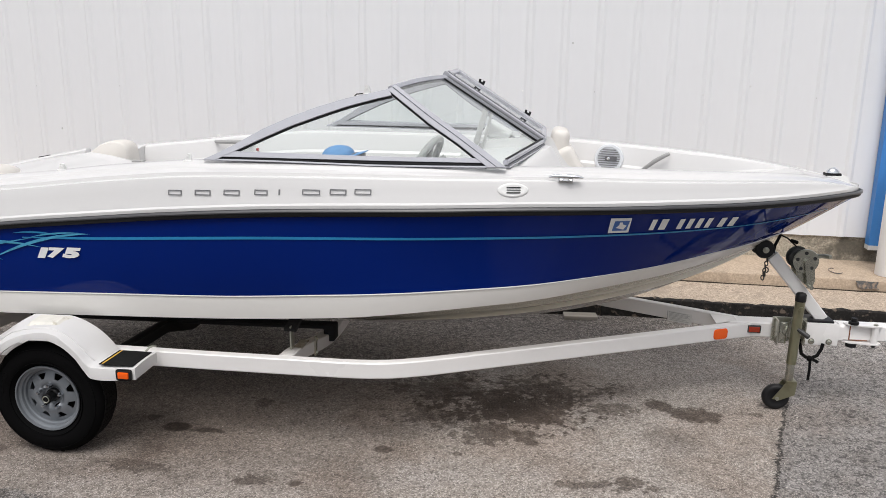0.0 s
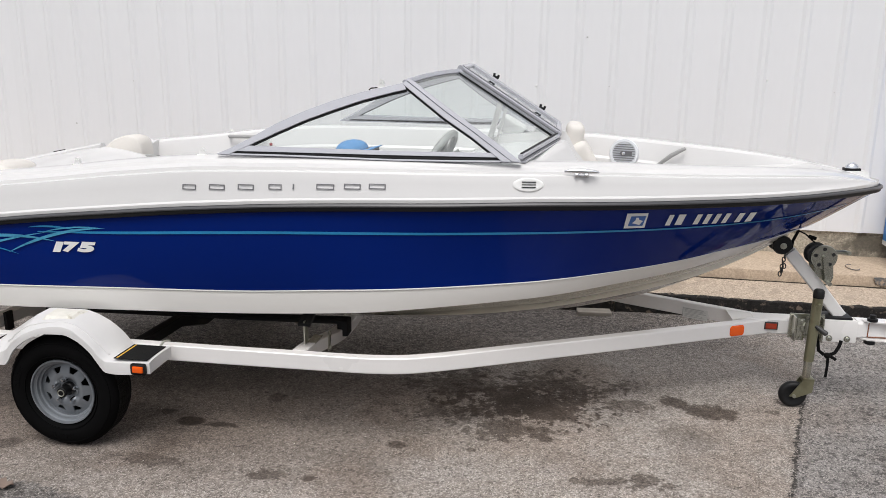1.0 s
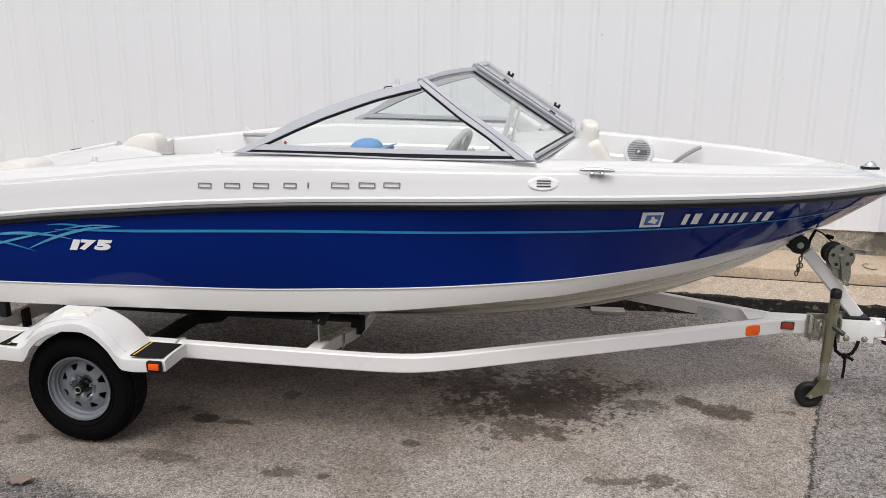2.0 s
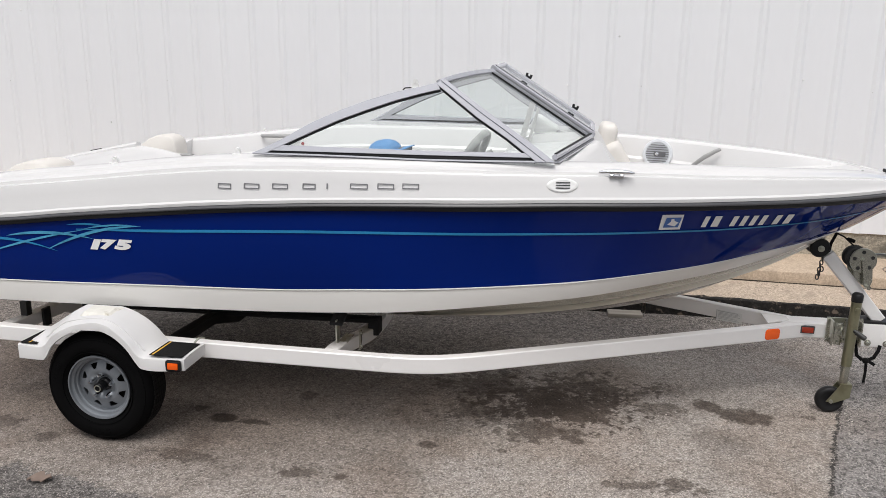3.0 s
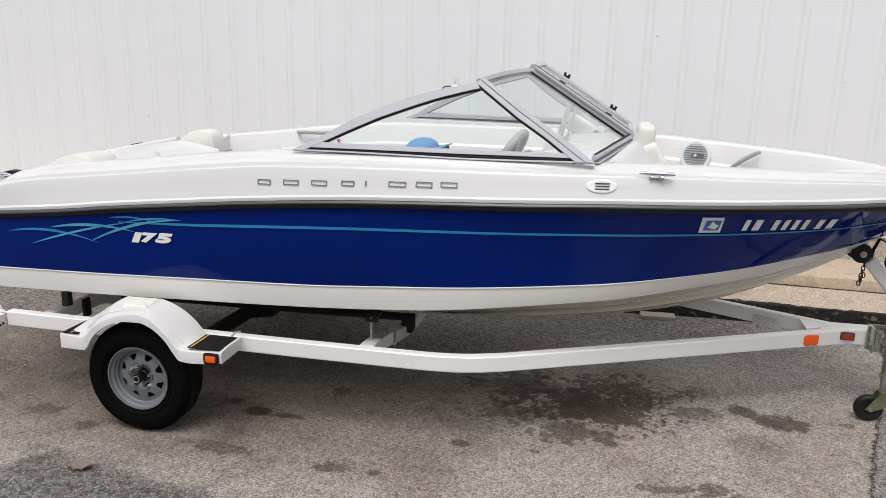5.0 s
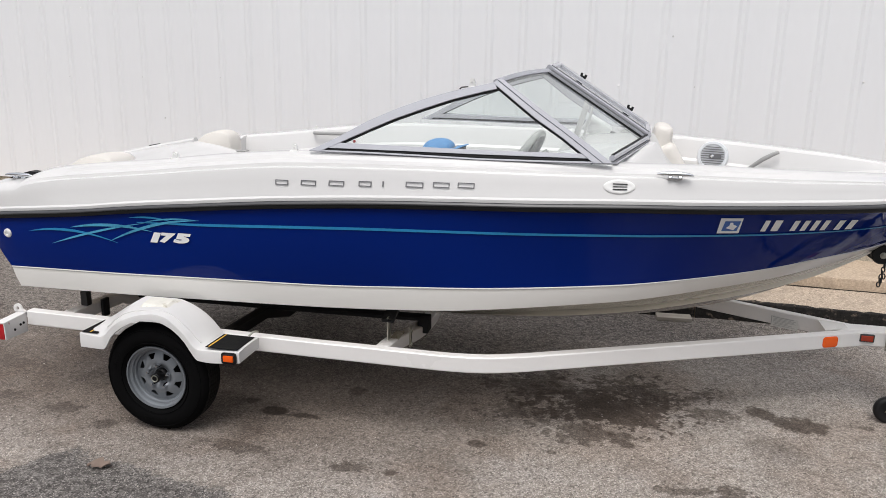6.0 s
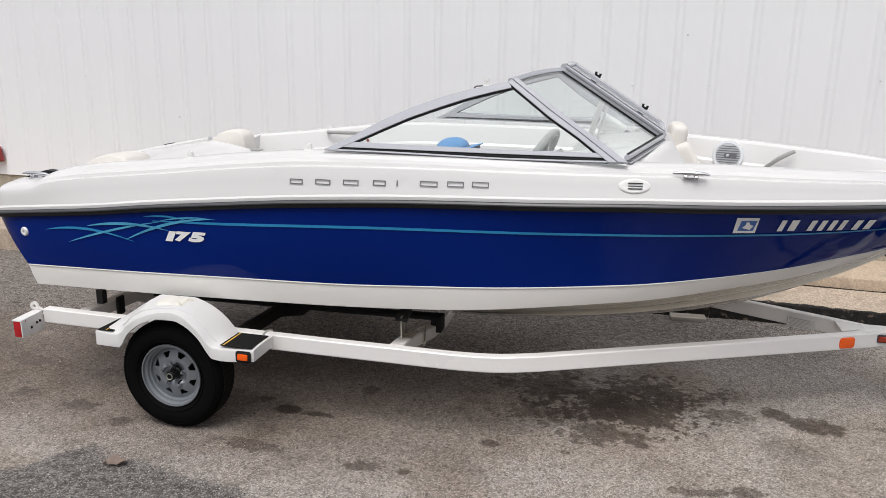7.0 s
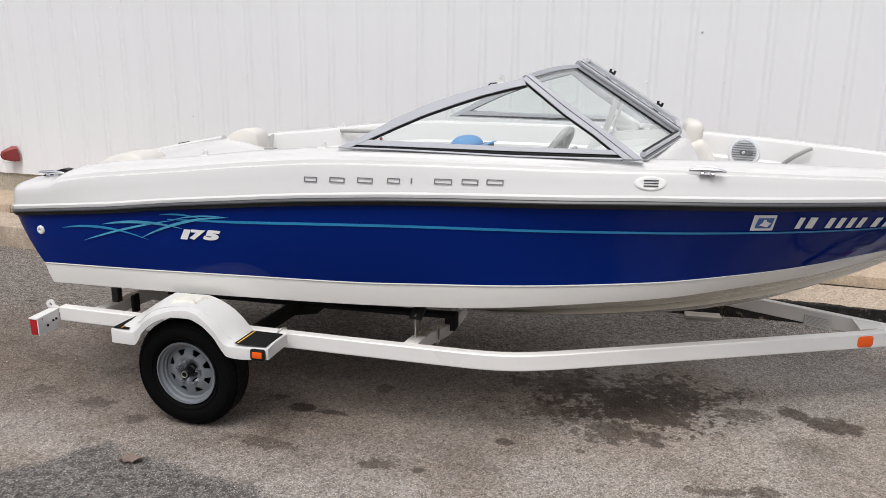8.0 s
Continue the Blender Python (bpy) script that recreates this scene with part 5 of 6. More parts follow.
lathe(b, (0.845, 0.40, 1.475), (0.2, -0.4, 0.9), [(0, 0.038), (0.03, 0.04), (0.05, 0.034), (0.06, 0.015)], 20)
part("compass", b, "grey_plastic", boat, "small grey compass")
b = bmesh.new()
bar(b, [Vector((0.84, 0.60, 1.48)), Vector((0.90, 0.36, 1.53))], 0.03, 0.03)
part("dash_trim", b, "grey_plastic", boat)
b = bmesh.new()
box(b, (0.752, 0.34, 1.475), (0.800, 0.40, 1.520), 0.012, 3, Euler((0, radians(20), 0)).to_matrix().to_4x4())
part("gauge", b, "rub_strake", boat, "dark dash gauge")


# deck fittings
def cleat(c, length, mat):
    c = Vector(c)
    b = bmesh.new()
    h = length / 2
    tube(b, [c + Vector((-h, -0.006, 0.008)), c + Vector((-h * 0.7, -0.006, 0.011)), c + Vector((0, -0.006, 0.012)), c + Vector((h * 0.7, -0.006, 0.011)), c + Vector((h, -0.006, 0.008))], [0.004, 0.009, 0.012, 0.009, 0.004], 10)
    for k in (-0.28, 0.28):
        rod(b, c + Vector((h * k, 0, -0.010)), c + Vector((h * k, -0.004, 0.010)), 0.013, 0.010)
        lathe(b, c + Vector((h * k, -0.012, -0.004)), (0, -0.7, 0.7), [(0, 0.010), (0.006, 0.006)], 10)
    box(b, c + Vector((-h * 0.4, -0.012, -0.012)), c + Vector((h * 0.4, 0.014, -0.004)), 0.002)
    part("cleat", b, mat, boat, "chromed mooring cleat")


q = on_side(1.055, 1.432, 0.0, DECK_TREE)
cleat(q + Vector((0.004, 0.0, 0.022)), 0.148, "chrome")
q = Vector((-2.262, -0.825, 1.281))
cleat(q + Vector((0, -0.01, -0.006)), 0.17, "chrome")
b = bmesh.new()
prism(b, [q + Vector((x, 0.004, z)) for x, z in ((-0.085, -0.022), (-0.05, -0.004), (0.05, 0.024), (0.085, 0.020), (0.095, 0.004), (0.03, -0.016))], (0, 0.05, 0))
part("cleat_pad", b, "rub_black", boat, "black pad by the stern cleat")


def lug(c, h=0.03):
    c = Vector(c)
    b = bmesh.new()
    prism(b, [c + Vector((x, -0.008, z)) for x, z in ((-0.016, -0.004), (0.016, -0.004), (0.014, h * 0.5), (0.008, h * 0.92), (0.0, h), (-0.007, h * 0.92), (-0.011, h * 0.5))], (0, 0.016, 0))
    box(b, c + Vector((-0.022, -0.014, -0.006)), c + Vector((0.022, 0.014, 0.001)), 0.002)
    lathe(b, c + Vector((0, -0.009, h * 0.62)), (0, -1, 0), [(0, 0.005), (0.003, 0.004)], 8)
    part("canopy_lug", b, "white_plastic", boat, "small white canopy lug")


lug(on_deck(-1.318, -0.86))
lug(on_deck(-0.672, -0.88))
lug(on_deck(-1.305, 0.92))
lug(Vector((0.160, -0.806, 1.800)), 0.036)
b = bmesh.new()
tube(b, [(0.105, -0.815, 1.788), (0.115, -0.818, 1.796), (0.145, -0.818, 1.799)], 0.003)
part("hook", b, "steel_dark", boat, "small dark hook")

# bow light: chrome dome on a white foot
q = on_deck(2.475, 0.0)
b = bmesh.new()
bmesh.ops.create_uvsphere(b, u_segments=24, v_segments=12, radius=1.0, matrix=Matrix.Translation(q + Vector((0.0, 0, 0.018))) @ Matrix.Diagonal((0.036, 0.026, 0.034, 1)))
light = part("bow_light", b, "chrome", boat, "chrome domed bow light")
b = bmesh.new()
prism(b, [q + Vector((x, -0.028, z)) for x, z in ((-0.045, -0.014), (0.085, -0.024), (0.072, 0.004), (0.058, 0.012), (-0.036, 0.010))], (0, 0.056, 0))
part("light_foot", b, "white_plastic", light)
b = bmesh.new()
box(b, q + Vector((-0.038, -0.028, 0.008)), q + Vector((0.038, 0.028, 0.024)), 0.004)
part("light_seal", b, "gasket", light, "black seal")

# small red snap on the far coaming
b = bmesh.new()
lathe(b, (-0.966, 0.775, 1.356), (0, -1, 0), [(0, 0.011), (0.006, 0.010), (0.009, 0.004)], 14)
part("snap", b, "red_rubber", boat, "small dull red snap")

# ---- the trailer ----
HUB = Vector((-1.46, -0.96, 0.272))
trailer = thing("boat_trailer", (-1.31, 0, 0.1), "white single-axle steel boat trailer under the boat", "trailer")
rail_y = curve([(-2.3, 0.947), (0.0, 0.947), (0.14, 0.942), (0.26, 0.925), (0.388, 0.882), (2.02, 0.072), (2.15, 0.020)])
RAIL_Z, RAIL_H = 0.527, 0.079


def spread_from_eye(s, k):
    """Scales parts about the camera's eye, mirrored on the far side. Wider track, unchanged view."""
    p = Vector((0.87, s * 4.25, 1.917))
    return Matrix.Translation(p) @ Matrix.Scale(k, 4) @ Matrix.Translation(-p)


for s in (-1, 1):
    b = bmesh.new()
    xs = [-2.195, -1.5, -0.6, -0.1, 0.05, 0.12, 0.2, 0.28, 0.34, 0.40, 0.46, 1.2, 2.145]
    bar(b, [Vector((x, s * rail_y(x), RAIL_Z + 0.012 * step_up(-0.9, -2.1, x))) for x in xs], 0.052, RAIL_H, bevel=0.005)
    part("frame_rail", b, "trailer", trailer, "white box-section frame rail")
b = bmesh.new()
bar(b, [Vector((2.0, 0, 0.530)), Vector((2.62, 0, 0.533))], 0.112, 0.084, bevel=0.006)
tongue = part("tongue", b, "trailer", trailer, "white box-section tongue")
b = bmesh.new()
prism(b, [Vector((1.94, -0.090, 0.564)), Vector((2.06, -0.035, 0.570)), Vector((2.06, 0.035, 0.570)), Vector((1.94, 0.090, 0.564))], (0, 0, 0.005))
part("gusset", b, "gel_band", tongue, "white gusset plate")
b = bmesh.new()
bar(b, [Vector((2.60, 0, 0.536)), Vector((2.655, 0, 0.536))], 0.078, 0.088, bevel=0.006)
bar(b, [Vector((2.658, 0, 0.536)), Vector((3.9, 0, 0.541))], 0.080, 0.086, bevel=0.006)
swing = part("tongue_end", b, "trailer", trailer, "white swing-away tongue end")
b = bmesh.new()
rod(b, (2.6565, -0.0385, 0.496), (2.6565, -0.0385, 0.577), 0.0034)
rod(b, (2.66, -0.0405, 0.4945), (2.75, -0.0405, 0.4945), 0.0022)
part("rust_seam", b, "rust", swing, "rusty seam")
# folding hinge
b = bmesh.new()
for z in (0.581, 0.481):
    prism(b, [Vector((2.625, -0.036, z)), Vector((2.650, -0.060, z)), Vector((2.760, -0.076, z)), Vector((2.795, -0.074, z)), Vector((2.815, -0.056, z)), Vector((2.815, -0.018, z)), Vector((2.625, -0.018, z))], (0, 0, 0.007))
hinge = part("hinge", b, "trailer", trailer, "white folding hinge with a loose pin")
b = bmesh.new()
rod(b, (2.778, -0.056, 0.484), (2.778, -0.056, 0.584), 0.017)
part("pivot", b, "trailer", hinge)
b = bmesh.new()
lathe(b, (2.778, -0.056, 0), (0, 0, 1), [(0.588, 0.012), (0.596, 0.011), (0.599, 0.006)], 6)
part("pivot_bolt", b, "zinc", hinge, "plated pivot bolt")
b = bmesh.new()
lathe(b, (2.778, -0.056, 0), (0, 0, 1), [(0.462, 0.006), (0.466, 0.011), (0.482, 0.012)], 6)
part("pivot_nut", b, "steel_dark", hinge, "dark pivot nut")
for prof in (((0.588, 0.026), (0.602, 0.026), (0.604, 0.015), (0.622, 0.015)), ((0.458, 0.022), (0.462, 0.028), (0.481, 0.028))):
    b = bmesh.new()
    lathe(b, (2.668, -0.045, 0), (0, 0, 1), prof, 16)
    part("knob", b, "gasket", hinge, "black plastic knob")
# bolt plate behind the jack
b = bmesh.new()
box(b, (2.41, -0.070, 0.466), (2.59, -0.058, 0.590), 0.004)
cheek = part("bolt_plate", b, "trailer", trailer, "white bolt plate")
for x in (2.452, 2.543):
    b = bmesh.new()
    lathe(b, (x, -0.070, 0.487), (0, -1, 0), [(0, 0.017), (0.003, 0.017), (0.004, 0.013), (0.013, 0.012), (0.016, 0.006)], 12)
    part("bolt", b, "zinc", cheek)
b = bmesh.new()
box(b, (2.41, -0.060, 0.588), (2.565, 0.055, 0.602), 0.005)
part("rubber_pad", b, "rub_black", trailer, "black rubber pad")

# winch post, raked aft, with roller, winch and chain
b = bmesh.new()
bar(b, [Vector((2.512, 0, 0.598)), Vector((2.372, 0, 0.765)), Vector((2.216, 0, 0.943))], 0.062, 0.064, up=(0.8, 0, 0.6), bevel=0.005)
post = part("winch_post", b, "trailer", trailer, "white raked winch post")
b = bmesh.new()
lathe(b, (2.164, -0.062, 0.985), (0, 1, 0), [(0, 0.020), (0.0, 0.044), (0.012, 0.051), (0.04, 0.046), (0.062, 0.036), (0.084, 0.046), (0.112, 0.051), (0.124, 0.044), (0.124, 0.02)], 28)
roller = part("bow_roller", b, "rub_black", post, "black rubber bow roller")
b = bmesh.new()
rod(b, (2.164, -0.070, 0.985), (2.164, 0.078, 0.985), 0.010)
lathe(b, (2.164, -0.072, 0.985), (0, -1, 0), [(0, 0.017), (0.002, 0.017), (0.003, 0.011), (0.009, 0.010), (0.010, 0.006)], 12)
part("axle_bolt", b, "zinc", post, "plated axle bolt")
for y in (0.072,):
    b = bmesh.new()
    bar(b, [Vector((2.225, y, 0.945)), Vector((2.150, y, 0.990))], 0.006, 0.034, up=(0.5, 0, 0.86))
    part("roller_bracket", b, "trailer", post)
winch = post
b = bmesh.new()
for y in (-0.048, 0.048):
    prism(b, [Vector((2.350, y, 0.835)), Vector((2.425, y, 0.770)), Vector((2.440, y, 0.82)), Vector((2.425, y, 0.955)), Vector((2.365, y, 0.975)), Vector((2.330, y, 0.91))], (0, 0.005, 0))
part("winch_frame", b, "zinc", winch, "plated hand winch frame")
b = bmesh.new()
lathe(b, (2.378, -0.066, 0.930), (0, 1, 0), [(0, 0.012), (0, 0.064), (0.004, 0.066), (0.010, 0.066), (0.013, 0.064)], 30)
disc = part("gear_disc", b, "zinc", winch, "plated gear disc with holes")
for k in range(5):
    a = 2 * math.pi * k / 5 + 0.4
    b = bmesh.new()
    c0 = Vector((2.378 + 0.046 * math.cos(a), -0.0662, 0.930 + 0.046 * math.sin(a)))
    lathe(b, c0, (0, -1, 0), [(0, 0.010), (0.0012, 0.010)], 10)
    part("hole", b, "dark_slot", winch)
b = bmesh.new()
lathe(b, (2.362, -0.045, 0.932), (0, 1, 0), [(0, 0.058), (0.006, 0.060), (0.008, 0.046), (0.082, 0.046), (0.084, 0.060), (0.090, 0.058)], 26)
part("drum", b, "steel_dark", winch, "dark drum wound with strap")
b = bmesh.new()
bar(b, [Vector((2.378, -0.075, 0.930)), Vector((2.405, -0.078, 0.800))], 0.008, 0.024, up=(1, 0, 0.2))
rod(b, (2.406, -0.075, 0.797), (2.406, -0.110, 0.797), 0.011)
rod(b, (2.378, -0.085, 0.930), (2.378, -0.060, 0.930), 0.013)
part("crank", b, "zinc", winch, "plated crank arm")
b = bmesh.new()
tube(b, [(2.435, -0.03, 0.955), (2.475, -0.05, 0.962), (2.490, -0.09, 0.964)], 0.011)
part("crank_grip", b, "zinc", winch)
b = bmesh.new()
bar(b, [Vector((2.335, 0, 1.000)), Vector((2.290, 0, 1.040)), Vector((2.235, 0, 1.065)), Vector((2.205, 0, 1.075))], 0.045, 0.006, bevel=0.0)
bar(b, [Vector((2.243, -0.03, 1.066)), Vector((2.215, -0.045, 1.010)), Vector((2.208, -0.05, 0.965))], 0.010, 0.014, up=(1, 0, 0.3))
rod(b, (2.300, -0.028, 1.034), (2.335, -0.02, 1.022), 0.010)
part("winch_strap", b, "strap", winch, "black webbing strap with a hook")


def chain(name, pts, parent, mat="steel_dark", r=0.0034, ln=0.022):
    """Separate links, turned a quarter from one to the next."""
    for i, (p, d) in enumerate(pts):
        b = bmesh.new()
        p, d = Vector(p), Vector(d).normalized()
        sd = d.cross(Vector((0, 1, 0))).normalized() if i % 2 else Vector((0, 1, 0))
        loop = [p + d * (ln * 0.62 * math.sin(a)) + sd * (ln * 0.36 * math.cos(a)) for a in (2 * math.pi * k / 12 for k in range(12))]
        rings = [ring(q, loop[(k + 1) % 12] - loop[k - 1], r, 6, up=d.cross(sd)) for k, q in enumerate(loop)]
        loft(b, rings + [rings[0]], caps=False)
        part(name, b, mat, parent)


chain("chain_link", [((2.182 - 0.003 * k + 0.012 * (k > 5) * (k - 5), -0.05, 0.927 - 0.020 * k + 0.021 * 2 * max(0, k - 5)), (0.1, 0, -1)) for k in range(8)], post)

# swing jack with castor
up = (Vector((2.342, -0.160, 0.80)) - Vector((2.330, -0.160, 0.30))).normalized()
base = Vector((2.330, -0.160, 0.30))
b = bmesh.new()
rod(b, base + up * 0.085, base + up * 0.448, 0.0255, seg=20)
jack = part("jack", b, "olive_zinc", trailer, "yellowed zinc swivel jack")
b = bmesh.new()
rod(b, base - up * 0.01, base + up * 0.10, 0.021, seg=18)
part("inner_tube", b, "zinc", jack, "bright plated inner tube")
b = bmesh.new()
lathe(b, base + up * 0.448, up, [(-0.012, 0.027), (0.0, 0.028), (0.026, 0.027), (0.034, 0.020), (0.036, 0.008)], 20)
part("cap", b, "rub_black", jack, "black plastic cap")
b = bmesh.new()
lathe(b, base + up * 0.40 + Vector((0, -0.025, 0)), (0, -1, 0), [(0, 0.012), (0.012, 0.012), (0.014, 0.007)], 12)
part("collar", b, "olive_zinc", jack)
b = bmesh.new()
for x in (2.255, 2.395):
    box(b, (x - 0.004, -0.135, 0.480), (x + 0.004, -0.060, 0.612), 0.002)
box(b, (2.240, -0.068, 0.476), (2.420, -0.060, 0.616), 0.004)
box(b, (2.262, -0.135, 0.486), (2.300, -0.128, 0.606), 0.003)
clamp = part("clamp_plate", b, "zinc", jack, "zinc clamp bracket")
for x, z in ((2.249, 0.600), (2.249, 0.490), (2.281, 0.592), (2.281, 0.500), (2.410, 0.600), (2.410, 0.492)):
    b = bmesh.new()
    lathe(b, (x, -0.066 if x != 2.281 else -0.134, z), (0, -1, 0), [(0, 0.011), (0.009, 0.010), (0.010, 0.006)], 6)
    part("bolt", b, "zinc", jack)
b = bmesh.new()
tube(b, [(2.300, -0.125, 0.585), (2.285, -0.165, 0.575), (2.288, -0.170, 0.535), (2.305, -0.150, 0.525)], 0.006)
part("spring_pin", b, "zinc", jack)
b = bmesh.new()
rod(b, (2.340, -0.180, 0.585), (2.352, -0.190, 0.578), 0.010)
lathe(b, (2.386, -0.216, 0.556), (0.70, -0.55, -0.45), [(-0.052, 0.010), (-0.050, 0.0135), (-0.002, 0.0135), (0.003, 0.008)], 14)
part("side_crank", b, "steel_dark", jack, "dark crank grip")
wheel_at = Vector((2.272, -0.16, 0.190))
b = bmesh.new()
lathe(b, wheel_at + Vector((0, -0.022, 0)), (0, 1, 0), [(0.008, 0.020), (0.006, 0.040), (0, 0.050), (0, 0.060), (0.006, 0.068), (0.015, 0.072), (0.029, 0.072), (0.038, 0.068), (0.044, 0.060), (0.044, 0.030)], 32)
castor = part("castor_wheel", b, "rub_black", jack, "small black castor wheel")
b = bmesh.new()
for y in (-0.030, 0.026):
    prism(b, [Vector((2.248, -0.16 + y, 0.186)), Vector((2.285, -0.16 + y, 0.180)), Vector((2.362, -0.16 + y, 0.215)), Vector((2.366, -0.16 + y, 0.288)), Vector((2.315, -0.16 + y, 0.290))], (0, 0.004, 0))
box(b, (2.310, -0.188, 0.272), (2.368, -0.132, 0.290), 0.003)
part("castor_fork", b, "olive_zinc", jack, "zinc castor fork")
b = bmesh.new()
rod(b, wheel_at - Vector((0, 0.038, 0)), wheel_at + Vector((0, 0.038, 0)), 0.010)
part("castor_axle", b, "zinc", jack)

# webbing strap looped under the tongue
b = bmesh.new()
def webbing(pts, w=0.018):
    bar(b, [Vector(p) for p in pts], 0.003, w, up=(1, 0, 0.1))
webbing([(2.395, -0.08, 0.500), (2.392, -0.085, 0.470), (2.402, -0.09, 0.420), (2.430, -0.095, 0.398)])
webbing([(2.512, -0.08, 0.480), (2.505, -0.085, 0.450), (2.485, -0.09, 0.412), (2.455, -0.095, 0.398)])
webbing([(2.448, -0.1, 0.398), (2.452, -0.1, 0.34), (2.450, -0.1, 0.272)], 0.014)
webbing([(2.455, -0.1, 0.396), (2.480, -0.105, 0.384), (2.490, -0.105, 0.376)], 0.016)
bmesh.ops.create_icosphere(b, subdivisions=2, radius=0.017, matrix=Matrix.Translation((2.445, -0.1, 0.397)))
part("tie_strap", b, "strap", trailer, "knotted black webbing strap")

# lamps on the frame
def marker(name, c, along, w, h, d, mat, parent, label, corner=0.16):
    along = Vector(along).normalized()
    outw = Vector((along.y, -along.x, 0))
    b = bmesh.new()
    c = Vector(c)
    up, cut = Vector((0, 0, 1)), corner * h
    outline = [(sx * (w / 2 - cut) + cut * math.cos(a0 + k * math.pi / 8), sz * (h / 2 - cut) + cut * math.sin(a0 + k * math.pi / 8))
               for sx, sz, a0 in ((1, 1, 0.0), (-1, 1, math.pi / 2), (-1, -1, math.pi), (1, -1, 1.5 * math.pi)) for k in range(5)]
    rr = []
    for depth, k in ((-0.5, 1.0), (0.15, 1.0), (0.40, 0.93), (0.5, 0.78)):
        rr.append([c + outw * d * depth + along * u * k + up * v * k for u, v in outline])
    loft(b, rr)
    return part(name, b, mat, parent, label)


front_dir = (Vector((2.02, -0.072, 0)) - Vector((0.388, -0.882, 0))).normalized()
fout = Vector((front_dir.y, -front_dir.x, 0))
ac = Vector((1.938, -rail_y(1.938), 0.525)) + fout * 0.035
marker("amber_marker", ac, front_dir, 0.092, 0.060, 0.022, "amber", trailer, "rounded amber side reflector", 0.28)
m = marker("red_marker", (2.150, -0.062, 0.536), (1, 0, 0), 0.072, 0.042, 0.014, "steel_dark", trailer, "small red reflector in a dark rim", 0.08)
marker("red_lens", (2.150, -0.069, 0.536), (1, 0, 0), 0.058, 0.030, 0.010, "red_dark", m, "dull red lens", 0.08)

# label plate on the far rail
fd = Vector((2.02, 0.072, 0)) - Vector((0.388, 0.882, 0))
fd.normalize()
fo = Vector((-fd.y, fd.x, 0))
fo = fo if fo.y < 0 else -fo
pc = Vector((1.800, rail_y(1.800), 0.513)) + fo * 0.0275
b = bmesh.new()
prism(b, [pc - fd * 0.072 + Vector((0, 0, -0.031)), pc + fd * 0.072 + Vector((0, 0, -0.031)), pc + fd * 0.072 + Vector((0, 0, 0.031)), pc - fd * 0.072 + Vector((0, 0, 0.031))], fo * 0.0015)
lab = part("label_plate", b, "plate", trailer, "pale printed label plate")
for l0, l1, z, h in ((-0.064, 0.048, 0.024, 0.0022), (-0.060, 0.060, 0.016, 0.0014), (-0.060, 0.050, 0.009, 0.0014), (-0.060, 0.062, 0.002, 0.0014), (-0.060, 0.020, -0.006, 0.0014), (-0.060, 0.044, -0.013, 0.0014), (-0.060, 0.058, -0.021, 0.0014), (-0.072, -0.068, 0.0, 0.029)):
    b = bmesh.new()
    q = pc + fo * 0.002
    prism(b, [q + fd * l0 + Vector((0, 0, z - h)), q + fd * l1 + Vector((0, 0, z - h)), q + fd * l1 + Vector((0, 0, z + h)), q + fd * l0 + Vector((0, 0, z + h))], fo * 0.0008)
    part("print_line", b, "ink", lab)

# cross members, bunks and axle
b = bmesh.new()
bar(b, [Vector((-0.226, y, 0.535 - 0.145 * math.cos(y / 0.93 * math.pi / 2) ** 1.6)) for y in np.linspace(-0.925, 0.925, 25)], 0.072, 0.066, bevel=0.005)
part("front_crossmember", b, "trailer", trailer, "white bowed cross member")
b = bmesh.new()
bar(b, [Vector((-2.03, y, z)) for y, z in ((-0.93, 0.522), (-0.42, 0.505), (-0.14, 0.372), (0.14, 0.372), (0.42, 0.505), (0.93, 0.522))], 0.066, 0.066, bevel=0.005)
part("rear_crossmember", b, "trailer", trailer, "white cross member dropped under the keel")
b = bmesh.new()
bar(b, [Vector((-1.11, y, z)) for y, z in ((-0.96, 0.500), (-0.40, 0.482), (-0.10, 0.393), (0.10, 0.393), (0.40, 0.482), (0.96, 0.500))], 0.062, 0.062, bevel=0.006)
part("axle", b, "axle_black", trailer, "black square torsion axle")


def hull_under(x, y):
    """Height of the hull's bottom at x and y."""
    t = abs(y) / max(0.05, chine_y(x))
    return keel_z(x) + (chine_z(x) - 0.012 - keel_z(x)) * min(t, 1.0)


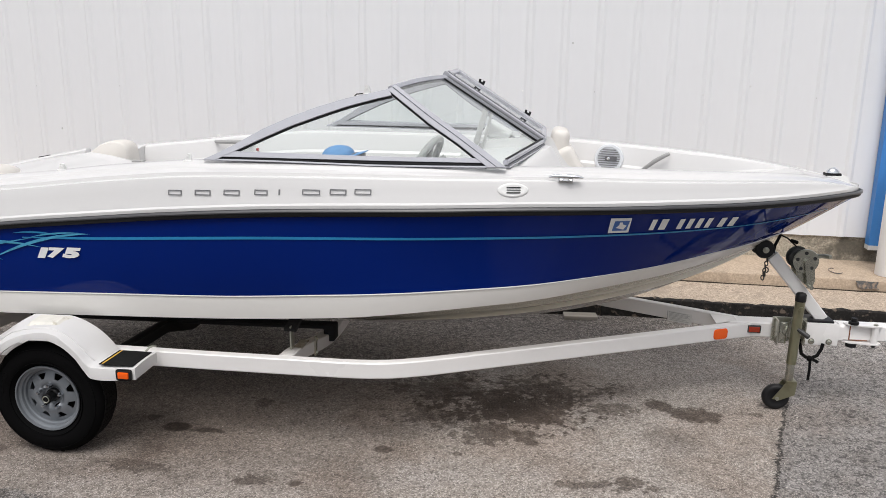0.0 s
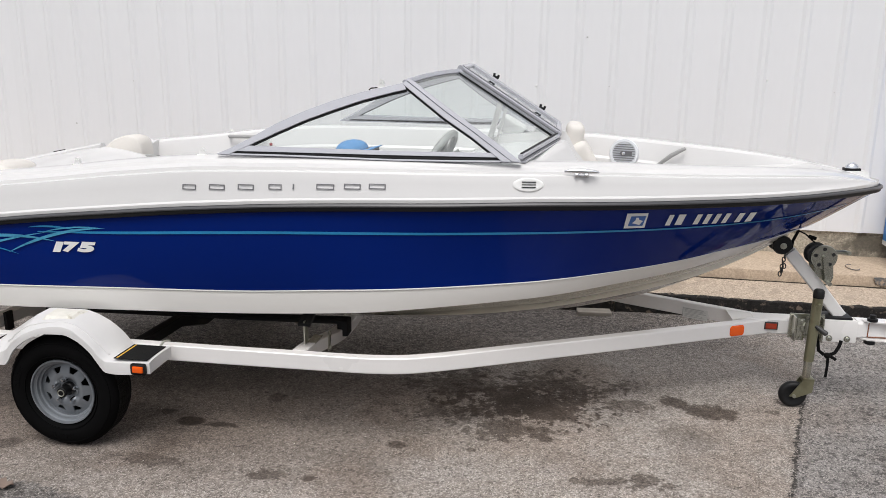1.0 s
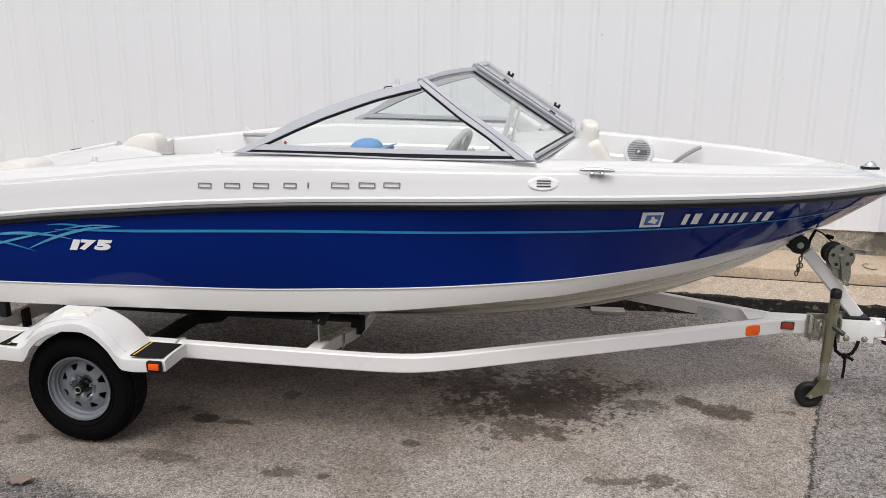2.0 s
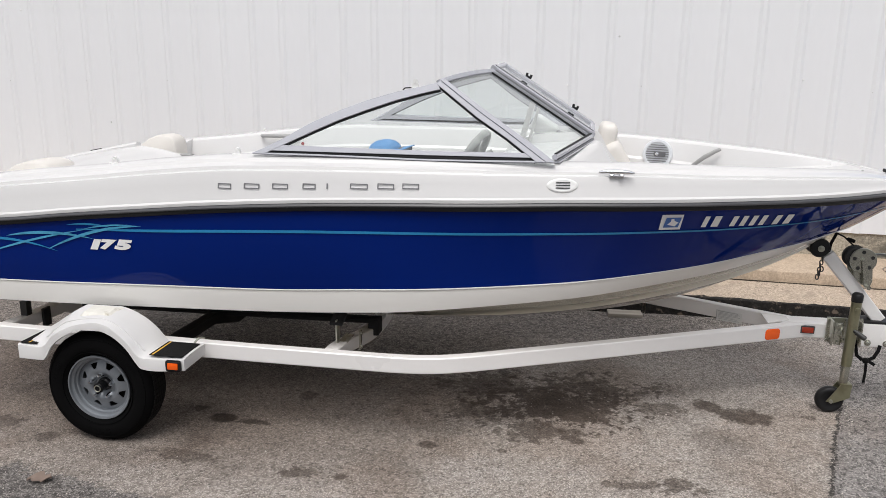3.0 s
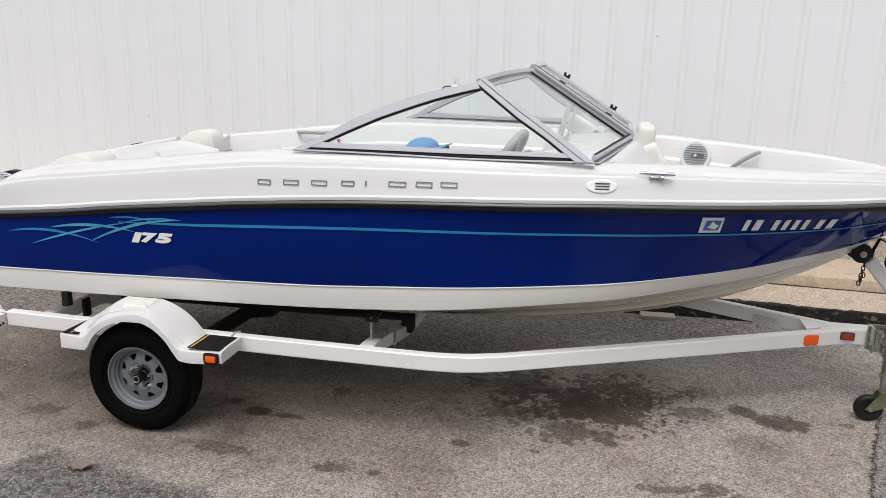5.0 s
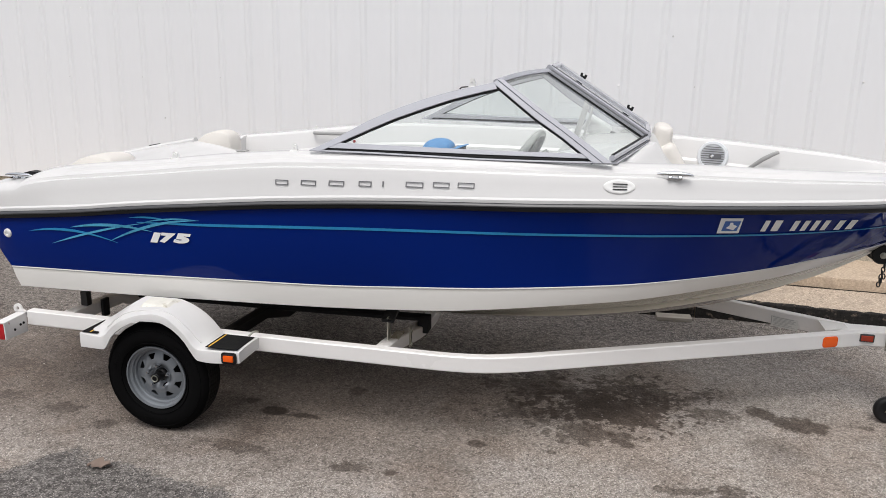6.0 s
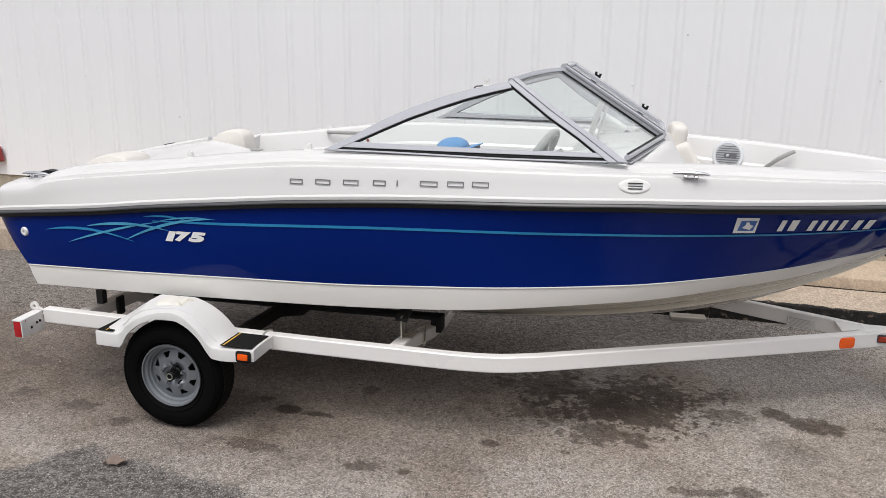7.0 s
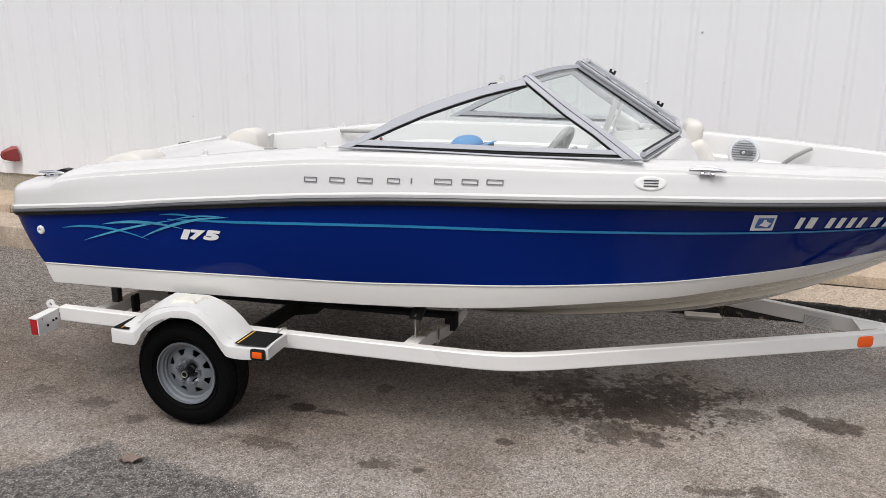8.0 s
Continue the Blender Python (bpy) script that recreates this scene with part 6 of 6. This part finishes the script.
for s in (-1, 1):
    # trailing arm and stub to the wheel
    b = bmesh.new()
    bar(b, [Vector((-1.10, s * 0.985, 0.495)), Vector((-1.20, s * 0.99, 0.45)), Vector((-1.308, s * 0.99, 0.382))], 0.035, 0.055, bevel=0.006)
    rod(b, (-1.308, s * 0.975, 0.380), (-1.308, s * 1.06, 0.380), 0.032)
    part("axle_arm", b, "axle_black", trailer, "black trailing arm")
    b = bmesh.new()
    bar(b, [Vector((x, s * 0.25, hull_under(x, 0.25) - 0.026)) for x in (-2.02, -1.6, -0.8, -0.4, -0.165)], 0.085, 0.022, bevel=0.006)
    z = hull_under(-0.19, 0.25)
    box(b, (-0.222, s * 0.25 - 0.046, z - 0.108), (-0.160, s * 0.25 + 0.046, z - 0.016), 0.008)
    part("bunk", b, "carpet", trailer, "black carpeted bunk")
    for x, w in ((-0.232, 0.032),):
        b = bmesh.new()
        box(b, (x - w, s * 0.78 - 0.05, hull_under(x, 0.78) - 0.028), (x + w, s * 0.78 + 0.05, hull_under(x, 0.78) - 0.010), 0.005, 2, Euler((s * -0.28, 0, 0)).to_matrix().to_4x4())
        part("hull_pad", b, "carpet", trailer, "black carpeted hull pad")
    b = bmesh.new()
    box(b, (-1.992, s * 0.62 - 0.028, 0.455), (-1.975, s * 0.62 + 0.028, 0.560), 0.003)
    part("bracket_block", b, "carpet", trailer, "black block on the rear cross member")
    b = bmesh.new()
    box(b, (-2.045, s * 0.72 - 0.020, 0.540), (-2.005, s * 0.72 + 0.020, hull_under(-2.025, 0.72) - 0.004), 0.003)
    part("bunk_bracket", b, "steel_dark", trailer, "dark upright bunk bracket")
    b = bmesh.new()
    box(b, (-0.236, s * 0.80 - 0.026, 0.535), (-0.228, s * 0.80 + 0.026, 0.675), 0.002)
    box(b, (-0.236, s * 0.72 - 0.06, 0.545), (-0.190, s * 0.72 + 0.06, 0.552), 0.002)
    part("bunk_bracket", b, "zinc", trailer, "plated upright bunk bracket")
    b = bmesh.new()
    box(b, (-0.190, s * 0.56 - 0.016, 0.432), (-0.182, s * 0.56 + 0.016, 0.535), 0.002)
    clamp_ob = part("bracket_clamp", b, "zinc", trailer, "plated clamp on the cross member")
    for z in (0.447, 0.520):
        b = bmesh.new()
        lathe(b, (-0.182, s * 0.56, z), (1, 0, 0), [(0, 0.009), (0.006, 0.008), (0.007, 0.004)], 6)
        part("bolt", b, "zinc", clamp_ob)

# rear light bracket, its red lamp and the tie-down eye, on both sides
for s in (-1, 1):
    b = bmesh.new()
    # plate from the rail's end out to the lamp, with a folded top
    prism(b, [Vector((-2.392, s * 0.778, 0.486)), Vector((-2.347, s * 0.985, 0.497)), Vector((-2.345, s * 0.985, 0.400)), Vector((-2.388, s * 0.778, 0.378))], (0.006, 0, 0))
    prism(b, [Vector((-2.440, s * 0.778, 0.488)), Vector((-2.398, s * 0.988, 0.498)), Vector((-2.341, s * 0.988, 0.498)), Vector((-2.386, s * 0.778, 0.487))], (0, 0, -0.006))
    PLACE[0] = spread_from_eye(s, 0.945)
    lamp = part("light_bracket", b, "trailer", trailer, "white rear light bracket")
    b = bmesh.new()
    box(b, (-2.394, s * 0.962 - 0.024, 0.400), (-2.349, s * 0.962 + 0.024, 0.491), 0.006)
    part("tail_lamp", b, "red_lens", lamp, "red rear lamp")
    for y, z in ((0.815, 0.440), (0.845, 0.440), (0.90, 0.430)):
        b = bmesh.new()
        lathe(b, (-2.384 + 0.20 * (y - 0.778), s * y, z), (1, 0, 0), [(0, 0.008), (0.006, 0.007)], 8)
        part("bolt", b, "hub", lamp)
    b = bmesh.new()
    c0 = Vector((-2.440, s * 0.77, 0.506))
    tab = []
    for k in range(24):
        a = 2 * math.pi * k / 24
        u = Vector((math.cos(a), 0, math.sin(a)))
        o = c0 + u * 0.027 + (Vector((0.035, 0, -0.012)) if -0.2 > u.z and u.x > 0.0 else Vector())
        w = Vector((0, s * 0.005, 0))
        tab.append([o + w, o - w, c0 + u * 0.011 - w, c0 + u * 0.011 + w])
    loft(b, tab + [tab[0]], caps=False)
    box(b, (-2.455, s * 0.77 - 0.005, 0.462), (-2.37, s * 0.77 + 0.005, 0.488))
    part("tie_down_eye", b, "trailer", trailer, "white tie-down eye")
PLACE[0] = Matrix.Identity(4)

# fenders with grip steps
crease_z = curve([(-1.87, 0.503), (-1.735, 0.493), (-1.70, 0.510), (-1.662, 0.552), (-1.59, 0.598), (-1.487, 0.634), (-1.41, 0.645), (-1.345, 0.632), (-1.295, 0.598), (-1.235, 0.541), (-1.205, 0.500), (-1.17, 0.478), (-1.118, 0.478), (-0.945, 0.488)])
crown_z = curve([(-1.87, 0.496), (-1.83, 0.500), (-1.787, 0.536), (-1.703, 0.592), (-1.629, 0.638), (-1.585, 0.661), (-1.48, 0.662), (-1.40, 0.663), (-1.347, 0.651), (-1.265, 0.612), (-1.202, 0.562), (-1.160, 0.514), (-1.135, 0.489), (-0.945, 0.490)])
arch_z = curve([(-1.87, 0.424), (-1.72, 0.421), (-1.70, 0.440), (-1.667, 0.495), (-1.576, 0.566), (-1.491, 0.597), (-1.392, 0.600), (-1.328, 0.578), (-1.253, 0.516), (-1.209, 0.452), (-1.179, 0.418), (-1.12, 0.412), (-0.945, 0.428)])


def fender(s):
    b = bmesh.new()
    y_out, y_in = s * 1.012, s * 0.797
    xs = [-1.853 + 0.908 * i / 74 for i in range(75)]
    rings = []
    for x in xs:
        zc, zi, za = crease_z(x), crown_z(x), min(arch_z(x), crease_z(x) - 0.022)
        r = 0.006
        rings.append([Vector((x, y_out - s * 0.014, za)), Vector((x, y_out, za + 0.002)), Vector((x, y_out, zc - r)), Vector((x, y_out - s * r * 0.3, zc - r * 0.3)), Vector((x, y_out - s * r, zc)),
                      Vector((x, y_out + (y_in - y_out) * 0.30, zc + (zi - zc) * 0.55 + 0.004)), Vector((x, y_out + (y_in - y_out) * 0.62, zc + (zi - zc) * 0.9 + 0.004)), Vector((x, y_in, zi))])
    loft(b, rings, closed=False)
    for r in (rings[0], rings[-1]):
        vs = [r[1], r[2], r[4], r[5], r[6], r[7], Vector((r[7].x, r[7].y, r[7].z - 0.055))]
        b.faces.new([b.verts.new(v) for v in vs])
    bmesh.ops.remove_doubles(b, verts=b.verts, dist=0.0005)
    fd = part("fender", b, "fender", trailer, "white rounded plastic fender", angle=26)
    # moulded welt along the outer shoulder
    b = bmesh.new()
    line = []
    for x in [-1.715 + 0.54 * i / 40 for i in range(41)]:
        zc, zi = crease_z(x), crown_z(x)
        line.append(Vector((x, y_out + (y_in - y_out) * 0.20, zc + (zi - zc) * 0.38 + 0.002)))
    tube(b, line, 0.0045, 8)
    part("welt", b, "fender", fd)
    # flat step pad let into the crown
    def skin(x, u):
        zc, zi = crease_z(x), crown_z(x)
        k = 0.55 * u / 0.30 if u < 0.30 else (0.55 + 0.35 * (u - 0.30) / 0.32 if u < 0.62 else 0.9 + 0.1 * (u - 0.62) / 0.38)
        return zc + (zi - zc) * k + 0.003
    b = bmesh.new()
    rows = []
    for i in range(9):
        x = -1.545 + 0.180 * i / 8
        ring = []
        for j in range(6):
            u = 0.27 + 0.68 * j / 5
            lift = -0.004 if i in (0, 8) or j in (0, 5) else 0.0
            ring.append(Vector((x, y_out + (y_in - y_out) * u, (skin(x, u) + lift) if lift else skin(-1.455, u) + 0.009)))
        rows.append(ring)
    loft(b, rows, closed=False)
    part("step_pad", b, "fender_pad", fd, "scuffed off-white step pad", angle=20)
    for x0, x1 in ((-1.135, -0.960), (-1.846, -1.752)):
        b = bmesh.new()
        z = 0.4935 if x0 > -1.5 else 0.5045
        box(b, (x0, min(s * 1.004, s * 0.815), z), (x1, max(s * 1.004, s * 0.815), z + 0.004), 0.0015)
        mat = part("grip_mat", b, "tread", fd, "black grip mat")
        b = bmesh.new()
        yx = x0 + 0.018 if x0 > -1.5 else x0 + 0.05
        box(b, (yx - 0.004, min(s * 1.0, s * 0.82), z + 0.0042), (yx + 0.004, max(s * 1.0, s * 0.82), z + 0.0054))
        part("stripe", b, "yellow", fd, "worn yellow stripe")
    b = bmesh.new()
    ym = s * 1.018
    box(b, (-1.035, min(ym, ym + s * 0.012), 0.428), (-0.957, max(ym, ym + s * 0.012), 0.484), 0.012, 3)
    lamp = part("side_lamp", b, "rub_black", fd, "amber side lamp in a black surround")
    b = bmesh.new()
    box(b, (-1.023, min(ym + s * 0.008, ym + s * 0.020), 0.440), (-0.969, max(ym + s * 0.008, ym + s * 0.020), 0.472), 0.005, 2)
    part("lens", b, "amber", fd, "amber lens")
    b = bmesh.new()
    tube(b, [(-1.000, s * 0.80, 0.492), (-0.985, s * 0.79, 0.512), (-0.975, s * 0.77, 0.512), (-0.97, s * 0.755, 0.505)], 0.006)
    part("wire", b, "zinc", fd)


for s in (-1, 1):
    PLACE[0] = spread_from_eye(s, 0.935)
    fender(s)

# wheels
def wheel(s):
    c = Vector((HUB.x, s * 0.885, HUB.z))
    ax = Vector((0, s, 0))
    R = 0.2955
    b = bmesh.new()
    prof = [(-0.060, 0.172), (-0.080, 0.190), (-0.092, 0.232), (-0.086, 0.270), (-0.070, R - 0.005), (-0.03, R), (0.03, R), (0.062, R - 0.005), (0.078, R - 0.017), (0.087, 0.262), (0.092, 0.232), (0.088, 0.205), (0.076, 0.186), (0.060, 0.172)]
    lathe(b, c, ax, prof, 64, hollow=True)
    w = tyre = part("wheel", b, "tyre", trailer, "black tyre on a grey spoked wheel", angle=30)
    # raised sidewall rings and unreadable blocks of lettering
    b = bmesh.new()
    for rr in (0.196, 0.266):
        rings = [[c + ax * (0.0872 + dy) + Vector((math.cos(a), 0, math.sin(a))) * (rr + dr) for dy, dr in ((-0.004, -0.0015), (0.002, -0.0012), (0.002, 0.0012), (-0.004, 0.0015))] for a in (2 * math.pi * i / 64 for i in range(64))]
        loft(b, rings + [rings[0]], caps=False)
    part("sidewall_ring", b, "tyre", tyre)
    for start, count in ((0.5, 7), (2.6, 6), (4.4, 7)):
        for i in range(count):
            a = start + i * 0.085
            b = bmesh.new()
            u, v = Vector((math.cos(a), 0, math.sin(a))), Vector((-math.sin(a), 0, math.cos(a)))
            o = c + ax * 0.0912 + u * 0.234
            prism(b, [o + u * du + v * dv for du, dv in ((-0.011, -0.006), (0.011, -0.006), (0.011, 0.006), (-0.011, 0.006))], ax * 0.0018)
            part("letter_block", b, "tyre", tyre)
    # tread grooves as raised ribs with cross cuts
    b = bmesh.new()
    for y0 in (-0.040, -0.020, 0.0, 0.020, 0.040):
        for i in range(72):
            a0, a1 = 2 * math.pi * (i + 0.08) / 72, 2 * math.pi * (i + 0.92) / 72
            q = [c + ax * (y0 + dy + 0.003 * (i % 2)) + Vector((math.cos(a), 0, math.sin(a))) * (R + dr) for a, dy, dr in ((a0, -0.009, 0), (a1, -0.009, 0), (a1, 0.009, 0), (a0, 0.009, 0))]
            t = [c + ax * (y0 + dy + 0.003 * (i % 2)) + Vector((math.cos(a), 0, math.sin(a))) * (R + 0.0040) for a, dy in ((a0, -0.008), (a1, -0.008), (a1, 0.008), (a0, 0.008))]
            qv, tv = [b.verts.new(p) for p in q], [b.verts.new(p) for p in t]
            b.faces.new(tv)
            for k in range(4):
                b.faces.new((qv[k], qv[(k + 1) % 4], tv[(k + 1) % 4], tv[k]))
    part("tread", b, "tyre_tread", tyre, kind="stuff")
    # rim barrel and spoked disc with eight windows
    b = bmesh.new()
    lathe(b, c, ax, [(-0.075, 0.1674), (-0.066, 0.1739), (-0.05, 0.158), (0.030, 0.150), (0.050, 0.158), (0.060, 0.1693), (0.070, 0.1739), (0.077, 0.172), (0.076, 0.1655), (0.062, 0.1640), (0.058, 0.1585), (0.056, 0.1515), (0.042, 0.1490), (0.038, 0.1420), (0.020, 0.1405), (-0.06, 0.1395), (-0.07, 0.1535)], 56, hollow=True)
    rim = part("rim", b, "rim", w, "grey painted steel rim", angle=35)
    b = bmesh.new()
    def dish(r):
        return 0.022 + 0.022 * math.exp(-((r - 0.085) / 0.035) ** 2) - 0.012 * (r < 0.05)
    radii = [0.030, 0.048, 0.066, 0.080, 0.094, 0.123, 0.1415]
    grid = []
    seg = 64
    for r in radii:
        grid.append([c + ax * dish(r) + Vector((math.cos(a), 0, math.sin(a))) * r for a in (2 * math.pi * i / seg for i in range(seg))])
    rows = [[b.verts.new(p) for p in g] for g in grid]
    for i in range(len(radii) - 1):
        for j in range(seg):
            ph = j % 8
            if i == 4 and ph in (2, 3, 4, 5):
                continue
            b.faces.new((rows[i][j], rows[i][(j + 1) % seg], rows[i + 1][(j + 1) % seg], rows[i + 1][j]))
    # narrow the windows toward the hub
    for j in range(seg):
        ph = j % 8
        if ph in (2, 6):
            mid = rows[4][(j // 8) * 8 + 4].co
            rows[4][j].co = rows[4][j].co.lerp(mid, 0.55)
        if ph in (3, 5):
            mid = rows[4][(j // 8) * 8 + 4].co
            rows[4][j].co = rows[4][j].co.lerp(mid, 0.4)
    r = bmesh.ops.extrude_face_region(b, geom=b.faces[:])
    for g in r["geom"]:
        if isinstance(g, bmesh.types.BMVert):
            g.co -= ax * 0.006
    part("spoke_disc", b, "rim", w, "grey eight-window wheel disc", angle=30)
    b = bmesh.new()
    rod(b, c + ax * -0.05, c + ax * -0.03, 0.139, seg=40)
    part("brake_backing", b, "hub", w, "dark hub backing")
    b = bmesh.new()
    lathe(b, c, ax, [(0.0, 0.036), (0.030, 0.034), (0.036, 0.027), (0.066, 0.0245), (0.070, 0.0265), (0.080, 0.0255), (0.085, 0.020), (0.0855, 0.013), (0.083, 0.012), (0.083, 0.003)], 28)
    part("hub_cap", b, "hub", w, "greasy black hub cap")
    b = bmesh.new()
    lathe(b, c, ax, [(0.080, 0.0195), (0.0875, 0.0185), (0.0885, 0.016), (0.0870, 0.0135), (0.080, 0.013)], 24, hollow=True)
    part("cap_ring", b, "zinc", w, "bright rim of the hub cap")
    for k in range(5):
        a = 2 * math.pi * k / 5 + 0.3
        b = bmesh.new()
        o = c + ax * 0.034 + Vector((math.cos(a), 0, math.sin(a))) * 0.060
        lathe(b, o, ax, [(-0.01, 0.012), (0.020, 0.0115), (0.028, 0.008), (0.034, 0.005)], 6)
        part("lug_nut", b, "chrome", w, "chromed lug nut")


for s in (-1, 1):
    PLACE[0] = spread_from_eye(s, 0.935)
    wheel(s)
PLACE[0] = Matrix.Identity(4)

# ---- loose things ----
cap = thing("baseball_cap", (-0.045, -0.45, 1.466), "sky blue cloth cap lying on the helm seat back", "cap")
b = bmesh.new()
rings = []
for k in range(9):
    a = radians(90 * k / 8)
    rings.append([Vector((-0.075 + 0.085 * math.cos(a) * math.cos(t) + 0.012 * math.sin(a), -0.45 + 0.075 * math.cos(a) * math.sin(t), 1.466 + 0.062 * math.sin(a) ** 0.8)) for t in (2 * math.pi * i / 28 for i in range(28))])
loft(b, rings)
part("crown", b, "cap_blue", cap)
b = bmesh.new()
rr = []
for i in range(11):
    t = -1 + 2 * i / 10
    w = math.sqrt(max(0, 1 - t * t))
    rr.append([Vector((-0.005, -0.45 + 0.07 * t, 1.478 + 0.006 * w)), Vector((0.030 + 0.050 * w, -0.45 + 0.07 * t, 1.486 + 0.018 * w)), Vector((0.030 + 0.050 * w, -0.45 + 0.07 * t, 1.482 + 0.018 * w)), Vector((-0.005, -0.45 + 0.07 * t, 1.472))])
loft(b, rr)
part("brim", b, "cap_blue", cap)
b = bmesh.new()
box(b, (0.004, -0.50, 1.466), (0.058, -0.40, 1.490), 0.008)
part("strap", b, "cap_grey", cap, "grey strap")

# board set on the ground in place of a trailer part beyond the keel
for (x, y, w, d, h, turn) in ((1.291, 1.37, 0.25, 0.11, 0.030, 4),):
    b = bmesh.new()
    z = ground_z(x, y)
    box(b, (x - w / 2, y - d / 2, z), (x + w / 2, y + d / 2, z + h), 0.004, 2, Euler((0, 0, radians(turn))).to_matrix().to_4x4())
    part("board", b, "wood_grey", None, "grey board on the asphalt in place of a trailer part", category="board", at=(x, y, z))

# dry leaf
b = bmesh.new()
lx, ly = -1.362, -1.576
lz = ground_z(lx, ly)
up, low = [], []
for i in range(13):
    t = i / 12
    w = 0.032 * math.sin(math.pi * t) ** 0.7 * (1 + 0.35 * math.sin(t * 19))
    cx, cy, cz = lx - 0.055 + 0.11 * t, ly + 0.02 * math.sin(2 * t), lz + 0.006 + 0.014 * math.sin(5 * t) ** 2
    up.append([Vector((cx, cy + w, cz + 0.012)), Vector((cx, cy, cz)), Vector((cx, cy - w, cz + 0.008)), Vector((cx, cy - w, cz + 0.0068)), Vector((cx, cy, cz - 0.0012)), Vector((cx, cy + w, cz + 0.0108))])
loft(b, up)
part("fallen_leaf", b, "leaf", None, "curled dry brown leaf lying on the asphalt", category="leaf", at=(lx, ly, lz))

# loose grit on the paving, thickest along the joint and at the road's edge
rng = np.random.default_rng(11)
verts, faces = [], []
for k in range(4200):
    if k < 1100:
        gy0 = rng.uniform(-2.4, 0.9)
        gx0 = 2.383 + 0.334 * gy0 + rng.normal(0.03, 0.06)
    elif k < 2300:
        gx0 = rng.uniform(-3.2, 1.2)
        gy0 = -1.80 - 0.17 * gx0 + rng.normal(0.0, 0.18)
    else:
        gx0, gy0 = rng.uniform(-3.6, 3.6), rng.uniform(-2.5, 1.0)
    r = rng.uniform(0.0016, 0.0042) * (1.5 if k % 23 == 0 else 1.0)
    gz0, o = ground_z(gx0, gy0) + r * 0.35, len(verts)
    d = rng.uniform(0.7, 1.2, 6) * r
    verts += [(gx0 + d[0], gy0, gz0), (gx0, gy0 + d[1], gz0), (gx0 - d[2], gy0, gz0), (gx0, gy0 - d[3], gz0), (gx0, gy0, gz0 + d[4] * 0.8), (gx0, gy0, gz0 - d[5])]
    faces += [(o, o + 1, o + 4), (o + 1, o + 2, o + 4), (o + 2, o + 3, o + 4), (o + 3, o, o + 4), (o + 1, o, o + 5), (o + 2, o + 1, o + 5), (o + 3, o + 2, o + 5), (o, o + 3, o + 5)]
me = bpy.data.meshes.new("loose_grit")
me.from_pydata(verts, [], faces)
me.materials.append(M["grit_stone"])
tagged(new("loose_grit", me), "loose grey and tan grit scattered on the asphalt", "grit", kind="stuff")

# blue downpipe on the wall with its open foot
pipe = thing("downpipe", at_wall(7.80, 0.07, 0.50), "blue painted square downpipe on the wall", "downpipe")
b = bmesh.new()
u0, u1, o0, o1 = 7.712, 7.905, 0.046, 0.135
prism(b, [at_wall(u0, o0, 0.53), at_wall(u1, o0, 0.53), at_wall(u1, o1, 0.53), at_wall(u0, o1, 0.53)], (0, 0, 4.0))
part("pipe", b, "blue_paint", pipe, angle=20)
b = bmesh.new()
for a in ((u0, o0, u1, o0 + 0.004), (u0, o1 - 0.004, u1, o1), (u0, o0 + 0.004, u0 + 0.004, o1 - 0.004), (u1 - 0.004, o0 + 0.004, u1, o1 - 0.004)):
    prism(b, [at_wall(a[0], a[1], 0.492), at_wall(a[2], a[1], 0.492), at_wall(a[2], a[3], 0.492), at_wall(a[0], a[3], 0.492)], (0, 0, 0.037))
part("pipe_foot", b, "plate", pipe, "bare grey metal pipe foot")

# white bollard on the walk
c0 = at_wall(7.79, 0.40, 0.356)
b = bmesh.new()
lathe(b, c0, (0, 0, 1), [(0, 0.096), (0.01, 0.096), (0.95, 0.096), (0.985, 0.080), (1.0, 0.04), (1.003, 0.004)], 28)
part("bollard", b, "bollard", None, "white painted steel bollard standing on the walk", category="bollard", at=c0)

# red plastic cap on the wall
c0 = at_wall(-2.015, 0.045, 0.80)
nose = (TOWARD * 0.75 - ALONG * 0.65 - Vector((0, 0, 0.12))).normalized()
alarm = thing("alarm_horn", c0, "faded red plastic horn fixed to the wall", "alarm horn")
b = bmesh.new()
rings = []
for d, w, h in ((-0.03, 0.078, 0.082), (0.02, 0.078, 0.080), (0.08, 0.062, 0.062), (0.125, 0.046, 0.045), (0.14, 0.030, 0.030)):
    m = c0 + nose * d
    sx = nose.cross(Vector((0, 0, 1))).normalized()
    sz = sx.cross(nose).normalized()
    rings.append([m + sx * w * a + sz * h * c for a, c in ((-1, -0.75), (-0.75, -1), (0.75, -1), (1, -0.75), (1, 0.75), (0.75, 1), (-0.75, 1), (-1, 0.75))])
loft(b, rings)
part("horn_body", b, "red_rubber", alarm)
b = bmesh.new()
lathe(b, c0 + nose * 0.131, nose, [(0, 0.026), (0.014, 0.024), (0.016, 0.016)], 14)
part("horn_mouth", b, "hub", alarm, "dark horn mouth")
b = bmesh.new()
tube(b, [c0 + nose * 0.18, c0 + nose * 0.16 - Vector((0, 0, 0.05)), c0 + nose * 0.10 - Vector((0, 0, 0.085)), c0 - Vector((0, 0, 0.09))], 0.003, 6)
part("cord", b, "white_plastic", alarm, "thin pale cord")
